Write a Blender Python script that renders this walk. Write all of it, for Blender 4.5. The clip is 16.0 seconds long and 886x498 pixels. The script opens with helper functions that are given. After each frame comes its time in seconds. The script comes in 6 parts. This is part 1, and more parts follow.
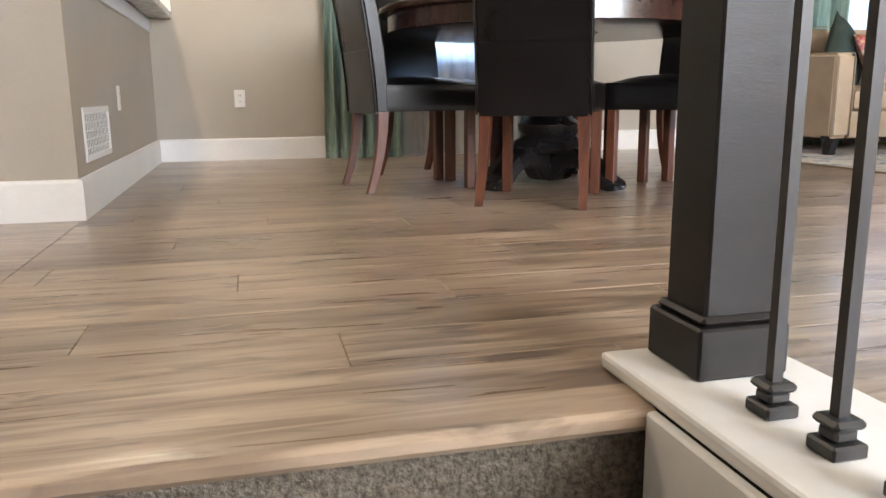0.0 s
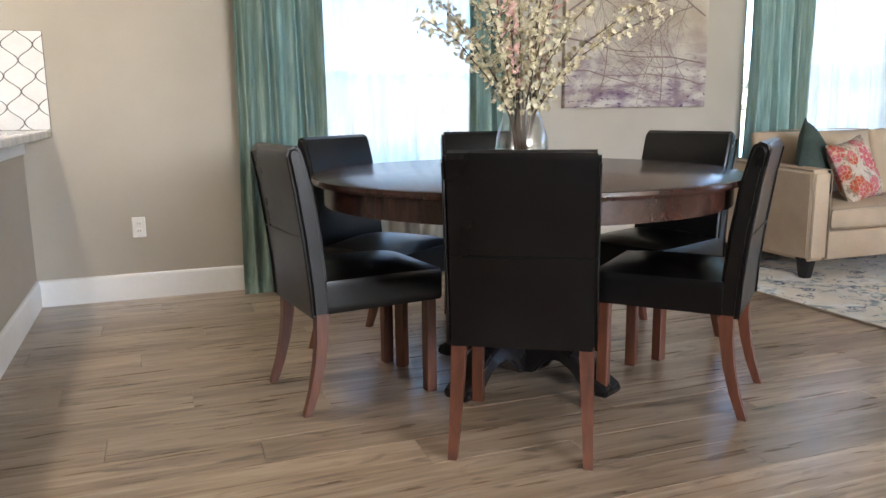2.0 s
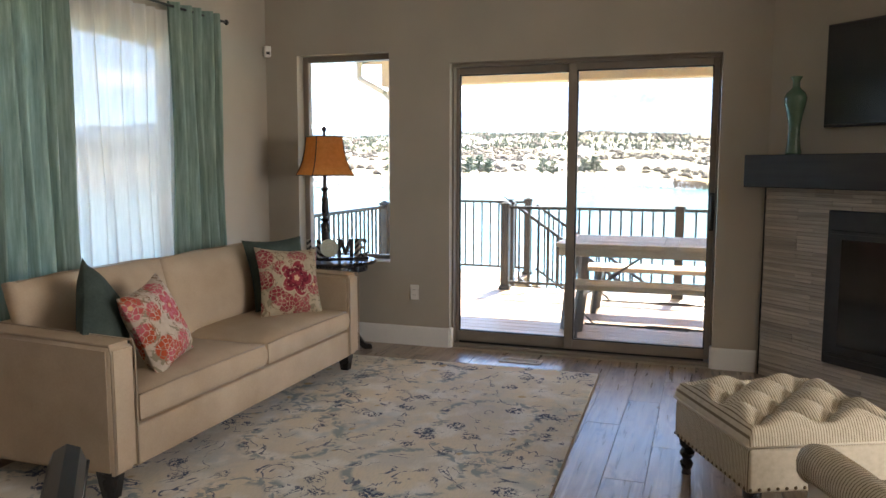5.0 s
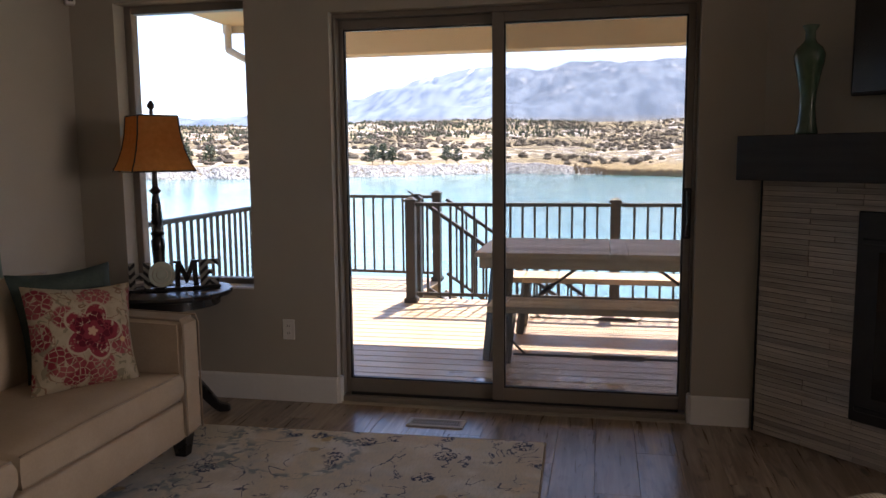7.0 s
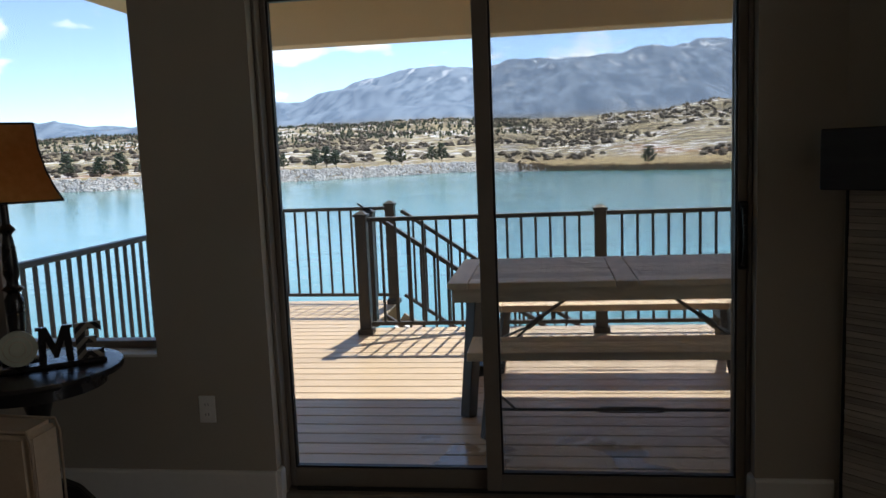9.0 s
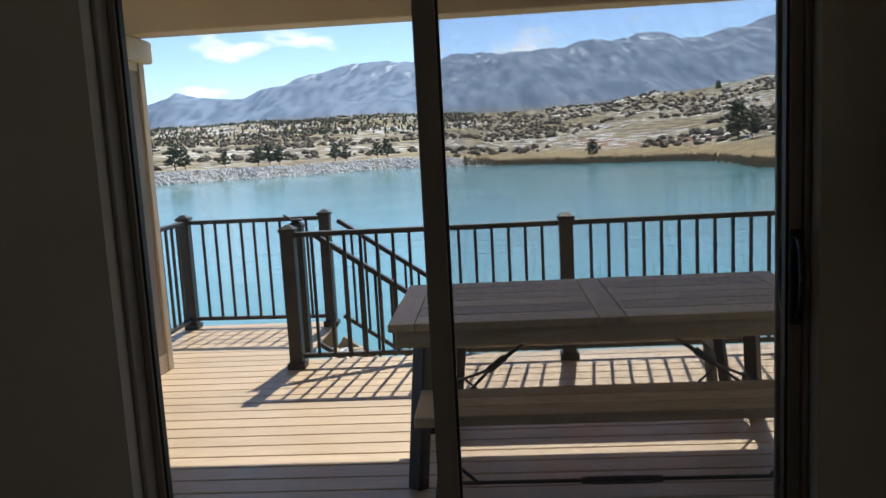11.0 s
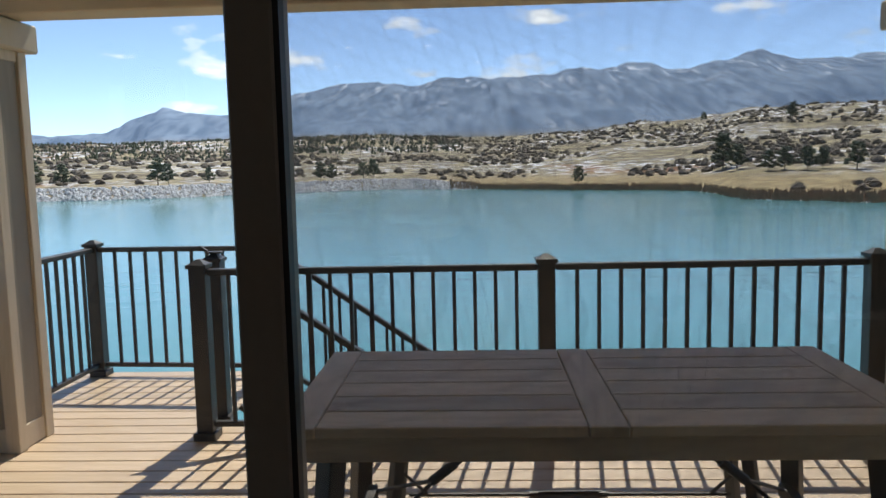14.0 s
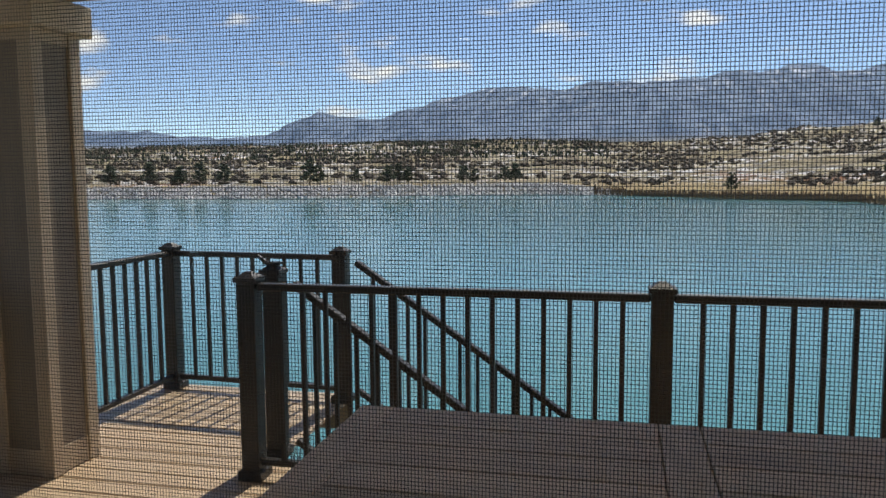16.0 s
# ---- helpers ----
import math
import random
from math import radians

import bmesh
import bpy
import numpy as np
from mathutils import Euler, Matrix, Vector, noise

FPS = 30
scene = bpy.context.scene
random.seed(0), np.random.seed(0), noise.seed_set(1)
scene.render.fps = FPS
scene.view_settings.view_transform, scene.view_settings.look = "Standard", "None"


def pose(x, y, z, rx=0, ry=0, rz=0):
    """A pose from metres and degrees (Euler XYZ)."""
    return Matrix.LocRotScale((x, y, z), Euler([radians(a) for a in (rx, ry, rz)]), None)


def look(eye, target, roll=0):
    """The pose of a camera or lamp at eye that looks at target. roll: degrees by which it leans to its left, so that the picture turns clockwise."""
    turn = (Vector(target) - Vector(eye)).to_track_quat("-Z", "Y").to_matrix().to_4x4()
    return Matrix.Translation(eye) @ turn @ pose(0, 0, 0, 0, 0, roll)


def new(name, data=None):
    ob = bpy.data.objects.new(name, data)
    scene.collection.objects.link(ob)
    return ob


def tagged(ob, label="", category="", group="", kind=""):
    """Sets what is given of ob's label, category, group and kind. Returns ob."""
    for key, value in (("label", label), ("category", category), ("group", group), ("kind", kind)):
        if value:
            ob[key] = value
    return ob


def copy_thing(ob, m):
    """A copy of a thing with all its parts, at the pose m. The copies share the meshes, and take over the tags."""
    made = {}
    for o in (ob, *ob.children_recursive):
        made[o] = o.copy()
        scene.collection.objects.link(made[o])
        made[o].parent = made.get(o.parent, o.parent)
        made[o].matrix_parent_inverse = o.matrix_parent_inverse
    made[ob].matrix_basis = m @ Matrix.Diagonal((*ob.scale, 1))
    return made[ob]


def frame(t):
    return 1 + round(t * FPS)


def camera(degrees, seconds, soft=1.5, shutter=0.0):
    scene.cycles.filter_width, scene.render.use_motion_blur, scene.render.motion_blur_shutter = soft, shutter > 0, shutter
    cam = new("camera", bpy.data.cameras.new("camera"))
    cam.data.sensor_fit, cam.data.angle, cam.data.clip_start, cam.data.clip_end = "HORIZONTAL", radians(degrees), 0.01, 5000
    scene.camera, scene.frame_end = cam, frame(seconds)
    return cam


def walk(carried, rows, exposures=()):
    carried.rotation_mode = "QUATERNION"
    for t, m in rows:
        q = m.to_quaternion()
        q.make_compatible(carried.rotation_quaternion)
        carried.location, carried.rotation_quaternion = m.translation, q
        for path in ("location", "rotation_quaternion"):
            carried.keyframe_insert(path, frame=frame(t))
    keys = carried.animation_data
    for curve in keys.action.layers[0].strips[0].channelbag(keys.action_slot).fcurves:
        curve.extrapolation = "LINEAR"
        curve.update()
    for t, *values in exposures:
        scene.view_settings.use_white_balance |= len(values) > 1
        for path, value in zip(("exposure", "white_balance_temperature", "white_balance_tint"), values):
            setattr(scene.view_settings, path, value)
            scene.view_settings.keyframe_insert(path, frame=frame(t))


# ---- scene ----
cam = camera(59.6, 16.0, shutter=0.05)
PATH = [
    (0, (0.611, 0.462, 0.442), (1.075, 2.367, 0.046), -0.5),
    (0.5, (0.594, 0.676, 0.591), (1.033, 2.596, 0.244), -0.9),
    (1, (0.593, 0.852, 0.735), (1.056, 2.769, 0.402), -1.1),
    (1.5, (0.624, 1.065, 0.877), (1.152, 2.962, 0.528), -0.8),
    (2, (0.69, 1.289, 1.059), (1.359, 3.14, 0.701), -0.7),
    (2.5, (0.763, 1.463, 1.168), (1.714, 3.197, 0.866), 0.9),
    (3, (0.857, 1.615, 1.276), (2.024, 3.215, 0.998), 1.4),
    (3.5, (1.009, 1.865, 1.39), (2.531, 3.121, 1.065), 1.7),
    (4, (1.224, 2.026, 1.412), (2.984, 2.925, 1.105), 1.95),
    (4.5, (1.47, 2.35, 1.38), (3.302, 3.105, 1.11), 0.15),
    (5, (1.855, 2.593, 1.39), (3.738, 3.23, 1.176), 0.1),
    (5.2, (2.004, 2.658, 1.402), (3.907, 3.242, 1.194), 0.4),
    (7.3, (3.576, 3.026, 1.392), (5.522, 3.41, 1.139), -1.0),
    (7.5, (3.703, 3.07, 1.397), (5.649, 3.445, 1.133), -1.5),
    (8, (3.966, 3.157, 1.418), (5.919, 3.5, 1.15), -2.1),
    (8.5, (4.233, 3.222, 1.434), (6.192, 3.528, 1.17), -2.3),
    (9, (4.436, 3.278, 1.435), (6.402, 3.546, 1.188), -2.35),
    (11.3, (5.471, 3.388, 1.483), (7.452, 3.494, 1.227), -2.8),
    (11.5, (5.545, 3.424, 1.481), (7.528, 3.511, 1.236), -2.6),
    (12, (5.768, 3.429, 1.486), (7.753, 3.492, 1.252), -2.8),
    (12.5, (5.992, 3.387, 1.504), (7.978, 3.428, 1.271), -3.1),
    (13, (6.125, 3.341, 1.484), (8.114, 3.354, 1.279), -2.6),
    (13.5, (6.254, 3.256, 1.52), (8.242, 3.289, 1.304), -2.0),
    (14, (6.47, 3.228, 1.468), (8.457, 3.32, 1.258), -1.3),
    (14.5, (6.69, 3.165, 1.452), (8.669, 3.36, 1.238), -0.7),
    (15, (6.88, 3.06, 1.488), (8.842, 3.373, 1.264), -0.4),
    (15.5, (7.12, 3.0, 1.468), (9.068, 3.408, 1.256), -0.4),
    (16, (7.308, 3.025, 1.452), (9.248, 3.477, 1.258), -0.4),
]
EXPOSURES = [(0, 4.4, 6450, 11), (0.6, 4.3, 6300, 10), (1.0, 4.2, 5900, 9), (1.5, 4.2, 5950, 9), (2.5, 4.2, 6200, 10), (3.0, 4.05, 6200, 10), (4.0, 3.95, 6750, 11), (4.5, 3.85, 6900, 13), (5.2, 3.15, 7000, 13), (7.3, 1.75, 7400, 25), (8.0, 1.35, 6900, 19), (9.0, 0.9, 6800, 11), (11.3, 0.7, 6700, 11), (14.3, 0.6, 6700, 11), (15.2, 0.55, 6900, 13), (16.0, 0.25, 7000, 13)]
walk(cam, [(t, look(eye, target, roll)) for t, eye, target, roll in PATH], EXPOSURES)

# ---- world and light ----
SUN_AZ, SUN_EL = -7.5, 52.0          # degrees from +x towards +y, and above the horizon
world = bpy.data.worlds.new("world")
scene.world = world
world.use_nodes = True
wn = world.node_tree.nodes
sky = wn.new("ShaderNodeTexSky")
sky.sky_type = "NISHITA"
sky.sun_disc = False
sky.sun_elevation = radians(SUN_EL)
sky.sun_rotation = radians(90 - SUN_AZ)
sky.altitude = 1900
sky.dust_density = 0.0
sky.air_density = 0.6
world.node_tree.links.new(sky.outputs[0], wn["Background"].inputs[0])
wn["Background"].inputs[1].default_value = 0.14

sun = new("sun", bpy.data.lights.new("sun", "SUN"))
sun.data.energy, sun.data.angle, sun.data.color = 3.7, radians(0.5), (1.0, 0.95, 0.87)
sv = Vector((math.cos(radians(SUN_EL)) * math.cos(radians(SUN_AZ)), math.cos(radians(SUN_EL)) * math.sin(radians(SUN_AZ)), math.sin(radians(SUN_EL))))
sun.matrix_world = look(sv * 50, (0, 0, 0))


def fill_lamp(name, at, target, w, h, watts, color=(0.86, 0.94, 1.0)):
    lamp = new(name, bpy.data.lights.new(name, "AREA"))
    lamp.data.shape, lamp.data.size, lamp.data.size_y = "RECTANGLE", w, h
    lamp.data.energy, lamp.data.color = watts, color
    lamp.matrix_world = look(at, target)
    return lamp


# added fill lamp behind the viewpoint, brightens the room from an invented window
fill_lamp("south_fill", (3.45, -3.33, 1.75), (4.5, 4, 0.8), 3.0, 1.5, 30, (1.0, 0.985, 0.96))

# warm ceiling downlights in a row above the counter
DOWNLIGHTS = [(-0.14, 3.75), (-0.14, 4.6), (-0.14, 5.4), (-1.6, 3.2), (-1.6, 5.0)]
for dx, dy in DOWNLIGHTS:
    dl = new("downlight_beam", bpy.data.lights.new("downlight_beam", "SPOT"))
    dl.data.energy, dl.data.color = 2.6, (1.0, 0.86, 0.68)
    dl.data.spot_size, dl.data.spot_blend, dl.data.shadow_soft_size = radians(130), 0.6, 0.05
    dl.matrix_world = look((dx, dy, 2.76), (dx + 0.001, dy, 0))

# ---- materials ----


def mat(name, c1, c2, scale=8.0, rough=0.6, bump=0.1, stretch=(1, 1, 1), metal=0.0, fine=60.0, vary=0.0, spec=0.5, detail=6.0, dist=0.002, coat=0.0):
    """Two-scale surface: broad patches from c1 to c2, fine grain in colour, gloss and relief."""
    m = bpy.data.materials.new(name)
    m.use_nodes = True
    n, l = m.node_tree.nodes, m.node_tree.links
    b = n["Principled BSDF"]
    tc, mp = n.new("ShaderNodeTexCoord"), n.new("ShaderNodeMapping")
    mp.inputs["Scale"].default_value = stretch
    l.new(tc.outputs["Object"], mp.inputs[0])
    vec = mp.outputs[0]
    if vary:
        oi, mul, add = n.new("ShaderNodeObjectInfo"), n.new("ShaderNodeMath"), n.new("ShaderNodeVectorMath")
        mul.operation, mul.inputs[1].default_value = "MULTIPLY", 37.0
        add.operation = "ADD"
        l.new(oi.outputs["Random"], mul.inputs[0])
        l.new(mp.outputs[0], add.inputs[0])
        l.new(mul.outputs[0], add.inputs[1])
        vec = add.outputs[0]
    big, small = n.new("ShaderNodeTexNoise"), n.new("ShaderNodeTexNoise")
    for t, s, d in ((big, scale, detail), (small, fine, 3.0)):
        t.inputs["Scale"].default_value, t.inputs["Detail"].default_value = s, d
        l.new(vec, t.inputs["Vector"])
    mixf = n.new("ShaderNodeMath")
    mixf.operation, mixf.inputs[1].default_value = "MULTIPLY_ADD", 0.35
    l.new(small.outputs[0], mixf.inputs[0])
    l.new(big.outputs[0], mixf.inputs[2])
    ramp = n.new("ShaderNodeValToRGB")
    ramp.color_ramp.elements[0].position, ramp.color_ramp.elements[1].position = 0.45, 0.92
    ramp.color_ramp.elements[0].color, ramp.color_ramp.elements[1].color = (*c1, 1), (*c2, 1)
    l.new(mixf.outputs[0], ramp.inputs[0])
    col = ramp.outputs[0]
    if vary:
        hsv, rng = n.new("ShaderNodeHueSaturation"), n.new("ShaderNodeMapRange")
        rng.inputs[3].default_value, rng.inputs[4].default_value = 1 - vary, 1 + vary
        l.new(oi.outputs["Random"], rng.inputs[0])
        l.new(rng.outputs[0], hsv.inputs["Value"])
        l.new(col, hsv.inputs["Color"])
        col = hsv.outputs[0]
    l.new(col, b.inputs["Base Color"])
    rr = n.new("ShaderNodeMapRange")
    rr.inputs[3].default_value, rr.inputs[4].default_value = max(0.02, rough - 0.08), min(1, rough + 0.08)
    l.new(big.outputs[0], rr.inputs[0])
    l.new(rr.outputs[0], b.inputs["Roughness"])
    b.inputs["Metallic"].default_value = metal
    b.inputs["Specular IOR Level"].default_value = spec
    b.inputs["Coat Weight"].default_value = coat
    if bump:
        bp = n.new("ShaderNodeBump")
        bp.inputs["Strength"].default_value, bp.inputs["Distance"].default_value = bump, dist
        l.new(mixf.outputs[0], bp.inputs["Height"])
        l.new(bp.outputs[0], b.inputs["Normal"])
    return m


def glass(name, tint=(0.96, 0.98, 0.97), rough=0.0, base=0.035):
    m = bpy.data.materials.new(name)
    m.use_nodes = True
    n, l = m.node_tree.nodes, m.node_tree.links
    n.remove(n["Principled BSDF"])
    tr, gl, fr, mx = n.new("ShaderNodeBsdfTransparent"), n.new("ShaderNodeBsdfGlossy"), n.new("ShaderNodeLayerWeight"), n.new("ShaderNodeMixShader")
    tr.inputs[0].default_value = (*tint, 1)
    gl.inputs["Roughness"].default_value = rough
    fr.inputs[0].default_value = 0.5
    pw, ad = n.new("ShaderNodeMath"), n.new("ShaderNodeMath")
    pw.operation, pw.inputs[1].default_value = "POWER", 4.0
    ad.operation, ad.inputs[1].default_value, ad.inputs[2].default_value = "MULTIPLY_ADD", 0.85, base
    l.new(fr.outputs["Facing"], pw.inputs[0])
    l.new(pw.outputs[0], ad.inputs[0])
    l.new(ad.outputs[0], mx.inputs[0])
    l.new(tr.outputs[0], mx.inputs[1])
    l.new(gl.outputs[0], mx.inputs[2])
    l.new(mx.outputs[0], n["Material Output"].inputs[0])
    return m


def cloth(name, c1, c2, through_light=0.4, clear=0.0, scale=(60, 60, 4)):
    """Thin woven fabric that lets light through; clear is the share of open weave."""
    m = mat(name, c1, c2, 1.0, 0.85, 0.25, scale, fine=9.0, spec=0.1)
    n, l = m.node_tree.nodes, m.node_tree.links
    b = n["Principled BSDF"]
    tl, mx = n.new("ShaderNodeBsdfTranslucent"), n.new("ShaderNodeMixShader")
    l.new(b.inputs["Base Color"].links[0].from_socket, tl.inputs[0])
    mx.inputs[0].default_value = through_light
    l.new(b.outputs[0], mx.inputs[1])
    l.new(tl.outputs[0], mx.inputs[2])
    out = mx.outputs[0]
    if clear:
        tr, m2 = n.new("ShaderNodeBsdfTransparent"), n.new("ShaderNodeMixShader")
        m2.inputs[0].default_value = clear
        l.new(out, m2.inputs[1])
        l.new(tr.outputs[0], m2.inputs[2])
        out = m2.outputs[0]
    l.new(out, n["Material Output"].inputs[0])
    return m


def laminate():
    """Grey-brown oak boards: long wavering grain, cathedral bands, dark smudges and knots, each board its own tone."""
    m = bpy.data.materials.new("oak_laminate")
    m.use_nodes = True
    n, l = m.node_tree.nodes, m.node_tree.links
    b = n["Principled BSDF"]
    tc, oi, add, mul = n.new("ShaderNodeTexCoord"), n.new("ShaderNodeObjectInfo"), n.new("ShaderNodeVectorMath"), n.new("ShaderNodeMath")
    mul.operation, mul.inputs[1].default_value, add.operation = "MULTIPLY", 53.0, "ADD"
    l.new(oi.outputs["Random"], mul.inputs[0])
    l.new(tc.outputs["Object"], add.inputs[0]), l.new(mul.outputs[0], add.inputs[1])

    def nz(scale, det, stretch, dis=0.0):
        mp, t = n.new("ShaderNodeMapping"), n.new("ShaderNodeTexNoise")
        mp.inputs["Scale"].default_value = stretch
        t.inputs["Scale"].default_value, t.inputs["Detail"].default_value, t.inputs["Distortion"].default_value = scale, det, dis
        l.new(add.outputs[0], mp.inputs[0]), l.new(mp.outputs[0], t.inputs["Vector"])
        return t.outputs[0]

    def step(v, a, c, lo=0.0, hi=1.0):
        r = n.new("ShaderNodeMapRange")
        r.inputs[1].default_value, r.inputs[2].default_value, r.inputs[3].default_value, r.inputs[4].default_value = a, c, lo, hi
        l.new(v, r.inputs[0])
        return r.outputs[0]

    def over(f, a, c):
        x = n.new("ShaderNodeMix")
        x.data_type = "RGBA"
        l.new(f, x.inputs[0])
        for s, k in ((a, 6), (c, 7)):
            if isinstance(s, tuple):
                x.inputs[k].default_value = (*s, 1)
            else:
                l.new(s, x.inputs[k])
        return x.outputs[2]
    broad = nz(1.6, 4, (0.9, 5.5, 1), 0.8)
    streak = nz(4.0, 8, (0.6, 10, 1), 0.7)
    fine = nz(30, 4, (0.35, 8, 1))
    smudge = nz(3.2, 5, (1.0, 4.5, 1), 1.6)
    tone = over(step(broad, 0.32, 0.68), (0.165, 0.113, 0.076), (0.37, 0.275, 0.195))
    c = over(step(streak, 0.50, 0.70, 0, 0.75), tone, (0.46, 0.355, 0.26))
    c = over(step(streak, 0.44, 0.30, 0, 0.4), c, (0.11, 0.076, 0.054))
    c = over(step(smudge, 0.57, 0.72, 0, 0.85), c, (0.09, 0.064, 0.05))
    c = over(step(fine, 0.52, 0.72, 0, 0.2), c, (0.13, 0.095, 0.07))
    kv, km = n.new("ShaderNodeTexVoronoi"), n.new("ShaderNodeMapping")
    km.inputs["Scale"].default_value, kv.inputs["Scale"].default_value = (0.8, 2.6, 1), 1.5
    l.new(add.outputs[0], km.inputs[0]), l.new(km.outputs[0], kv.inputs["Vector"])
    c = over(step(kv.outputs[0], 0.075, 0.03, 0, 0.85), c, (0.06, 0.042, 0.032))
    hsv = n.new("ShaderNodeHueSaturation")
    l.new(step(oi.outputs["Random"], 0, 1, 0.82, 1.2), hsv.inputs["Value"])
    l.new(c, hsv.inputs["Color"])
    l.new(hsv.outputs[0], b.inputs["Base Color"])
    l.new(step(streak, 0.3, 0.7, 0.26, 0.36), b.inputs["Roughness"])
    b.inputs["Coat Weight"].default_value, b.inputs["Coat Roughness"].default_value = 0.4, 0.2
    bp = n.new("ShaderNodeBump")
    bp.inputs["Strength"].default_value, bp.inputs["Distance"].default_value = 0.15, 0.001
    l.new(fine, bp.inputs["Height"]), l.new(bp.outputs[0], b.inputs["Normal"])
    return m


M = {}
M["plank"] = laminate()
M["wall"] = mat("greige_wall_paint", (0.39, 0.347, 0.287), (0.44, 0.392, 0.327), 2.0, 0.75, 0.25, fine=140, spec=0.25)
M["ceiling"] = mat("ceiling_paint", (0.74, 0.72, 0.68), (0.8, 0.78, 0.74), 2.0, 0.85, 0.3, fine=120)
M["white"] = mat("white_trim_paint", (0.74, 0.72, 0.69), (0.82, 0.80, 0.77), 3.0, 0.4, 0.05, fine=40)
M["subfloor"] = mat("subfloor", (0.05, 0.04, 0.03), (0.07, 0.055, 0.04), 5.0, 0.9)
M["carpet"] = mat("taupe_carpet", (0.10, 0.085, 0.065), (0.30, 0.26, 0.21), 90, 0.95, 1.0, fine=260, dist=0.01, spec=0.1)
M["frame"] = mat("taupe_vinyl", (0.20, 0.165, 0.135), (0.235, 0.2, 0.165), 4.0, 0.45, 0.05)
M["gasket"] = mat("black_gasket", (0.012, 0.012, 0.012), (0.02, 0.02, 0.02), 8.0, 0.5)
M["glass"] = glass("window_glass")
M["black_metal"] = mat("black_metal", (0.010, 0.010, 0.011), (0.022, 0.021, 0.021), 10, 0.42, 0.1, metal=0.0, fine=90)
M["rail"] = mat("bronze_rail_paint", (0.022, 0.018, 0.016), (0.04, 0.034, 0.03), 6, 0.42, 0.1)
M["deck"] = mat("deck_board", (0.48, 0.35, 0.235), (0.60, 0.46, 0.32), 3.0, 0.42, 0.3, (12, 1.0, 1), fine=30, vary=0.09, dist=0.002)
dn, dlk = M["deck"].node_tree.nodes, M["deck"].node_tree.links
db = dn["Principled BSDF"]
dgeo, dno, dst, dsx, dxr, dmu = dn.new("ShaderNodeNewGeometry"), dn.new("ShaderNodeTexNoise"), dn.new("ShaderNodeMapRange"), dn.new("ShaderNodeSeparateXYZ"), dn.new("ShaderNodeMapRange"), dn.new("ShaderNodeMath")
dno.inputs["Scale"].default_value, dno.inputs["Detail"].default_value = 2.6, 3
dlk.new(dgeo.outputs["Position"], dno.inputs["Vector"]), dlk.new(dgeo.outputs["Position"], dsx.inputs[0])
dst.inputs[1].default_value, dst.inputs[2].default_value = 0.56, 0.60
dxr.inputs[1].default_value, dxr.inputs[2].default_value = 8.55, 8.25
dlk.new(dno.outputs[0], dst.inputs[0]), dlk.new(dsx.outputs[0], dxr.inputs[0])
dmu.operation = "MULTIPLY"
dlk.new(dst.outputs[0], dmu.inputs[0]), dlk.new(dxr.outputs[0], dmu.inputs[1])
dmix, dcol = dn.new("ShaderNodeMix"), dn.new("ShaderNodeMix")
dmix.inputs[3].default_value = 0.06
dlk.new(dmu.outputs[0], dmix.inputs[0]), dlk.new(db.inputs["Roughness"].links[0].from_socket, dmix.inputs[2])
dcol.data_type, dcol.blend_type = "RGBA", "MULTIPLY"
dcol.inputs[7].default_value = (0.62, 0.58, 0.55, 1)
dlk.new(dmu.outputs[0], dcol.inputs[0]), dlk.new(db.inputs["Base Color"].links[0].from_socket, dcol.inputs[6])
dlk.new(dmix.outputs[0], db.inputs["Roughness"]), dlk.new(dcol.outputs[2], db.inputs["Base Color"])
M["teak"] = mat("weathered_teak", (0.52, 0.40, 0.28), (0.74, 0.59, 0.43), 3.0, 0.62, 0.4, (9, 1.2, 9), fine=40, vary=0.18, dist=0.002)
M["stucco"] = mat("tan_soffit_paint", (0.56, 0.44, 0.31), (0.62, 0.50, 0.36), 2.5, 0.8, 0.3, fine=90)
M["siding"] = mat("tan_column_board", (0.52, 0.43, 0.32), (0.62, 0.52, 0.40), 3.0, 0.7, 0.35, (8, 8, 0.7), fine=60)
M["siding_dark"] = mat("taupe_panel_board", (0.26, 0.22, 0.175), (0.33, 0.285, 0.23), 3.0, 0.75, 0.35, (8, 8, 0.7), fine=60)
M["mesh"] = mat("fibreglass_screen", (0.10, 0.102, 0.108), (0.14, 0.142, 0.148), 8, 0.6, 0.0)
M["snow"] = mat("old_snow", (0.72, 0.76, 0.82), (0.86, 0.88, 0.9), 4, 0.7, 0.4)

# ---- building blocks ----


def thing(name, at=(0, 0, 0), rz=0.0, label="", category="", group="", kind=""):
    e = new(name)
    e.empty_display_size = 0.1
    e.matrix_world = pose(*at, 0, 0, rz)
    return tagged(e, label, category, group, kind)


def finish(bm, name, material, smooth=False):
    bmesh.ops.recalc_face_normals(bm, faces=bm.faces)
    me = bpy.data.meshes.new(name)
    bm.to_mesh(me)
    bm.free()
    me.materials.append(material)
    if smooth:
        me.shade_smooth() if smooth is True else me.set_sharp_from_angle(angle=radians(smooth))
    return me


def part(name, bm, material, parent=None, label="", smooth=False, m=None):
    ob = new(name, finish(bm, name, material, smooth))
    if parent is not None:
        ob.parent = parent
    if m is not None:
        ob.matrix_basis = m
    return tagged(ob, label)


def structure(name, bm, material, label, category, smooth=False):
    return tagged(part(name, bm, material, None, smooth=smooth), label, category, "", "structure")


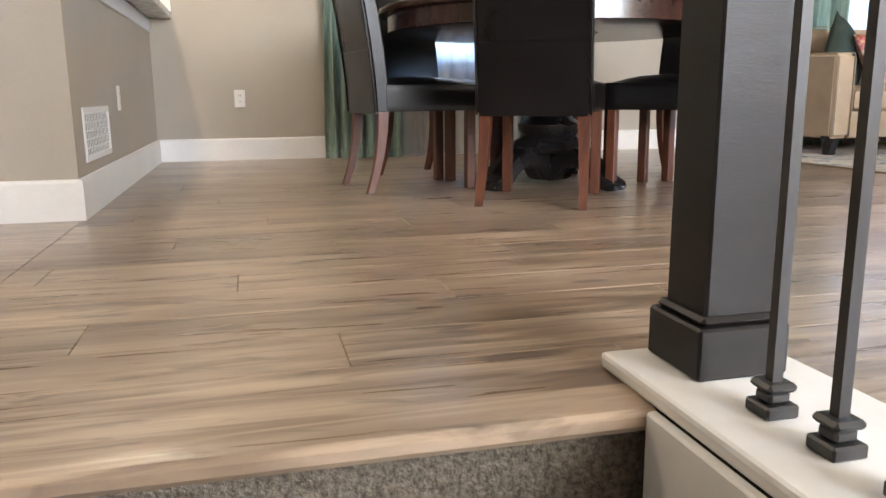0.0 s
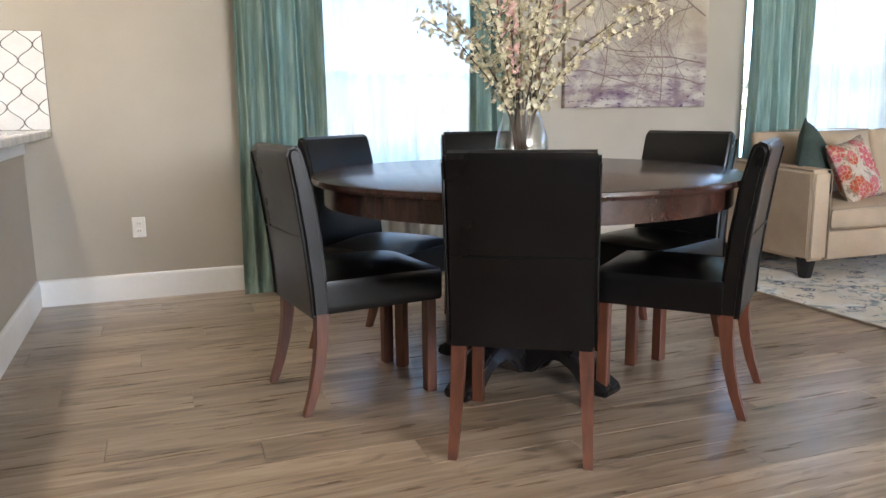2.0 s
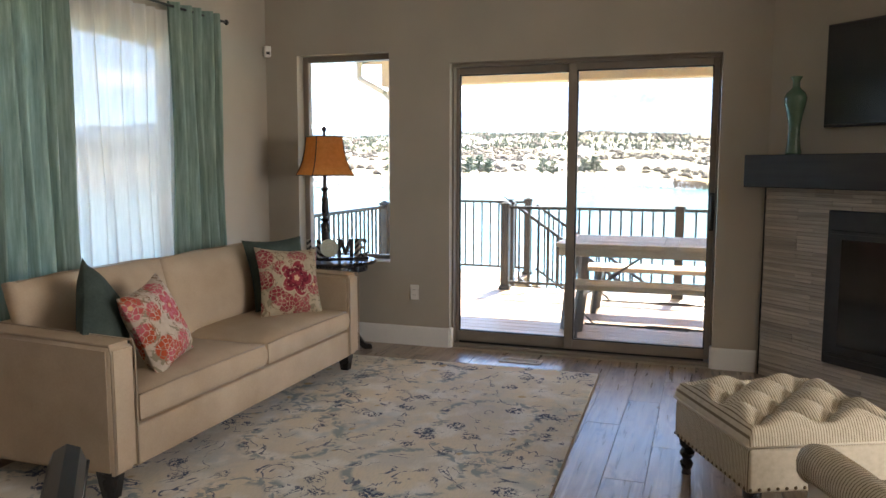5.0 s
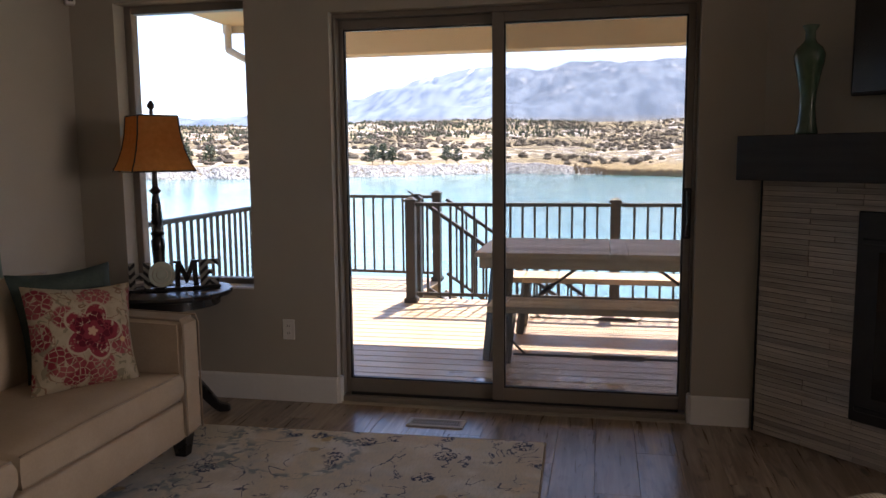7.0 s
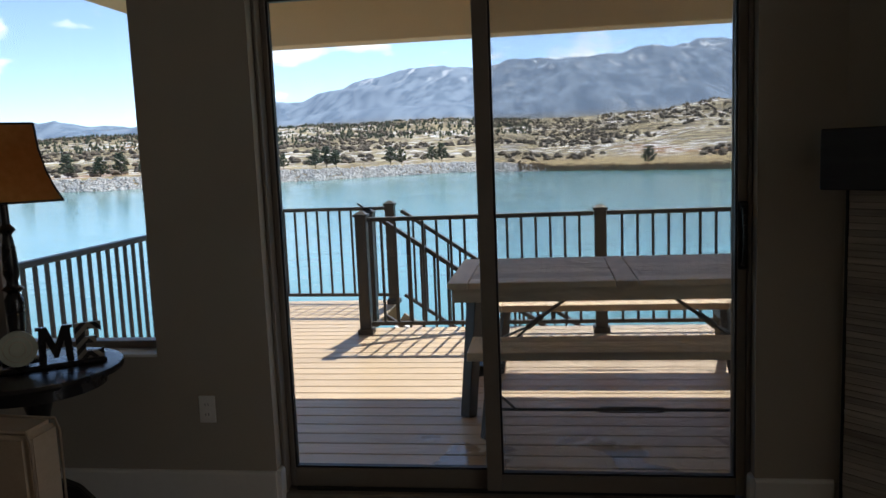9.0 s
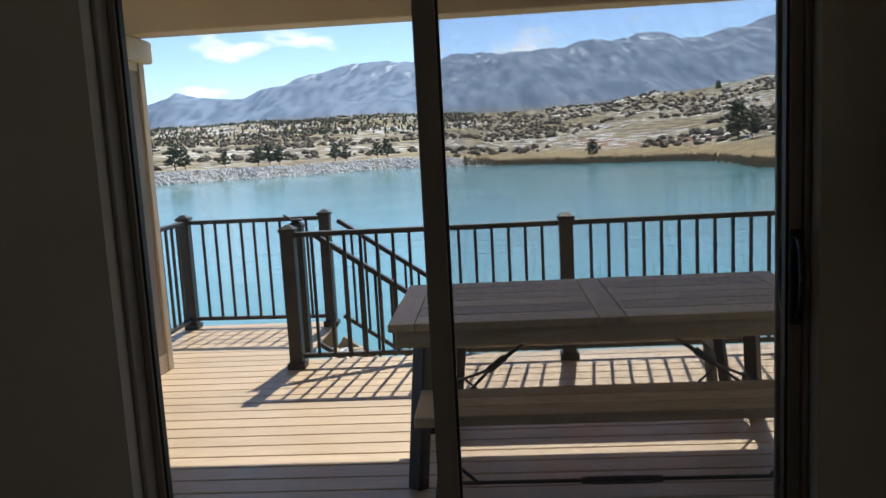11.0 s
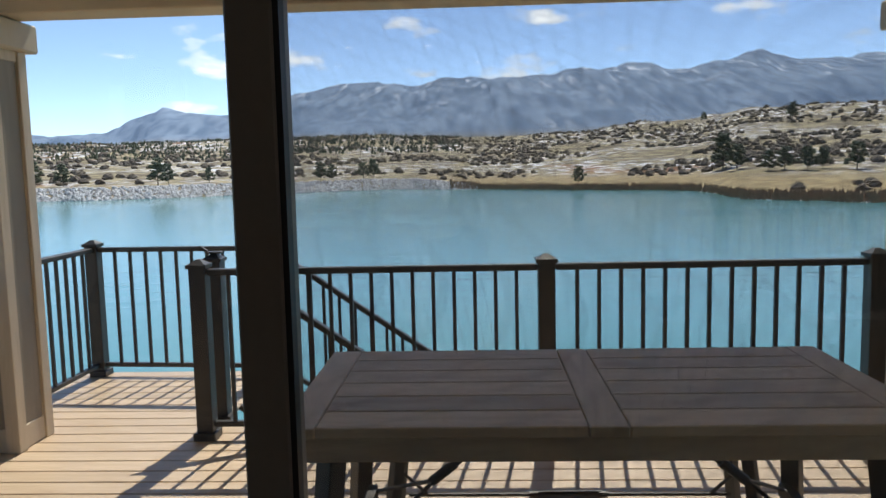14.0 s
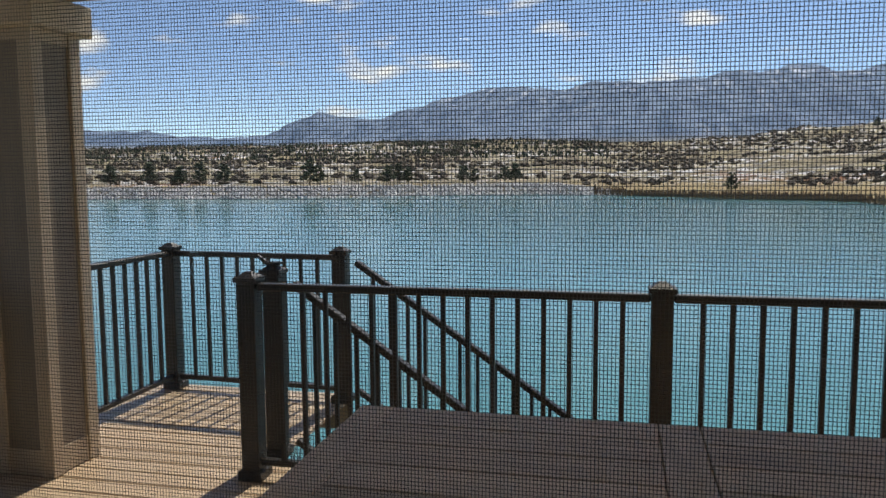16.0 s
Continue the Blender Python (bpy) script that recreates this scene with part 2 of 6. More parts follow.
def box(x0, x1, y0, y1, z0, z1, bevel=0.0, bm=None, seg=1):
    bm = bm or bmesh.new()
    r = bmesh.ops.create_cube(bm, size=1.0, matrix=Matrix.LocRotScale(((x0 + x1) / 2, (y0 + y1) / 2, (z0 + z1) / 2), None, (abs(x1 - x0), abs(y1 - y0), abs(z1 - z0))))
    if bevel:
        es = {e for v in r["verts"] for e in v.link_edges}
        bmesh.ops.bevel(bm, geom=list(es), offset=bevel, segments=seg, affect="EDGES", profile=0.5)
    return bm


def rod(p0, p1, r0, r1=None, n=10, bm=None):
    bm = bm or bmesh.new()
    p0, p1 = Vector(p0), Vector(p1)
    d = p1 - p0
    bmesh.ops.create_cone(bm, cap_ends=True, segments=n, radius1=r0, radius2=r0 if r1 is None else r1, depth=d.length,
                          matrix=Matrix.Translation((p0 + p1) / 2) @ d.to_track_quat("Z", "Y").to_matrix().to_4x4())
    return bm


def bar(p0, p1, w, h, bm=None, bevel=0.0):
    """A straight bar of w by h from p0 to p1, upright."""
    bm = bm or bmesh.new()
    p0, p1 = Vector(p0), Vector(p1)
    d = p1 - p0
    q = d.to_track_quat("Y", "Z").to_matrix().to_4x4()
    r = bmesh.ops.create_cube(bm, size=1.0, matrix=Matrix.Translation((p0 + p1) / 2) @ q @ Matrix.Diagonal((w, d.length, h, 1)))
    if bevel:
        bmesh.ops.bevel(bm, geom=list({e for v in r["verts"] for e in v.link_edges}), offset=bevel, segments=1, affect="EDGES")
    return bm


def lathe(profile, n=24, bm=None, at=(0, 0, 0)):
    """Turned shape from (radius, height) pairs."""
    bm = bm or bmesh.new()
    rings = []
    for r, z in profile:
        rings.append([bm.verts.new((at[0] + r * math.cos(2 * math.pi * i / n), at[1] + r * math.sin(2 * math.pi * i / n), at[2] + z)) for i in range(n)])
    for a, b in zip(rings, rings[1:]):
        for i in range(n):
            bm.faces.new((a[i], a[(i + 1) % n], b[(i + 1) % n], b[i]))
    bm.faces.new(rings[0][::-1])
    bm.faces.new(rings[-1])
    return bm


def prism(outline, d0, d1, axis="y", bm=None, bevel=0.0):
    """An outline of (a, b) pairs drawn out from d0 to d1 along axis."""
    bm = bm or bmesh.new()
    put = {"x": lambda a, b, d: (d, a, b), "y": lambda a, b, d: (a, d, b), "z": lambda a, b, d: (a, b, d)}[axis]
    s = [bm.verts.new(put(a, b, d0)) for a, b in outline]
    e = [bm.verts.new(put(a, b, d1)) for a, b in outline]
    fs = [bm.faces.new(s), bm.faces.new(e)]
    k = len(s)
    for i in range(k):
        fs.append(bm.faces.new((s[i], s[(i + 1) % k], e[(i + 1) % k], e[i])))
    bmesh.ops.recalc_face_normals(bm, faces=fs)
    if bevel:
        bmesh.ops.bevel(bm, geom=list({x for f in fs for x in f.edges}), offset=bevel, segments=2, affect="EDGES")
    return bm


def wall_x(name, x0, x1, y0, y1, z0, z1, holes, label, axis):
    """A wall slab with rectangular openings; holes are (a0, a1, z0, z1) along the wall."""
    bm = bmesh.new()
    cuts = sorted({(y0 if axis == "y" else x0), (y1 if axis == "y" else x1), *[h[0] for h in holes], *[h[1] for h in holes]})
    for a, b in zip(cuts, cuts[1:]):
        spans, hs = [(z0, z1)], [h for h in holes if h[0] <= a + 1e-6 and h[1] >= b - 1e-6]
        for h in hs:
            spans = [s for lo, hi in spans for s in ((lo, min(hi, h[2])), (max(lo, h[3]), hi)) if s[1] - s[0] > 1e-4]
        for lo, hi in spans:
            if axis == "y":
                box(x0, x1, a, b, lo, hi, bm=bm)
            else:
                box(a, b, y0, y1, lo, hi, bm=bm)
    bmesh.ops.remove_doubles(bm, verts=bm.verts, dist=1e-5)
    return structure(name, bm, M["wall"], label, "wall")


# ---- shell of the house ----
WX, WY, CEIL = 7.393, 5.97, 2.80
SL = (2.513, 4.416, 0.0, 2.147)        # sliding door opening along y
W2 = (4.90, 5.69, 0.64, 2.25)      # tall window by the sofa
WIN_DIN, WIN_LIV = (1.32, 2.82, 0.62, 2.22), (4.73, 6.28, 0.62, 2.22)
wall_x("wall_east", WX, WX + 0.17, 1.9, WY + 0.17, -0.01, CEIL, [SL, W2], "greige painted wall with sliding door and window", "y")
wall_x("wall_north", -3.37, WX, WY, WY + 0.17, -0.01, CEIL, [WIN_DIN, WIN_LIV], "greige painted wall with two curtained windows", "x")
wall_x("wall_west", -3.37, -3.2, -3.6, WY, -2.9, CEIL, [], "greige painted side wall of the kitchen", "y")
# the opening in this unseen wall is made up to hold the fill lamp
wall_x("wall_south", -3.2, 5.2, -3.6, -3.4, -2.9, CEIL, [(1.9, 5.0, 1.0, 2.5)], "greige painted wall behind the stairs with added window opening", "x")
wall_x("wall_side", 5.2, 5.37, -3.6, 0.05, -0.01, CEIL, [], "greige painted side wall beyond the fireplace", "y")
structure("ceiling", box(-3.4, 7.6, -3.6, 6.2, CEIL, CEIL + 0.15), M["ceiling"], "white painted flat ceiling", "ceiling")

# diagonal fireplace wall
FX, FY = 7.393, 2.21
diag = Matrix.Translation((FX, FY, 0)) @ Matrix.Rotation(radians(225), 4, "Z")   # local x runs along the wall, local -y into the room
bm = bmesh.new()
box(0, 3.05, 0.0, 0.17, -0.01, CEIL, bm=bm)
w = structure("wall_fireplace", bm, M["wall"], "greige painted diagonal wall above the fireplace", "wall")
w.matrix_world = diag

# base floor with the stairwell left open
ST_X0, ST_X1, ST_Y = -0.15, 1.145, 1.425
bm = bmesh.new()
box(-3.2, WX + 0.17, ST_Y + 0.0, WY, -0.25, -0.0095, bm=bm)
box(-3.2, ST_X0, -3.4, ST_Y, -0.25, -0.0095, bm=bm)
box(ST_X1, 5.3, -3.4, ST_Y, -0.25, -0.0095, bm=bm)
structure("floor", bm, M["subfloor"], "oak laminate plank floor over the whole room", "floor")
FLOOR = bpy.data.objects["floor"]

# carpeted stairs going down behind the first viewpoint
RISE, RUN = 0.185, 0.27
stairs = thing("stairs", (0, 0, 0), 0, "taupe carpeted stairs going down from the floor edge", "stairs", kind="structure")
for i in range(1, 14):
    y1 = ST_Y - (i - 1) * RUN
    part("step", box(ST_X0, ST_X1, y1 - RUN - 0.02, y1, -RISE * (i + 1) - 0.02, -RISE * i, 0.018, seg=2), M["carpet"], stairs, smooth=40)
part("top_riser", box(ST_X0, ST_X1, ST_Y - 0.004, ST_Y + 0.02, -RISE, -0.028), M["carpet"], stairs)
wall_x("wall_stairs_left", ST_X0 - 0.1, ST_X0, -3.4, ST_Y - 0.001, -2.9, -0.2, [], "painted wall beside the carpeted stairs", "y")
wall_x("wall_stairs_right", ST_X1, ST_X1 + 0.1, -3.4, ST_Y - 0.001, -2.9, -0.2, [], "painted wall under the stair guard", "y")
structure("lower_floor", box(-3.2, 5.3, -3.4, 2.0, -3.0, -2.9), M["carpet"], "taupe carpet of the lower floor", "floor")
nose = bmesh.new()
prism([(ST_Y - 0.035, -0.03), (ST_Y - 0.043, -0.02), (ST_Y - 0.042, -0.006), (ST_Y - 0.03, 0.002), (ST_Y + 0.0, 0.0035), (ST_Y + 0.06, 0.0035), (ST_Y + 0.065, -0.03)], ST_X0, ST_X1, "x", nose)
NOSE = tagged(part("stair_nosing", nose, M["plank"], None), "rounded oak nosing along the stair edge", "trim", "", "structure")


def baseboard(name, p0, p1, side, h=0.15):
    """Painted skirting from p0 to p1 on the room's side (unit vector)."""
    bm = bmesh.new()
    p0, p1, s = Vector((*p0, 0)), Vector((*p1, 0)), Vector((*side, 0))
    prof = [(0.0, 0.001), (0.016, 0.001), (0.016, h - 0.012), (0.012, h - 0.003), (0.006, h), (0.0, h)]
    a = [bm.verts.new(p0 + s * u + Vector((0, 0, v))) for u, v in prof]
    b = [bm.verts.new(p1 + s * u + Vector((0, 0, v))) for u, v in prof]
    for i in range(len(prof)):
        j = (i + 1) % len(prof)
        bm.faces.new((a[i], a[j], b[j], b[i]))
    bm.faces.new(a), bm.faces.new(b[::-1])
    return structure(name, bm, M["white"], "white painted baseboard with eased top edge", "baseboard")


baseboard("baseboard", (0.014, WY), (WX, WY), (0, -1))
baseboard("baseboard", (WX, SL[1] - 0.0), (WX, WY - 0.017), (-1, 0))
baseboard("baseboard", (WX, FY + 0.02), (WX, SL[0]), (-1, 0))
baseboard("baseboard", (WX + 0.001, SL[0]), (WX + 0.08, SL[0]), (0, 1))
baseboard("baseboard", (WX + 0.001, SL[1]), (WX + 0.08, SL[1]), (0, -1))

# pony wall under the counter, kitchen side
PY0 = 3.46
bm = bmesh.new()
box(-0.14, 0.0, PY0, WY - 0.001, -0.005, 0.86, bm=bm)
box(-0.95, -0.1401, PY0, PY0 + 0.14, -0.005, 0.86, bm=bm)
structure("half_wall", bm, M["wall"], "greige painted half wall carrying the counter", "wall")
baseboard("baseboard", (0.0, PY0 - 0.016), (0.0, WY - 0.001), (1, 0))
baseboard("baseboard", (-0.95, PY0), (0.0, PY0), (0, -1))
M["counter"] = mat("grey_quartz", (0.36, 0.37, 0.38), (0.52, 0.53, 0.54), 14, 0.18, 0.02, fine=160)
M["blue_trim"] = mat("pale_trim", (0.62, 0.64, 0.66), (0.70, 0.72, 0.74), 4, 0.4)
trim = bmesh.new()
box(-0.16, 0.012, PY0 - 0.012, WY - 0.001, 0.845, 0.928, 0.004, trim)
structure("trim", trim, M["blue_trim"], "pale painted trim board under the counter", "trim")
counter = thing("countertop", (0, 0, 0.928), 0, "grey stone countertop overhanging the half wall", "counter")
part("slab", box(-0.78, 0.15, PY0 - 0.05, WY - 0.002, 0.002, 0.042, 0.006), M["counter"], counter)

# sliding glass door
FRX0, FRX1 = WX + 0.055, WX + 0.165
door = thing("door_1", (0, 0, 0), 0, "closed taupe vinyl sliding glass patio door", "door", kind="structure")
y0, y1, z1 = SL[0] + 0.002, SL[1] - 0.002, SL[3] - 0.002
part("jamb", box(FRX0, FRX1, y0, y0 + 0.015, 0.03, z1, 0.003), M["frame"], door)
part("jamb", box(FRX0, FRX1, y1 - 0.015, y1, 0.03, z1, 0.003), M["frame"], door)
part("head", box(FRX0, FRX1, y0 + 0.015, y1 - 0.015, z1 - 0.025, z1, 0.003), M["frame"], door)
part("sill", box(FRX0 - 0.01, FRX1 + 0.02, y0, y1, 0.0, 0.029, 0.004), M["frame"], door)
part("track", box(FRX0 + 0.03, FRX0 + 0.038, y0 + 0.05, y1 - 0.05, 0.029, 0.045), M["gasket"], door)


def sash(name, x, ya, yb, za, zb, s0, sa, sw, bw, parent):
    """A glazed panel: stiles of width sw, rails of height bw, a dark gasket and a pane."""
    p = thing(name, (0, 0, 0))
    p.parent = parent
    mt = M["frame"]
    part("stile", box(x - 0.02, x + 0.02, ya, ya + s0, za, zb, 0.003), mt, p)
    part("stile", box(x - 0.02, x + 0.02, yb - sa, yb, za, zb, 0.003), mt, p)
    part("rail", box(x - 0.019, x + 0.019, ya + s0, yb - sa, za, za + bw, 0.003), mt, p)
    part("rail", box(x - 0.019, x + 0.019, ya + s0, yb - sa, zb - sw, zb, 0.003), mt, p)
    g = bmesh.new()
    for a in ((ya + s0, ya + s0 + 0.008, za + bw, zb - sw), (yb - sa - 0.008, yb - sa, za + bw, zb - sw), (ya + s0, yb - sa, za + bw, za + bw + 0.008), (ya + s0, yb - sa, zb - sw - 0.008, zb - sw)):
        box(x - 0.014, x + 0.014, *a, bm=g)
    part("gasket", g, M["gasket"], p)
    pane = part("pane", box(x - 0.003, x + 0.003, ya + s0 + 0.004, yb - sa - 0.004, za + bw + 0.004, zb - sw - 0.004), M["glass"], p)
    pane.visible_shadow = False
    return p


MID = 3.515
inner = sash("sliding_panel", FRX0 + 0.035, y0 + 0.016, MID + 0.032, 0.046, z1 - 0.026, 0.034, 0.062, 0.05, 0.07, door)
outer = sash("fixed_panel", FRX0 + 0.08, MID - 0.032, y1 - 0.016, 0.031, z1 - 0.026, 0.06, 0.022, 0.05, 0.085, door)
# pull handle on the sliding panel
hy, hx = y0 + 0.034, FRX0 + 0.014
hm = bmesh.new()
for i in range(8):
    a0, a1 = math.pi * i / 8, math.pi * (i + 1) / 8
    rod((hx - 0.012 - 0.035 * math.sin(a0), hy, 1.08 - 0.11 * math.cos(a0)), (hx - 0.012 - 0.035 * math.sin(a1), hy, 1.08 - 0.11 * math.cos(a1)), 0.009, n=8, bm=hm)
part("handle", hm, M["black_metal"], inner, "dark curved pull handle", smooth=40)
part("escutcheon", box(hx - 0.014, hx, hy - 0.018, hy + 0.018, 0.95, 1.21, 0.005), M["black_metal"], inner)
hm = bmesh.new()
for i in range(8):
    a0, a1 = math.pi * i / 8, math.pi * (i + 1) / 8
    rod((hx + 0.045 + 0.035 * math.sin(a0), hy + 0.01, 1.08 - 0.11 * math.cos(a0)), (hx + 0.045 + 0.035 * math.sin(a1), hy + 0.01, 1.08 - 0.11 * math.cos(a1)), 0.009, n=8, bm=hm)
part("outer_handle", hm, M["black_metal"], inner, "dark outer pull handle", smooth=40)

# insect screen in front of the sliding half, threads 1.35 mm apart
SCX = FRX0 + 0.125
screen = thing("screen_door", (0, 0, 0), 0, "grey insect screen outside the sliding half", "screen door")
sy0, sy1, sz0, sz1 = y0 + 0.017, MID + 0.03, 0.04, z1 - 0.03
for nm, b in (("screen_frame", (sy0, sy0 + 0.03, sz0, sz1)), ("screen_frame", (sy1 - 0.03, sy1, sz0, sz1)), ("screen_frame", (sy0 + 0.03, sy1 - 0.03, sz0, sz0 + 0.035)), ("screen_frame", (sy0 + 0.03, sy1 - 0.03, sz1 - 0.03, sz1))):
    part(nm, box(SCX - 0.008, SCX + 0.008, *b, 0.002), M["frame"], screen)


def threads(a0, a1, b0, b1, step, r, upright):
    """Parallel four-sided threads as plain vertex lists."""
    vs, fs = [], []
    for i in range(int((a1 - a0) / step)):
        a = a0 + i * step
        k = len(vs)
        for b in (b0, b1):
            for du, dv in ((-r, 0), (0, -r), (r, 0), (0, r)):
                vs.append((SCX + dv, a + du, b) if upright else (SCX + dv, b, a + du))
        fs += [(k + j, k + (j + 1) % 4, k + 4 + (j + 1) % 4, k + 4 + j) for j in range(4)]
    return vs, fs


va, fa = threads(sy0 + 0.03, sy1 - 0.03, sz0 + 0.035, sz1 - 0.03, 0.00132, 0.000125, True)
vb, fb = threads(sz0 + 0.035, sz1 - 0.03, sy0 + 0.03, sy1 - 0.03, 0.00146, 0.000125, False)
me = bpy.data.meshes.new("mesh_cloth")
me.from_pydata(va + vb, [], fa + [tuple(q + len(va) for q in f) for f in fb])
me.materials.append(M["mesh"])
net = new("mesh_cloth", me)
net.parent = screen
tagged(net, "fine grey woven insect mesh", "", "", "stuff")


def window_unit(name, axis, a0, a1, z0, z1, d0, d1, label, mull=()):
    """Vinyl window filling an opening; d0 is the room side of the frame."""
    w = thing(name, (0, 0, 0), 0, label, "window", kind="structure")
    f = 0.045

    def b(u0, u1, v0, v1, e0=d0, e1=d1):
        return box(e0, e1, u0, u1, v0, v1, 0.003) if axis == "y" else box(u0, u1, e0, e1, v0, v1, 0.003)
    part("window_frame", b(a0 + 0.001, a0 + f, z0 + 0.001, z1 - 0.001), M["frame"], w)
    part("window_frame", b(a1 - f, a1 - 0.001, z0 + 0.001, z1 - 0.001), M["frame"], w)
    part("window_frame", b(a0 + f, a1 - f, z0 + 0.001, z0 + f), M["frame"], w)
    part("window_frame", b(a0 + f, a1 - f, z1 - f, z1 - 0.001), M["frame"], w)
    cuts = [a0 + f, *mull, a1 - f]
    for mlt in mull:
        part("mullion", b(mlt - 0.025, mlt + 0.025, z0 + f, z1 - f), M["frame"], w)
    mid = (d0 + d1) / 2
    for u, v in zip(cuts, cuts[1:]):
        pane = part("pane", b(u + 0.003, v - 0.003, z0 + f + 0.001, z1 - f - 0.001, mid - 0.003, mid + 0.003), M["glass"], w)
        pane.visible_shadow = False
    return w


window_unit("window_1", "y", *W2, WX + 0.10, WX + 0.165, "tall fixed window with taupe vinyl frame")
window_unit("window_2", "x", *WIN_DIN, WY + 0.08, WY + 0.145, "dining window behind sheer and green curtains")
window_unit("window_3", "x", *WIN_LIV, WY + 0.08, WY + 0.145, "living room window behind sheer curtains")
# made-up window, out of view, around the south fill lamp
window_unit("window_4", "x", 1.9, 5.0, 1.0, 2.5, -3.53, -3.46, "made-up wide window behind the stairs, housing a fill lamp", (3.45,))
part("window_stool", box(WX - 0.012, WX + 0.099, W2[0] - 0.0, W2[1], W2[2] + 0.001, W2[2] + 0.014, 0.003), M["white"], bpy.data.objects["window_1"])

# ---- deck ----
DZ = -0.085
DX1 = 10.90
deck = thing("deck", (0, 0, DZ), 0, "tan composite deck boards with narrow gaps", "deck", kind="structure")
joists = bmesh.new()
for y in np.arange(-0.9, 6.45, 0.5):
    box(7.6, DX1 - 0.02, y, y + 0.04, -0.22, -0.027, bm=joists)
box(DX1 - 0.03, DX1 + 0.005, -1.2, 6.45, -0.24, -0.027, bm=joists)
box(12.28, 12.32, 4.85, 6.35, -0.24, -0.027, bm=joists)
part("joists", joists, M["siding_dark"], deck)
PITCH = 0.144
bmesh_cache = {}


def board_mesh(key, w, length, th, material, bevel=0.004):
    """A bevelled board lying along y, centred, top at z = 0."""
    if key not in bmesh_cache:
        bmesh_cache[key] = finish(box(-w / 2, w / 2, -length / 2, length / 2, -th, 0, bevel), "board", material)
    return bmesh_cache[key]


n_main = int((DX1 - 7.58) / PITCH) + 1
for i in range(n_main):
    x = 7.585 + PITCH * (i + 0.5)
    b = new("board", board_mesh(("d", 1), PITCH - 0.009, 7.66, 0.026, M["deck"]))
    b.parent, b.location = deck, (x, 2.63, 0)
x = 7.585 + PITCH * (n_main + 0.5)
while x < 12.3:
    b = new("board", board_mesh(("e", 1.5), PITCH - 0.009, 1.52, 0.026, M["deck"]))
    b.parent, b.location = deck, (x, 5.60, 0)
    x += PITCH

# guard rails
RH = 0.985


def post(at, h=1.03, label="dark bronze metal railing post with cap", bw=0.095):
    p = thing("railing_post", at, 0, label, "post", "deck railing posts")
    part("shaft", box(-bw / 2, bw / 2, -bw / 2, bw / 2, 0.0, h - 0.02, 0.004), M["rail"], p)
    c = bmesh.new()
    box(-bw / 2 - 0.012, bw / 2 + 0.012, -bw / 2 - 0.012, bw / 2 + 0.012, h - 0.02, h + 0.004, 0.003, c)
    r = bmesh.ops.create_cone(c, cap_ends=True, segments=4, radius1=0.07, radius2=0.02, depth=0.025, matrix=Matrix.Translation((0, 0, h + 0.017)) @ Matrix.Rotation(radians(45), 4, "Z"))
    part("cap", c, M["rail"], p)
    s = bmesh.new()
    box(-bw / 2 - 0.018, bw / 2 + 0.018, -bw / 2 - 0.018, bw / 2 + 0.018, 0.0, 0.05, 0.006, s)
    part("base_skirt", s, M["rail"], p)
    return p


PC, PS, PF, PM, PR = (10.81, 4.835), (12.15, 4.857), (12.24, 6.18), (10.81, 2.85), (10.81, 1.035)
for q in (PC, PS, PF, PM, PR, (10.81, -0.9)):
    post((*q, DZ))


def railing(p0, p1, n, top=RH, drop=0.0, label="dark bronze metal railing with square balusters", low=0.09):
    """Top and bottom rails with n balusters; drop lowers the far end."""
    g = thing("railing", (0, 0, DZ), 0, label, "railing", "deck railing sections")
    a, b = Vector((*p0, 0)), Vector((*p1, -drop))
    d = (b - a).normalized()
    a, b = a + d * 0.05, b - d * 0.05
    up = Vector((0, 0, 1))
    part("top_rail", bar(a + up * top, b + up * top, 0.062, 0.036, bevel=0.006), M["rail"], g)
    part("bottom_rail", bar(a + up * low, b + up * low, 0.04, 0.032, bevel=0.004), M["rail"], g)
    bal = finish(box(-0.0105, 0.0105, -0.0105, 0.0105, low, top - 0.01), "baluster", M["rail"])
    for i in range(n):
        o = new("baluster", bal)
        o.parent = g
        o.location = a.lerp(b, (i + 1) / (n + 1))
    return g


railing(PC, PM, 15)
railing(PM, PR, 13)
railing(PR, (10.81, -0.9), 15)
railing(PS, PF, 9)
railing(PF, (10.93, 6.18), 9)
post((10.40, 6.22, DZ))
railing((7.6, 6.22), (10.40, 6.22), 24, label="dark railing along the side of the deck")
# stairs down from the deck, with sloping rails on both sides
dsteps = thing("deck_stairs", (0, 0, DZ), 0, "tan composite deck stairs going down to the shore", "stairs", kind="structure")
for i in range(1, 13):
    ya = 4.82 - 0.28 * i
    for k in range(2):
        b = new("tread", board_mesh(("t", 2), 0.135, 1.0, 0.026, M["deck"]))
        b.parent, b.matrix_basis = dsteps, pose(11.61, ya + 0.07 + 0.14 * k, -0.19 * i, 0, 0, 90)
for sx in (11.10, 12.10):
    part("stringer", bar((sx, 4.82, -0.2), (sx, 1.42, -2.55), 0.04, 0.26), M["siding_dark"], dsteps)
    g = railing((sx + 0.03, 4.78), (sx + 0.03, 2.02), 22, 0.985, 1.9, "dark sloping stair railing with square balusters", 0.12)
railing_foot = post((12.13, 2.02, DZ - 1.95), 0.98)
post((11.13, 2.02, DZ - 1.95), 0.98)
post((11.12, 4.85, DZ), 1.03, "dark bronze metal post at the head of the stairs")
hook = thing("rail_bracket", (11.12, 4.85, DZ + 1.06), 0, "small dark metal bracket on the railing post", "bracket")
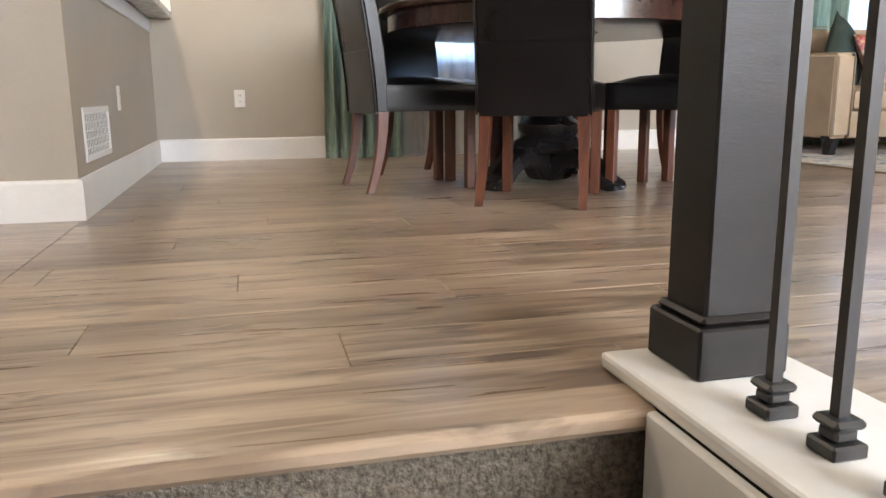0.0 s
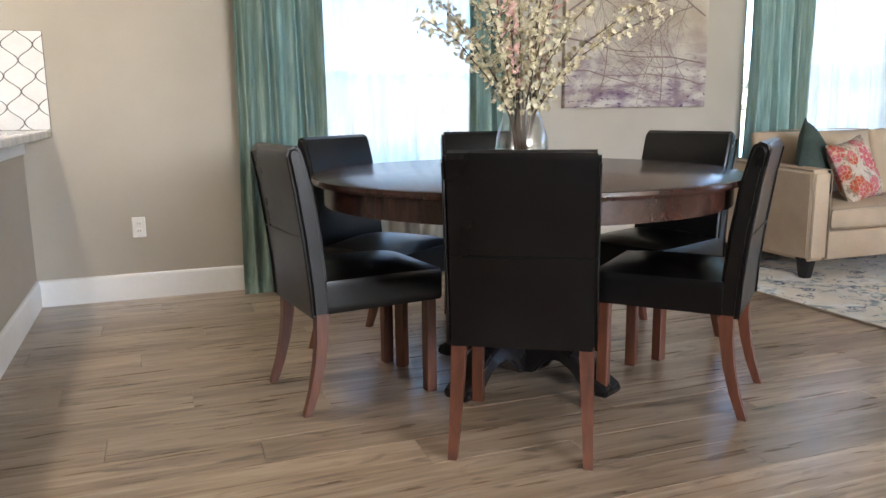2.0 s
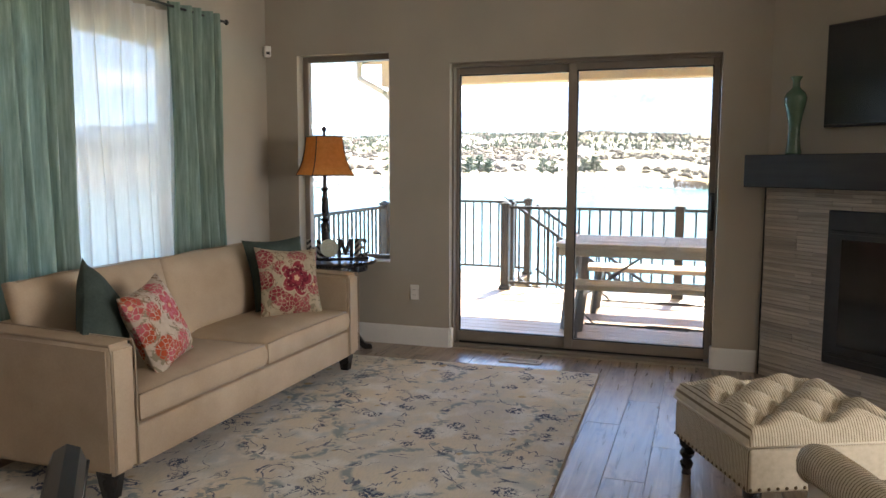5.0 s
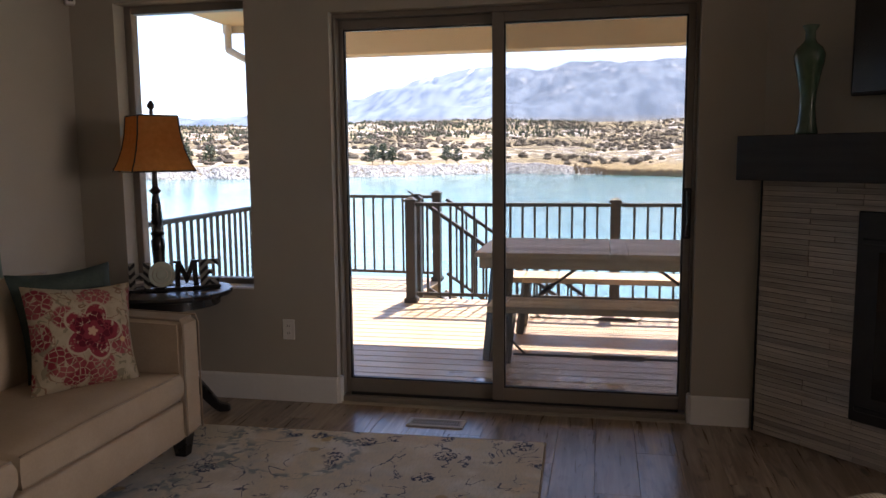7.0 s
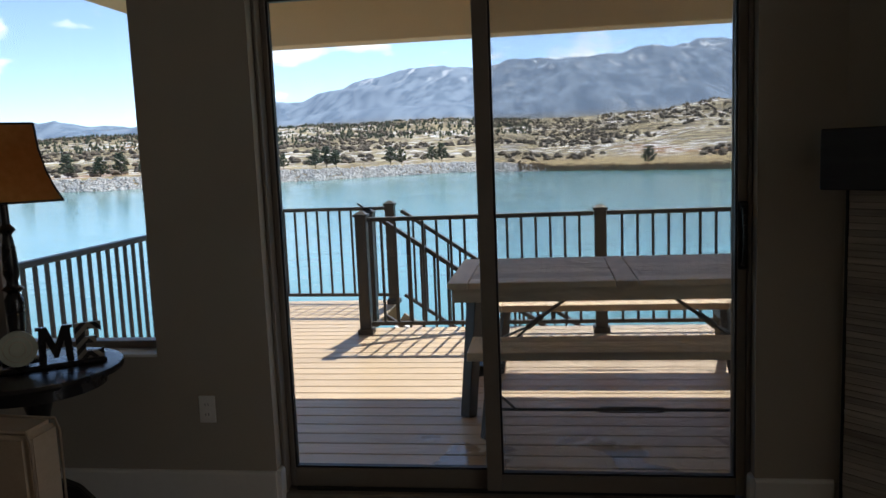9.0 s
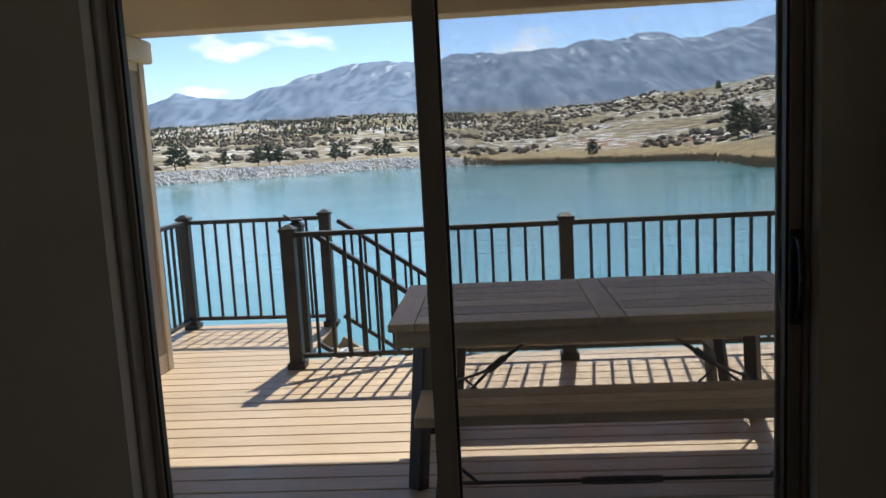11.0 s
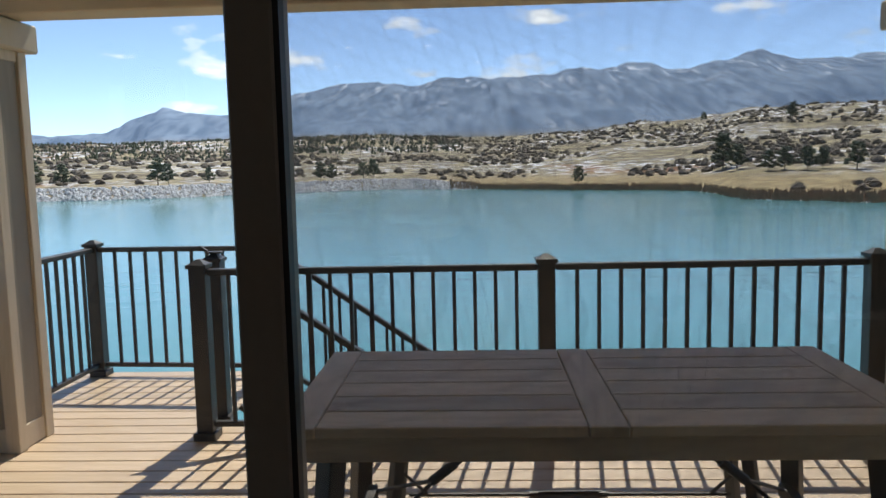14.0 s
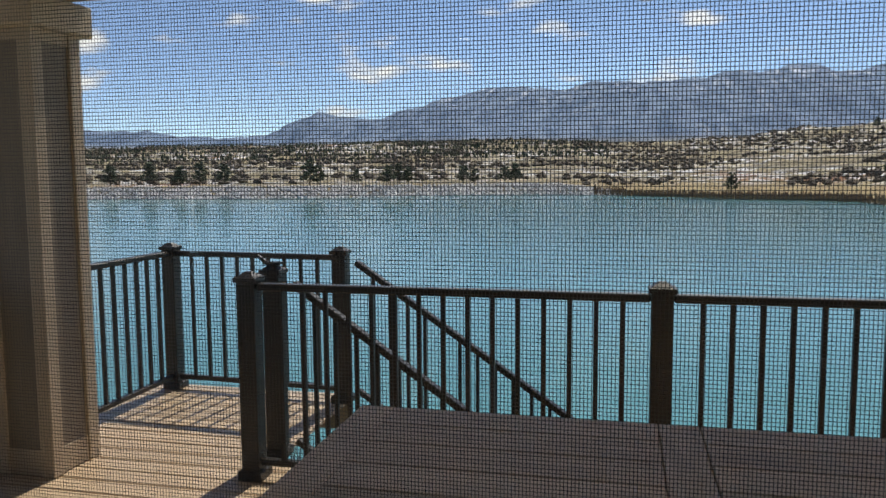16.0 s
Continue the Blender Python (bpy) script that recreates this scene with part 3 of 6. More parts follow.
part("plate", box(-0.03, 0.03, -0.05, 0.05, 0.0, 0.012, 0.002), M["rail"], hook)
part("arm", bar((0.0, 0.04, 0.01), (0.0, 0.09, 0.045), 0.02, 0.015), M["rail"], hook)
rs = random.Random(8)
for sx, sy, sz in ((11.35, 4.66, -0.19), (11.75, 4.70, -0.19), (11.55, 4.38, -0.38)):
    sn = thing("snow_patch", (sx, sy, DZ + sz), 0, "melting white snow on the deck stair tread", "snow", "snow on the stairs")
    sb_ = bmesh.new()
    for _ in range(5):
        px, py, pr = rs.uniform(-0.16, 0.16), rs.uniform(-0.06, 0.06), rs.uniform(0.05, 0.10)
        bmesh.ops.create_icosphere(sb_, subdivisions=2, radius=1.0, matrix=Matrix.Translation((px, py, pr * 0.2)) @ Matrix.Diagonal((pr * 1.4, pr * 0.8, pr * 0.55, 1)))
    part("drift", sb_, M["snow"], sn, smooth=True)

# porch columns, beam and soffit
def column(at, label):
    c = thing("porch_column", at, 0, label, "column", "porch columns")
    s, h = 0.178, 2.36
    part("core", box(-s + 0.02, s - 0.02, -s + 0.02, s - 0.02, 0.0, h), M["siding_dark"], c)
    for sx in (-1, 1):
        for sy in (-1, 1):
            x0, y0 = sx * s, sy * s
            part("corner_board", box(min(x0, x0 - sx * 0.08), max(x0, x0 - sx * 0.08), min(y0, y0 - sy * 0.08), max(y0, y0 - sy * 0.08), 0.002, h, 0.004), M["siding"], c)
    for z0, z1 in ((0.004, 0.14), (h - 0.16, h - 0.002)):
        part("band", box(-s + 0.012, s - 0.012, -s + 0.012, s - 0.012, z0, z1, 0.003), M["siding"], c)
    part("capital", box(-s - 0.05, s + 0.05, -s - 0.05, s + 0.05, h - 0.10, h + 0.06, 0.01), M["siding"], c)
    return c


column((10.745, 6.0, DZ), "tan porch column with recessed panels and cap")
column((10.80, 0.73, DZ), "tan porch column beside the railing")
structure("porch_beam", box(10.62, 10.85, -1.5, 6.35, 2.34, 2.75, 0.008), M["stucco"], "tan painted beam at the porch edge", "beam")
structure("porch_soffit", box(7.58, 11.16, -1.6, 6.9, 2.76, 2.84), M["stucco"], "tan painted porch ceiling with recessed lights", "ceiling")
structure("porch_fascia", box(11.16, 11.2, -1.6, 6.95, 2.68, 2.95), M["siding"], "tan fascia board along the porch roof", "trim")
structure("porch_roof", box(7.4, 11.22, -1.7, 6.98, 2.96, 3.05), M["siding_dark"], "low porch roof over the deck", "roof")
for y in (4.05, 3.45, 2.1):
    c = thing("recessed_light", (10.3, y, 2.757), 0, "unlit round recessed light in the porch ceiling", "light", "porch ceiling lights")
    part("trim_ring", lathe([(0.045, -0.004), (0.075, -0.006), (0.08, 0.0), (0.045, 0.0)], 20), M["white"], c, smooth=40)
gut = bmesh.new()
for a, b in (((11.1, 6.86, 2.77), (11.1, 6.86, 2.50)), ((11.1, 6.86, 2.50), (10.86, 6.40, 2.28)), ((10.86, 6.40, 2.28), (10.86, 6.32, 2.2)), ((10.86, 6.32, 2.2), (10.86, 6.32, -0.08))):
    rod(a, b, 0.038, n=10, bm=gut)
dsp = thing("downspout", (0, 0, 0), 0, "tan metal downspout bending under the roof edge", "downspout")
part("pipe", gut, M["siding"], dsp, smooth=40)

# picnic table and two benches, weathered teak on dark trestles


def slatted_top(name, parent, L, W, z, th, slats, mid):
    """Framed top lying along y with end boards, a middle board and slats between."""
    e = 0.12
    ends = [-L / 2 + e / 2, L / 2 - e / 2] + ([0.0] if mid else [])
    for y in ends:
        o = new("end_board", board_mesh((name, "e"), e - 0.004, W, th, M["teak"]))
        o.parent, o.matrix_basis = parent, pose(0, y, z, 0, 0, 90)
    cuts = sorted(ends)
    w = W / slats
    for a, b in zip(cuts, cuts[1:]):
        ln = b - a - e - 0.002
        for i in range(slats):
            o = new("slat", board_mesh((name, "s", round(ln, 3)), w - 0.007, ln, th, M["teak"]))
            o.parent, o.location = parent, (-W / 2 + w * (i + 0.5), (a + b) / 2, z)


def trestle(parent, y, W, h, spread, t=0.07):
    for s in (-1, 1):
        part("leg", bar((s * W, y * 1.07, 0.002), (s * (W - spread), y, h), t, t, bevel=0.004), M["rail"], parent)
    part("crossbar", bar((-W + spread, y, h - 0.05), (W - spread, y, h - 0.05), 0.05, 0.06), M["rail"], parent)


TX, TY, TH = 9.156, 2.854, 0.792
pt = thing("picnic_table", (TX, TY, DZ), 0, "weathered teak outdoor table on dark trestle legs", "table")
slatted_top("table", pt, 1.98, 0.97, TH, 0.035, 6, True)
part("apron", box(-0.46, -0.43, -0.96, 0.96, TH - 0.115, TH - 0.036, 0.004), M["teak"], pt)
part("apron", box(0.43, 0.46, -0.96, 0.96, TH - 0.115, TH - 0.036, 0.004), M["teak"], pt)
part("apron", box(-0.43, 0.43, -0.965, -0.93, TH - 0.115, TH - 0.036, 0.004), M["teak"], pt)
part("apron", box(-0.43, 0.43, 0.93, 0.965, TH - 0.115, TH - 0.036, 0.004), M["teak"], pt)
for y in (-0.84, 0.84):
    trestle(pt, y, 0.42, TH - 0.04, 0.08)
for s in (-1, 1):
    part("brace", rod((0, s * 0.13, TH - 0.05), (0, s * 0.50, 0.47), 0.011, n=8), M["rail"], pt, "thin dark diagonal brace rod")
    part("turnbuckle", rod((0, s * 0.47, 0.494), (0, s * 0.56, 0.423), 0.019, n=8), M["rail"], pt)
    for sx in (-1, 1):
        part("tie_rod", rod((0, s * 0.55, 0.43), (sx * 0.33, s * 0.84, 0.24), 0.008, n=8), M["rail"], pt)
    part("low_bar", bar((-0.33, s * 0.82, 0.25), (0.33, s * 0.82, 0.25), 0.04, 0.05), M["rail"], pt)
for bx, lab in ((8.54, "weathered teak bench on the house side of the table"), (9.76, "weathered teak bench on the lake side of the table")):
    be = thing("bench", (bx, TY, DZ), 0, lab, "bench", "benches at the picnic table")
    slatted_top("bench", be, 1.72, 0.36, 0.475, 0.045, 3, False)
    for y in (-0.72, 0.72):
        trestle(be, y, 0.16, 0.43, 0.04, 0.05)
    part("tie_rod", rod((0, -0.7, 0.11), (0, 0.7, 0.11), 0.009, n=8), M["rail"], be, "thin dark tie rod")
    tbk = rod((0, -0.17, 0.11), (0, -0.13, 0.11), 0.017, n=8)
    rod((0, 0.13, 0.11), (0, 0.17, 0.11), 0.017, n=8, bm=tbk)
    for dz in (-0.013, 0.013):
        bar((0, -0.14, 0.11 + dz), (0, 0.14, 0.11 + dz), 0.012, 0.006, tbk)
    part("turnbuckle", tbk, M["rail"], be)
    for sy in (-1, 1):
        part("brace", rod((0, sy * 0.735, 0.22), (0, sy * 0.62, 0.115), 0.008, n=8), M["rail"], be)

# ---- lake, shore, hills and mountains ----
CX, CY, WATER = 6.0, 3.4, -4.0


def blend(table, a):
    """Smooth run through a short table of (degrees, value)."""
    xs, ys = zip(*table)
    return float(np.interp(a, xs, ys))


SHORE = [(-180, 80), (-60, 90), (-25, 108), (-18.6, 119), (-15, 156), (-7, 168), (7, 206), (17, 186), (26, 182), (40, 200), (70, 120), (180, 80)]
HILL = [(-180, 2), (-60, 3.0), (-25, 3.35), (-18.7, 3.25), (-16, 3.1), (-11, 2.85), (-7, 2.55), (-1.6, 2.25), (2, 2.3), (7, 2.55), (15, 2.35), (26, 2.1), (35, 1.8), (60, 1.5), (180, 2)]
PEAK = [(-180, 3), (-60, 4.5), (-25, 5.9), (-19.5, 6.8), (-13.8, 6.1), (-12.5, 6.4), (-9.4, 6.2), (-3.5, 6.1), (2.5, 5.7), (4.7, 5.15), (7, 5.75), (10.2, 5.5), (13.4, 4.8), (17, 3.7), (18.5, 3.5), (20, 3.9), (22.1, 4.2), (24, 3.3), (26.1, 2.3), (30, 2.0), (34, 2.3), (60, 2), (180, 3)]


def fbm(x, y, s, o=5):
    return noise.fractal((x / s, y / s, 3.7), 1.0, 2.1, o)


def ground_z(az, d):
    """Height of the land at azimuth az (degrees) and distance d from the middle of the room."""
    x, y = d * math.cos(radians(az)), d * math.sin(radians(az))
    if d < 26:
        if abs(az) > 100:
            return -3.2
        t = min(1, max(0, (d - 8.5) / 12))
        return -3.1 - 3.2 * t * t + 0.12 * fbm(x, y, 2.5)
    sh = blend(SHORE, az) + 3.0 * fbm(az * 2, 0, 6)
    if d < sh:
        return -6.5
    e = d - sh
    left = min(1, max(0, (az + 1) / 6))
    bank = 0.3 + 2.5 * left
    z = WATER - 0.3 + (bank + 0.3) * min(1, e / (4 + 4 * left))
    rise = min(1, max(0, (e - 14) / 420))
    ridge = 1.5 + (sh + 434) * math.tan(radians(blend(HILL, az))) + 4 * fbm(x, y, 120)
    z += (ridge - z) * (rise ** 1.25) + 2.2 * rise * fbm(x, y, 40)
    if e > 434:
        z -= min(25, (e - 434) * 0.08)
    far = min(1, max(0, (d - 1100) / 2100))
    if far > 0:
        top = 3200 * math.tan(radians(blend(PEAK, az) + 0.45)) + 30 * fbm(x, y, 260) + 9 * fbm(x, y, 60)
        z = z + (top - z) * far ** 1.15 + 230 * far * (1 - far) * (noise.ridged_multi_fractal((x / 600, y / 600, 1.3), 1.0, 2.1, 5, 1.0, 2.0) - 1.0)
    if d > 3200:
        z -= (d - 3200) * 0.35
    return z


az_list = [*np.arange(-180, -46, 4.0), *np.arange(-46, 54, 0.3), *np.arange(54, 180, 4.0)]
d_list = [3.0, 8, 10, 12, 14, 17, 20, 23, 26.5, 60, 90] + list(np.arange(97, 240, 3.2)) + list(np.arange(240, 700, 14)) + list(np.arange(700, 3300, 90)) + [3500, 4200, 4900]
verts, faces = [], []
for d in d_list:
    for az in az_list:
        verts.append((CX + d * math.cos(radians(az)), CY + d * math.sin(radians(az)), ground_z(az, d)))
na = len(az_list)
for i in range(len(d_list) - 1):
    for j in range(na):
        faces.append((i * na + j, i * na + (j + 1) % na, (i + 1) * na + (j + 1) % na, (i + 1) * na + j))
faces.append(tuple(range(na))[::-1])
me = bpy.data.meshes.new("ground")
me.from_pydata(verts, [], faces)
me.shade_smooth()


def ground_material():
    """Dry grass, scrub, red soil, snow patches, and wooded rock with blue haze in its colours on the mountains, mixed
    by noise, slope and height.
    """
    m = bpy.data.materials.new("dry_hillside")
    m.use_nodes = True
    n, l = m.node_tree.nodes, m.node_tree.links
    b = n["Principled BSDF"]
    b.inputs["Roughness"].default_value, b.inputs["Specular IOR Level"].default_value = 0.95, 0.1
    geo = n.new("ShaderNodeNewGeometry")
    pos = geo.outputs["Position"]

    def nz(s, det=6.0, st=(1, 1, 1)):
        mp, t = n.new("ShaderNodeMapping"), n.new("ShaderNodeTexNoise")
        mp.inputs["Scale"].default_value = st
        t.inputs["Scale"].default_value, t.inputs["Detail"].default_value = s, det
        l.new(pos, mp.inputs[0]), l.new(mp.outputs[0], t.inputs["Vector"])
        return t.outputs[0]

    def step(v, a, c):
        r = n.new("ShaderNodeMapRange")
        r.inputs[1].default_value, r.inputs[2].default_value = a, c
        l.new(v, r.inputs[0])
        return r.outputs[0]

    def over(f, a, c):
        x = n.new("ShaderNodeMix")
        x.data_type = "RGBA"
        l.new(f, x.inputs[0])
        for s, k in ((a, 6), (c, 7)):
            if isinstance(s, tuple):
                x.inputs[k].default_value = (*s, 1)
            else:
                l.new(s, x.inputs[k])
        return x.outputs[2]

    def times(a, c):
        x = n.new("ShaderNodeMath")
        x.operation = "MULTIPLY"
        l.new(a, x.inputs[0]), l.new(c, x.inputs[1])
        return x.outputs[0]
    grass = over(step(nz(0.05), 0.4, 0.65), (0.32, 0.275, 0.165), (0.45, 0.39, 0.25))
    scrub = over(step(nz(0.16, 9), 0.44, 0.56), grass, (0.15, 0.125, 0.095))
    soil = over(step(nz(0.012), 0.62, 0.68), scrub, (0.27, 0.13, 0.075))
    sep = n.new("ShaderNodeSeparateXYZ")
    l.new(pos, sep.inputs[0])
    low = over(times(step(nz(0.22, 10), 0.52, 0.59), step(nz(0.012, 3), 0.43, 0.56)), soil, (0.70, 0.72, 0.76))
    # shore strip of dry grass
    low = over(step(sep.outputs[2], -2.4, -0.5), over(step(nz(0.3), 0.4, 0.6), (0.26, 0.195, 0.11), (0.40, 0.32, 0.18)), low)
    # distance haze is painted into these blue-grey mountain colours, snow included
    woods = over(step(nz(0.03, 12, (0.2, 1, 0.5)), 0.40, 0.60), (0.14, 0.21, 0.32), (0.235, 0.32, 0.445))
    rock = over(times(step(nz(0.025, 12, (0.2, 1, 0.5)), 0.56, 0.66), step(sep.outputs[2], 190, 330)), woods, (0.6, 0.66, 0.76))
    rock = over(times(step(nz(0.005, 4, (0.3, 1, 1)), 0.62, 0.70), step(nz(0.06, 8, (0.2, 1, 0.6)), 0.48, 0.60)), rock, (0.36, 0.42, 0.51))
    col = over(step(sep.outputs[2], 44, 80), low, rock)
    l.new(col, b.inputs["Base Color"])
    return m


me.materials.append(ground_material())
tagged(new("ground", me), "dry grassy shore, snowy scrub hills and mountains coloured with blue haze", "ground", "", "structure")

wm = bpy.data.materials.new("lake_water")
wm.use_nodes = True
n, l = wm.node_tree.nodes, wm.node_tree.links
b = n["Principled BSDF"]
b.inputs["Roughness"].default_value, b.inputs["IOR"].default_value = 0.12, 1.33
tcn, nz1, rmp, bpn, mpn = n.new("ShaderNodeNewGeometry"), n.new("ShaderNodeTexNoise"), n.new("ShaderNodeValToRGB"), n.new("ShaderNodeBump"), n.new("ShaderNodeMapping")
nz2 = n.new("ShaderNodeTexNoise")
mpn.inputs["Scale"].default_value = (1.0, 0.35, 1)
nz1.inputs["Scale"].default_value, nz2.inputs["Scale"].default_value, nz2.inputs["Detail"].default_value = 0.02, 0.9, 5
rmp.color_ramp.elements[0].color, rmp.color_ramp.elements[1].color = (0.10, 0.28, 0.30, 1), (0.14, 0.36, 0.37, 1)
l.new(tcn.outputs["Position"], mpn.inputs[0])
l.new(mpn.outputs[0], nz1.inputs["Vector"]), l.new(mpn.outputs[0], nz2.inputs["Vector"])
l.new(nz1.outputs[0], rmp.inputs[0]), l.new(rmp.outputs[0], b.inputs["Base Color"])
bpn.inputs["Strength"].default_value, bpn.inputs["Distance"].default_value = 0.5, 0.1
l.new(nz2.outputs[0], bpn.inputs["Height"]), l.new(bpn.outputs[0], b.inputs["Normal"])
lake = bmesh.new()
bmesh.ops.create_circle(lake, cap_ends=True, segments=96, radius=300, matrix=Matrix.Translation((CX + 18, CY, WATER)))
structure("water", lake, wm, "calm turquoise lake water with faint ripples", "water")

# ---- growth and stones on the land ----
M["rock"] = mat("riprap_stone", (0.42, 0.40, 0.37), (0.84, 0.83, 0.82), 0.9, 0.9, 0.3, fine=6)
M["scrub"] = mat("bare_scrub", (0.11, 0.088, 0.066), (0.26, 0.215, 0.165), 0.25, 0.95, 0.4, fine=3)
M["needles"] = mat("pine_needles", (0.06, 0.08, 0.05), (0.14, 0.165, 0.105), 0.8, 0.9, 0.4, fine=9)
M["bark"] = mat("pine_bark", (0.07, 0.05, 0.04), (0.14, 0.10, 0.08), 3, 0.9, 0.5)
M["reed"] = mat("red_brown_brush", (0.22, 0.14, 0.085), (0.42, 0.30, 0.185), 1.5, 0.9, 0.2, fine=8)


def lump(vs, fs, p, r, rn, squash=0.7, sides=6):
    """An uneven low stone or bush of three rings."""
    k = len(vs)
    for ring, (rr, zz) in enumerate(((0.8, -0.35), (1.0, 0.15), (0.62, 0.65))):
        for i in range(sides):
            a = 2 * math.pi * (i + 0.5 * ring) / sides
            q = r * rr * rn.uniform(0.72, 1.2)
            vs.append((p[0] + q * math.cos(a), p[1] + q * math.sin(a), p[2] + r * squash * zz * rn.uniform(0.8, 1.2)))
    vs.append((p[0] + rn.uniform(-0.2, 0.2) * r, p[1] + rn.uniform(-0.2, 0.2) * r, p[2] + r * squash))
    for ring in range(2):
        for i in range(sides):
            j = (i + 1) % sides
            fs.append((k + ring * sides + i, k + ring * sides + j, k + (ring + 1) * sides + j, k + (ring + 1) * sides + i))
    for i in range(sides):
        fs.append((k + 2 * sides + i, k + 2 * sides + (i + 1) % sides, k + 3 * sides))


def stuff(name, vs, fs, material, label, category):
    me = bpy.data.meshes.new(name)
    me.from_pydata(vs, [], fs)
    me.materials.append(material)
    return tagged(new(name, me), label, category, "", "stuff")


def land(az, d):
    return (CX + d * math.cos(radians(az)), CY + d * math.sin(radians(az)), ground_z(az, d))


def shore_at(az):
    return blend(SHORE, az) + 3.0 * fbm(az * 2, 0, 6)


rn = random.Random(31)
vs, fs = [], []
for _ in range(5200):
    az = rn.uniform(0, 46)
    d = shore_at(az) + rn.uniform(0.3, 7.5)
    lump(vs, fs, land(az, d), rn.uniform(0.22, 0.62), rn, 0.75)
for _ in range(700):
    az = rn.uniform(-34, -15)
    d = shore_at(az) + rn.uniform(0.0, 2.2)
    lump(vs, fs, land(az, d), rn.uniform(0.15, 0.4), rn, 0.6)
stuff("riprap_stones", vs, fs, M["rock"], "pale riprap stones along the far shore", "stones")
vs, fs = [], []
for _ in range(8000):
    az = rn.uniform(-36, 50)
    d = shore_at(az) + 22 + 430 * rn.random() ** 0.8
    x, y, z = land(az, d)
    if fbm(x, y, 55) < -0.12 + 0.2 * (az > 3) * (d < 330):
        continue
    r = rn.uniform(0.6, 1.7)
    lump(vs, fs, (x, y, z + 0.2 * r), r, rn, 0.8, 5)
stuff("scrub_bushes", vs, fs, M["scrub"], "leafless brown scrub covering the hills", "shrubs")
vs, fs = [], []
for _ in range(3400):
    az = rn.uniform(1, 52)
    d = rn.uniform(400, 640)
    x, y, z = land(az, d)
    h = rn.uniform(1.0, 2.6)
    k = len(vs)
    for zz, rr in ((0.05, 0.30), (0.45, 0.24), (0.8, 0.11)):
        for i in range(5):
            a = 2 * math.pi * i / 5 + zz * 3
            vs.append((x + rr * h * rn.uniform(0.7, 1.2) * math.cos(a), y + rr * h * rn.uniform(0.7, 1.2) * math.sin(a), z + h * zz))
    vs.append((x, y, z + h))
    for ring in range(2):
        for i in range(5):
            j = (i + 1) % 5
            fs.append((k + ring * 5 + i, k + ring * 5 + j, k + ring * 5 + 5 + j, k + ring * 5 + 5 + i))
    for i in range(5):
        fs.append((k + 10 + i, k + 10 + (i + 1) % 5, k + 15))
stuff("far_pines", vs, fs, M["needles"], "dark pine woods on the far ridge", "woods")


def pine(at, h, rn, label):
    """Pine with a tapered trunk, limbs and a ragged crown of many clumps."""
    t = thing("pine_tree", at, rn.uniform(0, 360), label, "tree", "pines by the lake")
    tr = rod((0, 0, -0.3), (0.1, 0.05, h * 0.93), 0.035 * h * 0.6, 0.02 * h * 0.2, 7)
    tips = []
    for i in range(22):
        u = 0.14 + 0.82 * i / 22
        a = i * 2.4 + rn.uniform(-0.4, 0.4)
        ln = h * 0.40 * (1 - u) ** 0.6 * rn.uniform(0.65, 1.15) + 0.2
        p, q = Vector((0.1 * u, 0.05 * u, h * u)), Vector((math.cos(a) * ln, math.sin(a) * ln, h * u + ln * 0.28))
        rod(p, q, 0.012 * h * (1 - u) + 0.02, 0.015, 4, tr)
        tips.append((p, q, ln))
    part("trunk", tr, M["bark"], t)
    cv, cf = [], []
    for p, q, ln in tips:
        for _ in range(9):
            s = p.lerp(q, rn.uniform(0.35, 1.05)) + Vector((rn.uniform(-1, 1), rn.uniform(-1, 1), rn.uniform(-0.5, 0.8))) * 0.22 * ln
            lump(cv, cf, s, rn.uniform(0.05, 0.085) * h * rn.uniform(0.7, 1.1), rn, 0.75, 5)
    me = bpy.data.meshes.new("crown")
    me.from_pydata(cv, [], cf)
    me.materials.append(M["needles"])
    o = new("crown", me)
    o.parent = t
    return t


for az, off, h in ((22.6, 14, 6.5), (21.9, 16, 5), (19.2, 15, 4), (16.9, 14, 5), (16.1, 16, 5.5), (15.4, 15, 4.5), (11.4, 13, 5), (10.6, 15, 4.2), (8.3, 14, 4.6), (7.6, 13, 5.6), (-7.4, 26, 4.5), (-17.3, 74, 9), (-18.2, 70, 6), (-20.2, 66, 4.5), (-21.2, 68, 5), (-22.6, 66, 5), (-23.5, 70, 4.5), (-25.5, 68, 5.5), (28.5, 20, 5.5), (30.2, 24, 6), (31.5, 18, 5), (33.5, 22, 6), (36.0, 20, 5.5), (-21.6, 330, 9), (-16.0, 360, 6)):
    pine(land(az, shore_at(az) + off), h, rn, "dark green pine tree on the dry lake shore")
# red-brown brush below the deck
vs, fs = [], []
for _ in range(2600):
    x, y = rn.uniform(12.9, 17.5), rn.uniform(3.5, 17)
    d, az = math.hypot(x - CX, y - CY), math.degrees(math.atan2(y - CY, x - CX))
    z = ground_z(az, d)
    if z < WATER - 0.2:
        continue
    for _ in range(3):
        k = len(vs)
        tx, ty, h = rn.uniform(-0.35, 0.35), rn.uniform(-0.35, 0.35), rn.uniform(0.4, 1.3)
        vs += [(x - 0.012, y, z), (x + 0.012, y + 0.012, z), (x, y - 0.014, z), (x + tx, y + ty, z + h)]
        fs += [(k, k + 1, k + 3), (k + 1, k + 2, k + 3), (k + 2, k, k + 3)]
stuff("shore_brush", vs, fs, M["reed"], "red-brown bare brush on the bank below the deck", "shrubs")
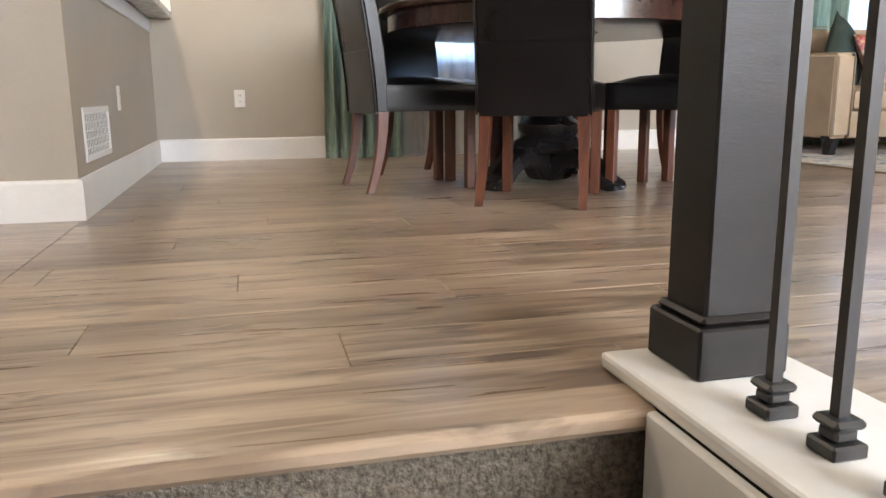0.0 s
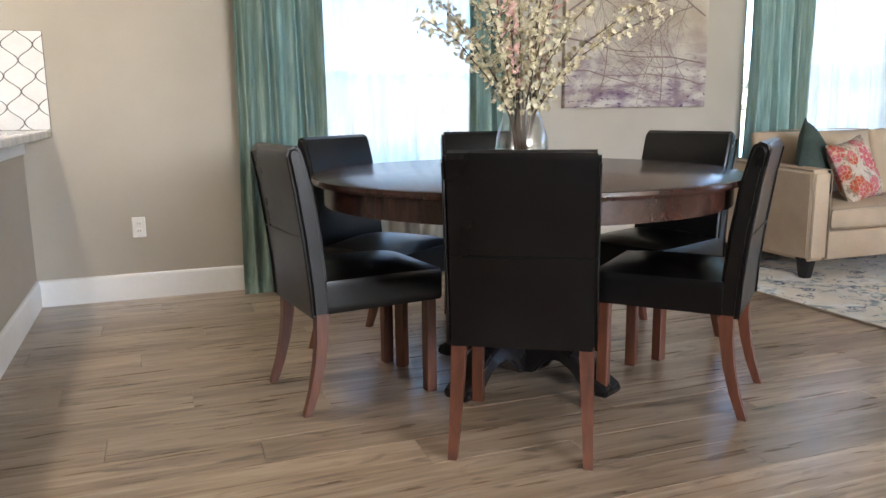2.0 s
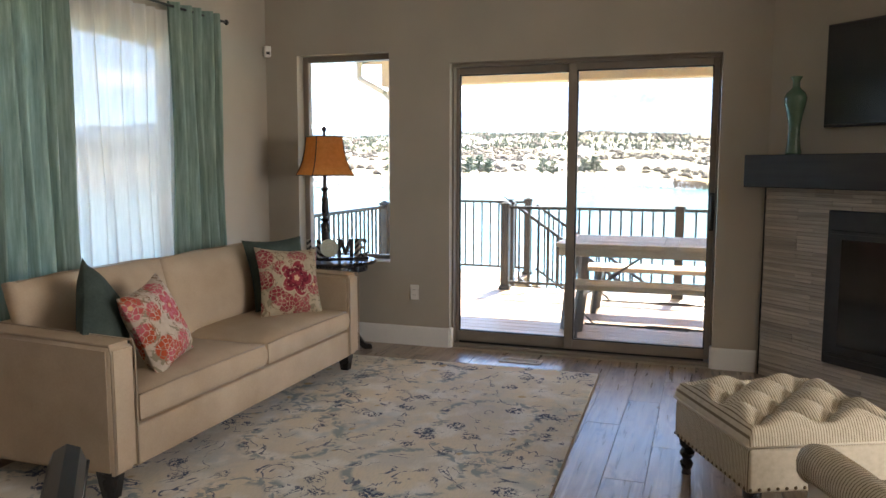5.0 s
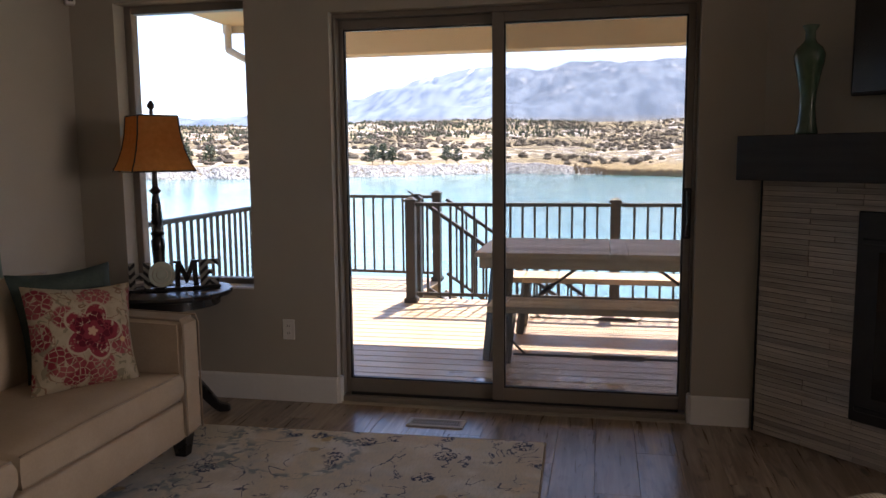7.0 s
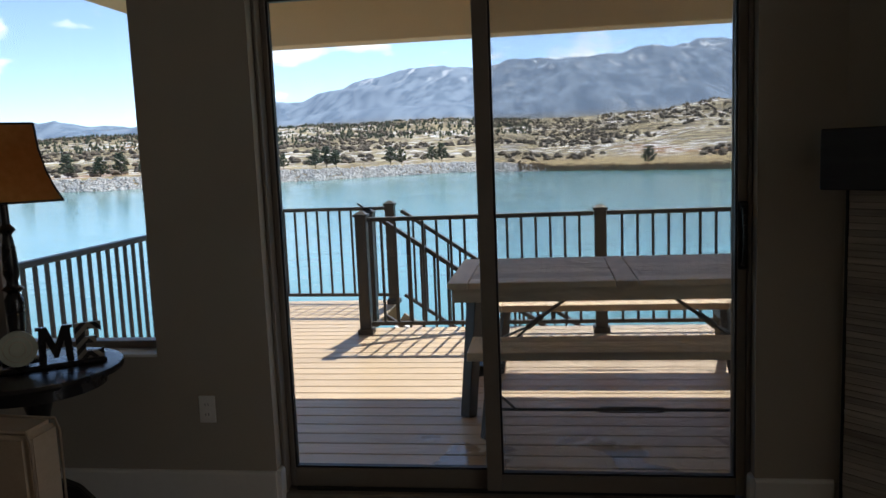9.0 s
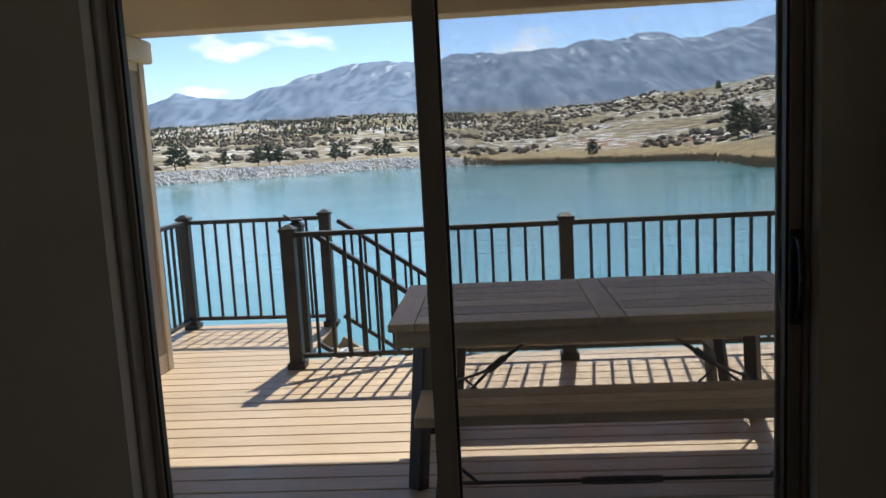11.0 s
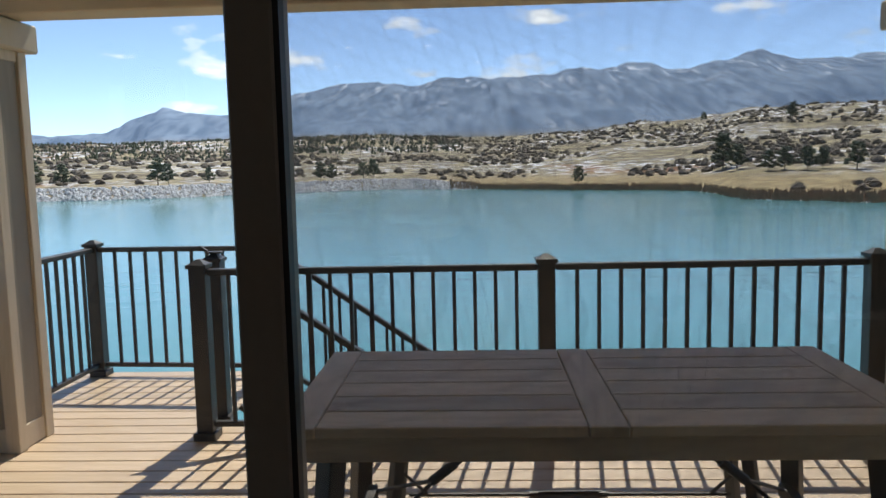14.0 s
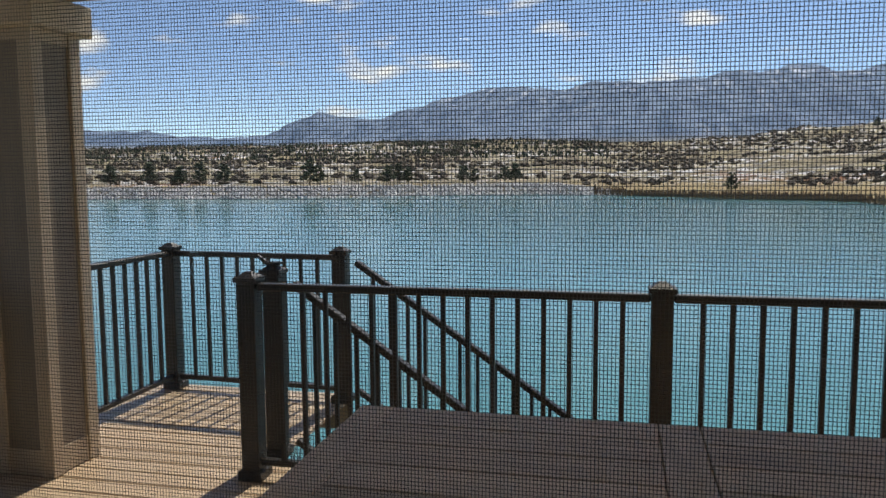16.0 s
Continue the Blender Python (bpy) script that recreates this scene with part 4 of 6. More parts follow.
# reeds on the right shore
vs, fs = [], []
for _ in range(3200):
    az = rn.uniform(-34, 2)
    x, y, z = land(az, shore_at(az) + rn.uniform(0.5, 7))
    h = rn.uniform(0.5, 1.5)
    k = len(vs)
    vs += [(x - 0.2, y - 0.2, z), (x + 0.2, y - 0.1, z), (x, y + 0.2, z), (x + rn.uniform(-0.3, 0.3), y + rn.uniform(-0.3, 0.3), z + h)]
    fs += [(k, k + 1, k + 3), (k + 1, k + 2, k + 3), (k + 2, k, k + 3)]
stuff("shore_reeds", vs, fs, M["reed"], "dry tawny reeds along the lake edge", "reeds")

# thin clouds, a plain backdrop far beyond the mountains
cm = bpy.data.materials.new("cloud_veil")
cm.use_nodes = True
n, l = cm.node_tree.nodes, cm.node_tree.links
n.remove(n["Principled BSDF"])
geo, mpc, nc, nd = n.new("ShaderNodeNewGeometry"), n.new("ShaderNodeMapping"), n.new("ShaderNodeTexNoise"), n.new("ShaderNodeTexNoise")
mpc.inputs["Scale"].default_value = (1, 1, 2.6)
l.new(geo.outputs["Position"], mpc.inputs[0])
nc.inputs["Scale"].default_value, nc.inputs["Detail"].default_value = 0.0019, 8
nd.inputs["Scale"].default_value, nd.inputs["Detail"].default_value = 0.0006, 2
l.new(mpc.outputs[0], nc.inputs["Vector"]), l.new(mpc.outputs[0], nd.inputs["Vector"])
sepc, lowc, hic, mx1, tr_, em, out = n.new("ShaderNodeSeparateXYZ"), n.new("ShaderNodeMapRange"), n.new("ShaderNodeMapRange"), n.new("ShaderNodeMath"), n.new("ShaderNodeBsdfTransparent"), n.new("ShaderNodeEmission"), n.new("ShaderNodeMixShader")
sumc = n.new("ShaderNodeMath")
sumc.operation, sumc.inputs[1].default_value = "MULTIPLY_ADD", 0.55
l.new(nd.outputs[0], sumc.inputs[0]), l.new(nc.outputs[0], sumc.inputs[2])
lowc.inputs[1].default_value, lowc.inputs[2].default_value = 0.835, 0.95
l.new(sumc.outputs[0], lowc.inputs[0])
l.new(lowc.outputs[0], out.inputs[0])
em.inputs[0].default_value, em.inputs[1].default_value = (0.95, 0.97, 1.0, 1), 0.95
l.new(tr_.outputs[0], out.inputs[1]), l.new(em.outputs[0], out.inputs[2])
l.new(out.outputs[0], n["Material Output"].inputs[0])
cv, cf = [], []
for i in range(60):
    a = radians(-60 + 120 * i / 59)
    for z in (60, 1500):
        cv.append((CX + 4850 * math.cos(a), CY + 4850 * math.sin(a), z))
for i in range(59):
    cf.append((2 * i, 2 * i + 2, 2 * i + 3, 2 * i + 1))
me = bpy.data.meshes.new("backdrop")
me.from_pydata(cv, [], cf)
me.materials.append(cm)
tagged(new("backdrop", me), "scattered white clouds beyond the mountains", "sky", "", "structure")

# ---- interior materials ----
M["leather"] = mat("black_brown_leather", (0.0022, 0.002, 0.002), (0.006, 0.005, 0.005), 5, 0.3, 0.15, fine=220, spec=0.28, dist=0.001)
M["cherry"] = mat("cherry_leg_wood", (0.048, 0.014, 0.006), (0.115, 0.034, 0.013), 3, 0.48, 0.1, (14, 14, 1.5), fine=30)
M["mahogany"] = mat("dark_mahogany", (0.019, 0.0085, 0.007), (0.052, 0.022, 0.015), 2.0, 0.22, 0.05, (3, 22, 3), fine=24, spec=0.5)
M["ebony"] = mat("black_painted_wood", (0.008, 0.007, 0.008), (0.016, 0.014, 0.014), 6, 0.28, 0.08)
M["espresso"] = mat("espresso_wood", (0.005, 0.0043, 0.004), (0.011, 0.009, 0.0085), 2.5, 0.42, 0.25, (2, 2, 12), fine=40, spec=0.3)
M["mantel"] = mat("espresso_mantel", (0.016, 0.014, 0.014), (0.034, 0.03, 0.029), 2.5, 0.55, 0.4, (1.5, 14, 14), fine=40)
M["sofa"] = mat("beige_microfibre", (0.37, 0.275, 0.19), (0.47, 0.36, 0.255), 4, 0.9, 0.4, fine=120, spec=0.15)
M["piping"] = mat("beige_piping", (0.30, 0.225, 0.16), (0.37, 0.28, 0.2), 6, 0.9, 0.2, fine=120)
M["green"] = mat("dark_green_velvet", (0.030, 0.042, 0.036), (0.065, 0.085, 0.072), 9, 0.85, 0.5, fine=90, spec=0.2)
M["curtain"] = cloth("seafoam_linen", (0.15, 0.215, 0.18), (0.30, 0.38, 0.325), 0.18)
M["sheer"] = cloth("white_sheer", (0.50, 0.50, 0.485), (0.66, 0.66, 0.64), 0.35, 0.07, (14, 14, 1.2))
M["shade"] = cloth("amber_shade", (0.60, 0.24, 0.07), (0.70, 0.31, 0.10), 0.55, 0.0, (40, 40, 40))
M["celadon"] = mat("celadon_glaze", (0.045, 0.095, 0.06), (0.095, 0.165, 0.105), 5, 0.1, 0.05, fine=30, coat=0.4)
M["plastic"] = mat("white_plastic", (0.72, 0.70, 0.66), (0.80, 0.78, 0.74), 5, 0.35, 0.02)
M["brass"] = mat("antique_brass", (0.10, 0.07, 0.04), (0.18, 0.13, 0.07), 20, 0.35, 0.05, metal=1.0)
M["chrome"] = mat("brushed_chrome", (0.55, 0.55, 0.55), (0.65, 0.65, 0.65), 30, 0.2, 0.02, metal=1.0)
M["screen"] = mat("black_screen", (0.006, 0.006, 0.007), (0.010, 0.010, 0.011), 2, 0.16, 0.0)
M["tile"] = mat("white_lantern_tile", (0.70, 0.68, 0.66), (0.82, 0.80, 0.78), 6, 0.18, 0.05, vary=0.04)
M["grout"] = mat("grey_grout", (0.09, 0.08, 0.075), (0.14, 0.125, 0.115), 30, 0.9, 0.2)
M["stem"] = mat("brown_twig", (0.06, 0.035, 0.025), (0.13, 0.08, 0.06), 30, 0.7, 0.3)
M["cream"] = mat("cream_blossom", (0.54, 0.46, 0.28), (0.78, 0.71, 0.52), 20, 0.75, 0.0, vary=0.1)
M["pink"] = mat("pink_blossom", (0.60, 0.33, 0.28), (0.74, 0.50, 0.43), 20, 0.75, 0.0)
M["orange"] = mat("orange_peel", (0.75, 0.22, 0.02), (0.85, 0.32, 0.04), 20, 0.45, 0.2)
M["ledge"] = mat("linear_stone", (0.33, 0.285, 0.235), (0.56, 0.50, 0.43), 3.0, 0.55, 0.35, (1.2, 1.2, 26), fine=30, vary=0.22, dist=0.003)
M["crystal"] = glass("cut_glass", (0.98, 0.99, 0.98), 0.06, 0.09)


def ramp_mat(name, rough, build, bump=0.0):
    """A material whose colour is built by a function from its node tree."""
    m = bpy.data.materials.new(name)
    m.use_nodes = True
    n, l = m.node_tree.nodes, m.node_tree.links
    b = n["Principled BSDF"]
    b.inputs["Roughness"].default_value, b.inputs["Specular IOR Level"].default_value = rough, 0.2
    l.new(build(n, l), b.inputs["Base Color"])
    if bump:
        t, bp, tc = n.new("ShaderNodeTexNoise"), n.new("ShaderNodeBump"), n.new("ShaderNodeTexCoord")
        t.inputs["Scale"].default_value, bp.inputs["Strength"].default_value, bp.inputs["Distance"].default_value = 180, bump, 0.003
        l.new(tc.outputs["Object"], t.inputs["Vector"]), l.new(t.outputs[0], bp.inputs["Height"]), l.new(bp.outputs[0], b.inputs["Normal"])
    return m


def node_tools(n, l, coord="Object"):
    tc = n.new("ShaderNodeTexCoord")

    def at(st=(1, 1, 1)):
        mp = n.new("ShaderNodeMapping")
        mp.inputs["Scale"].default_value = st
        l.new(tc.outputs[coord], mp.inputs[0])
        return mp.outputs[0]

    def nz(s, det=5.0, st=(1, 1, 1), dis=0.0):
        t = n.new("ShaderNodeTexNoise")
        t.inputs["Scale"].default_value, t.inputs["Detail"].default_value, t.inputs["Distortion"].default_value = s, det, dis
        l.new(at(st), t.inputs["Vector"])
        return t.outputs[0]

    def vor(s, feature="F1", out=0, st=(1, 1, 1)):
        t = n.new("ShaderNodeTexVoronoi")
        t.feature = feature
        t.inputs["Scale"].default_value = s
        l.new(at(st), t.inputs["Vector"])
        return t.outputs[out]

    def step(v, a, c):
        r = n.new("ShaderNodeMapRange")
        r.inputs[1].default_value, r.inputs[2].default_value = a, c
        l.new(v, r.inputs[0])
        return r.outputs[0]

    def over(f, a, c):
        x = n.new("ShaderNodeMix")
        x.data_type = "RGBA"
        l.new(f, x.inputs[0])
        for s, k in ((a, 6), (c, 7)):
            if isinstance(s, tuple):
                x.inputs[k].default_value = (*s, 1)
            else:
                l.new(s, x.inputs[k])
        return x.outputs[2]

    def mul(a, c, op="MULTIPLY"):
        x = n.new("ShaderNodeMath")
        x.operation = op
        for s, k in ((a, 0), (c, 1)):
            if isinstance(s, (int, float)):
                x.inputs[k].default_value = s
            else:
                l.new(s, x.inputs[k])
        return x.outputs[0]
    return at, nz, vor, step, over, mul


def bloom_cloth(ground, reds, small, petals, size, cx, cy):
    """Printed linen: one large many-petalled bloom off centre, smaller blooms, olive leaves and thin stems."""
    def build(n, l):
        at, nz, vor, step, over, mul = node_tools(n, l)
        sep = n.new("ShaderNodeSeparateXYZ")
        l.new(at(), sep.inputs[0])
        x, y = mul(sep.outputs[0], -cx, "ADD"), mul(sep.outputs[1], -cy, "ADD")
        r = mul(mul(mul(x, x), mul(y, y), "ADD"), 0.5, "POWER")
        wave = mul(mul(y, x, "ARCTAN2"), petals / 2)
        cosn = n.new("ShaderNodeMath")
        cosn.operation = "COSINE"
        l.new(wave, cosn.inputs[0])
        edge = mul(mul(mul(cosn.outputs[0], 0.0, "ABSOLUTE"), 0.42 * size), 0.68 * size, "ADD")
        ratio = mul(r, edge, "DIVIDE")
        base = over(step(nz(30), 0.3, 0.7), ground[0], ground[1])
        leaf = over(mul(step(nz(12, 3, dis=2.2), 0.57, 0.60), 0.85), base, (0.20, 0.17, 0.11))
        stem = over(step(mul(mul(nz(8, 2, dis=1.0), 0.5, "SUBTRACT"), 1.0, "ABSOLUTE"), 0.014, 0.008), leaf, (0.23, 0.13, 0.08))
        tint = over(step(nz(6, 2), 0.44, 0.58), small[0], small[1])
        veins = step(vor(38, "DISTANCE_TO_EDGE"), 0.02, 0.09)
        c = over(mul(step(vor(8.0), 0.52, 0.47), veins), stem, tint)
        c = over(step(vor(8.0), 0.13, 0.10), c, (0.55, 0.36, 0.20))
        c = over(step(ratio, 1.12, 1.06), c, ground[1])
        c = over(mul(step(ratio, 1.02, 0.97), step(nz(46, 3), 0.36, 0.46)), c, reds[0])
        c = over(mul(step(ratio, 0.78, 0.70), veins), c, reds[1])
        c = over(step(ratio, 0.42, 0.36), c, reds[0])
        return over(step(ratio, 0.20, 0.16), c, (0.55, 0.34, 0.22))
    return build


def rug_colours(n, l):
    """Pale grey and sand pile, washed blue clouds, scattered small ink sprigs and scroll lines."""
    at, nz, vor, step, over, mul = node_tools(n, l)
    pile = over(step(nz(2.2, 7), 0.36, 0.62), (0.64, 0.60, 0.54), (0.76, 0.67, 0.54))
    pile = over(step(nz(5, 6), 0.50, 0.66), pile, (0.80, 0.78, 0.74))
    weave = over(mul(step(nz(70, 3, (0.4, 1.8, 1)), 0.45, 0.7), 0.35), pile, (0.48, 0.46, 0.43))
    wash = over(mul(mul(step(nz(1.4, 5, dis=0.8), 0.50, 0.64), step(nz(11, 6), 0.44, 0.62)), 0.55), weave, (0.37, 0.45, 0.50))
    ring = mul(step(vor(1.7, "F1"), 0.40, 0.43), step(vor(1.7, "F1"), 0.52, 0.48))
    scroll = over(mul(mul(ring, step(nz(14, 6, dis=1.2), 0.47, 0.54)), 0.75), wash, (0.20, 0.27, 0.31))
    vine = mul(step(mul(mul(nz(3.4, 4, dis=1.6), 0.5, "SUBTRACT"), 1.0, "ABSOLUTE"), 0.012, 0.007), step(nz(8, 3), 0.46, 0.52))
    lines = over(vine, scroll, (0.13, 0.15, 0.21))
    sprig = mul(mul(step(vor(5.5), 0.33, 0.28), step(nz(36, 2, dis=1.6), 0.49, 0.53)), step(nz(4, 2), 0.43, 0.48))
    dark = over(sprig, lines, (0.065, 0.085, 0.15))
    gold = over(mul(mul(step(vor(7.0), 0.22, 0.16), step(nz(6, 2), 0.55, 0.6)), 0.7), dark, (0.50, 0.36, 0.18))
    return gold


def stripes(axis, pitch=0.011):
    def build(n, l):
        at, nz, vor, step, over, mul = node_tools(n, l)
        sep = n.new("ShaderNodeSeparateXYZ")
        l.new(at(), sep.inputs[0])
        w = mul(mul(sep.outputs[axis], 2 * math.pi / pitch), 0.0, "ADD")
        s = n.new("ShaderNodeMath")
        s.operation = "SINE"
        l.new(w, s.inputs[0])
        cream = over(step(nz(40), 0.3, 0.7), (0.50, 0.43, 0.32), (0.60, 0.52, 0.40))
        return over(step(s.outputs[0], 0.55, 0.85), cream, (0.17, 0.13, 0.085))
    return build


def canvas_paint(n, l):
    """Soft beige sky washing down to lilac and violet undergrowth."""
    at, nz, vor, step, over, mul = node_tools(n, l)
    sep = n.new("ShaderNodeSeparateXYZ")
    l.new(at(), sep.inputs[0])
    sky_c = over(step(nz(2.5, 6), 0.35, 0.65), (0.40, 0.33, 0.25), (0.58, 0.53, 0.44))
    low_c = over(step(nz(6, 8, (1, 1, 2.5)), 0.40, 0.62), (0.19, 0.13, 0.17), (0.50, 0.45, 0.41))
    h = mul(step(sep.outputs[2], 0.62, 0.12), step(nz(4, 5), 0.30, 0.55))
    c = over(h, sky_c, low_c)
    return over(mul(step(nz(20, 6, (1, 1, 3)), 0.57, 0.64), step(sep.outputs[2], 0.5, 0.05)), c, (0.11, 0.07, 0.13))


M["floral"] = ramp_mat("floral_linen", 0.9, bloom_cloth(((0.34, 0.27, 0.18), (0.42, 0.34, 0.24)), ((0.24, 0.03, 0.042), (0.12, 0.01, 0.02)), ((0.21, 0.026, 0.034), (0.30, 0.075, 0.075)), 5, 0.105, 0.01, 0.015), 0.3)
M["coral"] = ramp_mat("coral_floral_linen", 0.9, bloom_cloth(((0.42, 0.33, 0.26), (0.50, 0.41, 0.33)), ((0.42, 0.08, 0.09), (0.47, 0.14, 0.17)), ((0.38, 0.065, 0.025), (0.44, 0.10, 0.12)), 6, 0.07, 0.05, 0.06), 0.3)
M["rug"] = ramp_mat("faded_rug_pile", 0.97, rug_colours, 0.6)
M["tick_x"] = ramp_mat("ticking_across", 0.9, stripes(0), 0.2)
M["tick_y"] = ramp_mat("ticking_along", 0.9, stripes(1), 0.2)
M["linen"] = mat("cream_linen", (0.50, 0.43, 0.33), (0.60, 0.52, 0.41), 5, 0.9, 0.3, fine=150)
M["canvas"] = ramp_mat("painted_canvas", 0.8, canvas_paint, 0.3)

# ---- shapes for soft furniture ----


def soft(x0, x1, y0, y1, z0, z1, r=0.03, seg=3, bm=None):
    return box(x0, x1, y0, y1, z0, z1, r, bm, seg)


def cushion(w, d, h, crown=0.35, cuts=9, pinch=0.0):
    """A stuffed block, thickest in its middle; pinch pulls the corners out into points."""
    bm = bmesh.new()
    bmesh.ops.create_cube(bm, size=2.0)
    bmesh.ops.subdivide_edges(bm, edges=bm.edges[:], cuts=cuts, use_grid_fill=True)
    for v in bm.verts:
        u, s, t = v.co
        full = (1 - abs(u) ** 4) * (1 - abs(s) ** 4)
        thick = (1 - crown) + crown * full
        if pinch:
            thick = max(0.02, full ** 0.55)
        k = 1 - 0.10 * pinch * (1 - max(abs(u), abs(s)) ** 2 * min(abs(u), abs(s)) ** 2) if pinch else 1
        q = 1 - 0.05 * abs(t) ** 3 * (0 if pinch else 1)
        v.co = (u * w / 2 * k * q, s * d / 2 * k * q, t * h / 2 * thick)
    return bm


def tube(points, r, n=6, bm=None, taper=1.0):
    """A round tube through points, thinning to taper."""
    bm = bm or bmesh.new()
    pts = [Vector(p) for p in points]
    rings = []
    for i, p in enumerate(pts):
        d = (pts[min(i + 1, len(pts) - 1)] - pts[max(i - 1, 0)]).normalized()
        a = d.orthogonal().normalized()
        b = d.cross(a)
        rr = r * (1 + (taper - 1) * i / (len(pts) - 1))
        rings.append([bm.verts.new(p + rr * (a * math.cos(2 * math.pi * k / n) + b * math.sin(2 * math.pi * k / n))) for k in range(n)])
    for A, B in zip(rings, rings[1:]):
        best = min(range(n), key=lambda s: (A[0].co - B[s].co).length)
        for k in range(n):
            bm.faces.new((A[k], A[(k + 1) % n], B[(k + 1 + best) % n], B[(k + best) % n]))
    bm.faces.new(rings[0][::-1]), bm.faces.new(rings[-1])
    return bm


# ---- stair guard: newel, capped curb, iron balusters ----
newel = thing("newel_post", (1.285, 1.467, 0.031), 0, "black-stained square newel post on white cap", "post")
part("shaft", box(-0.055, 0.055, -0.055, 0.055, 0.0, 1.12, 0.004), M["espresso"], newel)
part("plinth", box(-0.074, 0.074, -0.074, 0.074, 0.0, 0.078, 0.004), M["espresso"], newel)
part("moulding", box(-0.066, 0.066, -0.066, 0.066, 0.0785, 0.092, 0.006), M["espresso"], newel)
part("post_cap", box(-0.08, 0.08, -0.08, 0.08, 1.121, 1.15, 0.006), M["espresso"], newel)
curb = thing("stair_curb", (0, 0, 0), 0, "white painted curb cap along the stair opening", "trim", kind="structure")
part("cap_board", box(1.14, 1.42, -1.3, 1.565, 0.003, 0.030, 0.008, seg=2), M["white"], curb)
part("skirt", box(1.126, 1.1445, -3.39, ST_Y - 0.04, -0.26, 0.002, 0.004), M["white"], curb)
bal_m = bmesh.new()
box(-0.0075, 0.0075, -0.0075, 0.0075, 0.0, 0.93, bm=bal_m)
bal_me = finish(bal_m, "bar", M["black_metal"])
shoe = bmesh.new()
box(-0.024, 0.024, -0.024, 0.024, 0.0, 0.018, 0.003, shoe)
box(-0.016, 0.016, -0.016, 0.016, 0.018, 0.034, 0.004, shoe)
box(-0.022, 0.022, -0.022, 0.022, 0.034, 0.046, 0.005, shoe)
shoe_me = finish(shoe, "shoe", M["black_metal"])
bal = thing("baluster", (1.245, 1.275, 0.031), 0, "thin black iron baluster with square base shoe", "baluster", "stair guard balusters")
for nm, d in (("bar", bal_me), ("shoe", shoe_me)):
    o = new(nm, d)
    o.parent = bal
for i in range(1, 20):
    copy_thing(bal, Matrix.Translation((1.245, 1.275 - 0.116 * i, 0.031)))
hr = thing("handrail", (0, 0, 0.965), 0, "dark stained handrail over iron balusters", "handrail")
part("rail", box(1.215, 1.275, -1.3, 1.402, 0.0, 0.06, 0.012, seg=2), M["espresso"], hr)

# ---- dining set ----
DCX, DCY, DTZ = 2.01, 4.01, 0.818
dt = thing("dining_table", (DCX, DCY, 0), 0, "round dark mahogany pedestal dining table", "table")
R = 0.815
part("tabletop", lathe([(R - 0.03, DTZ - 0.032), (R - 0.004, DTZ - 0.026), (R, DTZ - 0.016), (R - 0.003, DTZ - 0.004), (R - 0.012, DTZ)], 96), M["mahogany"], dt, smooth=35)
part("apron", lathe([(R - 0.06, DTZ - 0.108), (R - 0.045, DTZ - 0.105), (R - 0.045, DTZ - 0.033), (R - 0.06, DTZ - 0.033)], 96), M["mahogany"], dt, smooth=35)
part("pedestal", lathe([(0.17, 0.16), (0.19, 0.18), (0.17, 0.21), (0.125, 0.235), (0.15, 0.26), (0.155, 0.29), (0.11, 0.32), (0.10, 0.34), (0.14, 0.37), (0.15, 0.40), (0.11, 0.43), (0.095, 0.48), (0.12, 0.58), (0.20, 0.70), (0.24, 0.715)], 32), M["ebony"], dt, smooth=40)
foot_out = [(0.02, 0.19), (0.12, 0.20), (0.20, 0.185), (0.28, 0.14), (0.345, 0.075), (0.39, 0.055), (0.42, 0.035), (0.42, 0.004), (0.36, 0.002), (0.31, 0.02), (0.26, 0.075), (0.20, 0.105), (0.14, 0.09), (0.09, 0.03), (0.02, 0.02)]
for a in (28, 118, 208, 298):
    f = part("scroll_foot", prism(foot_out, -0.055, 0.055, "y", bevel=0.008), M["ebony"], dt, m=Matrix.Rotation(radians(a), 4, "Z"))


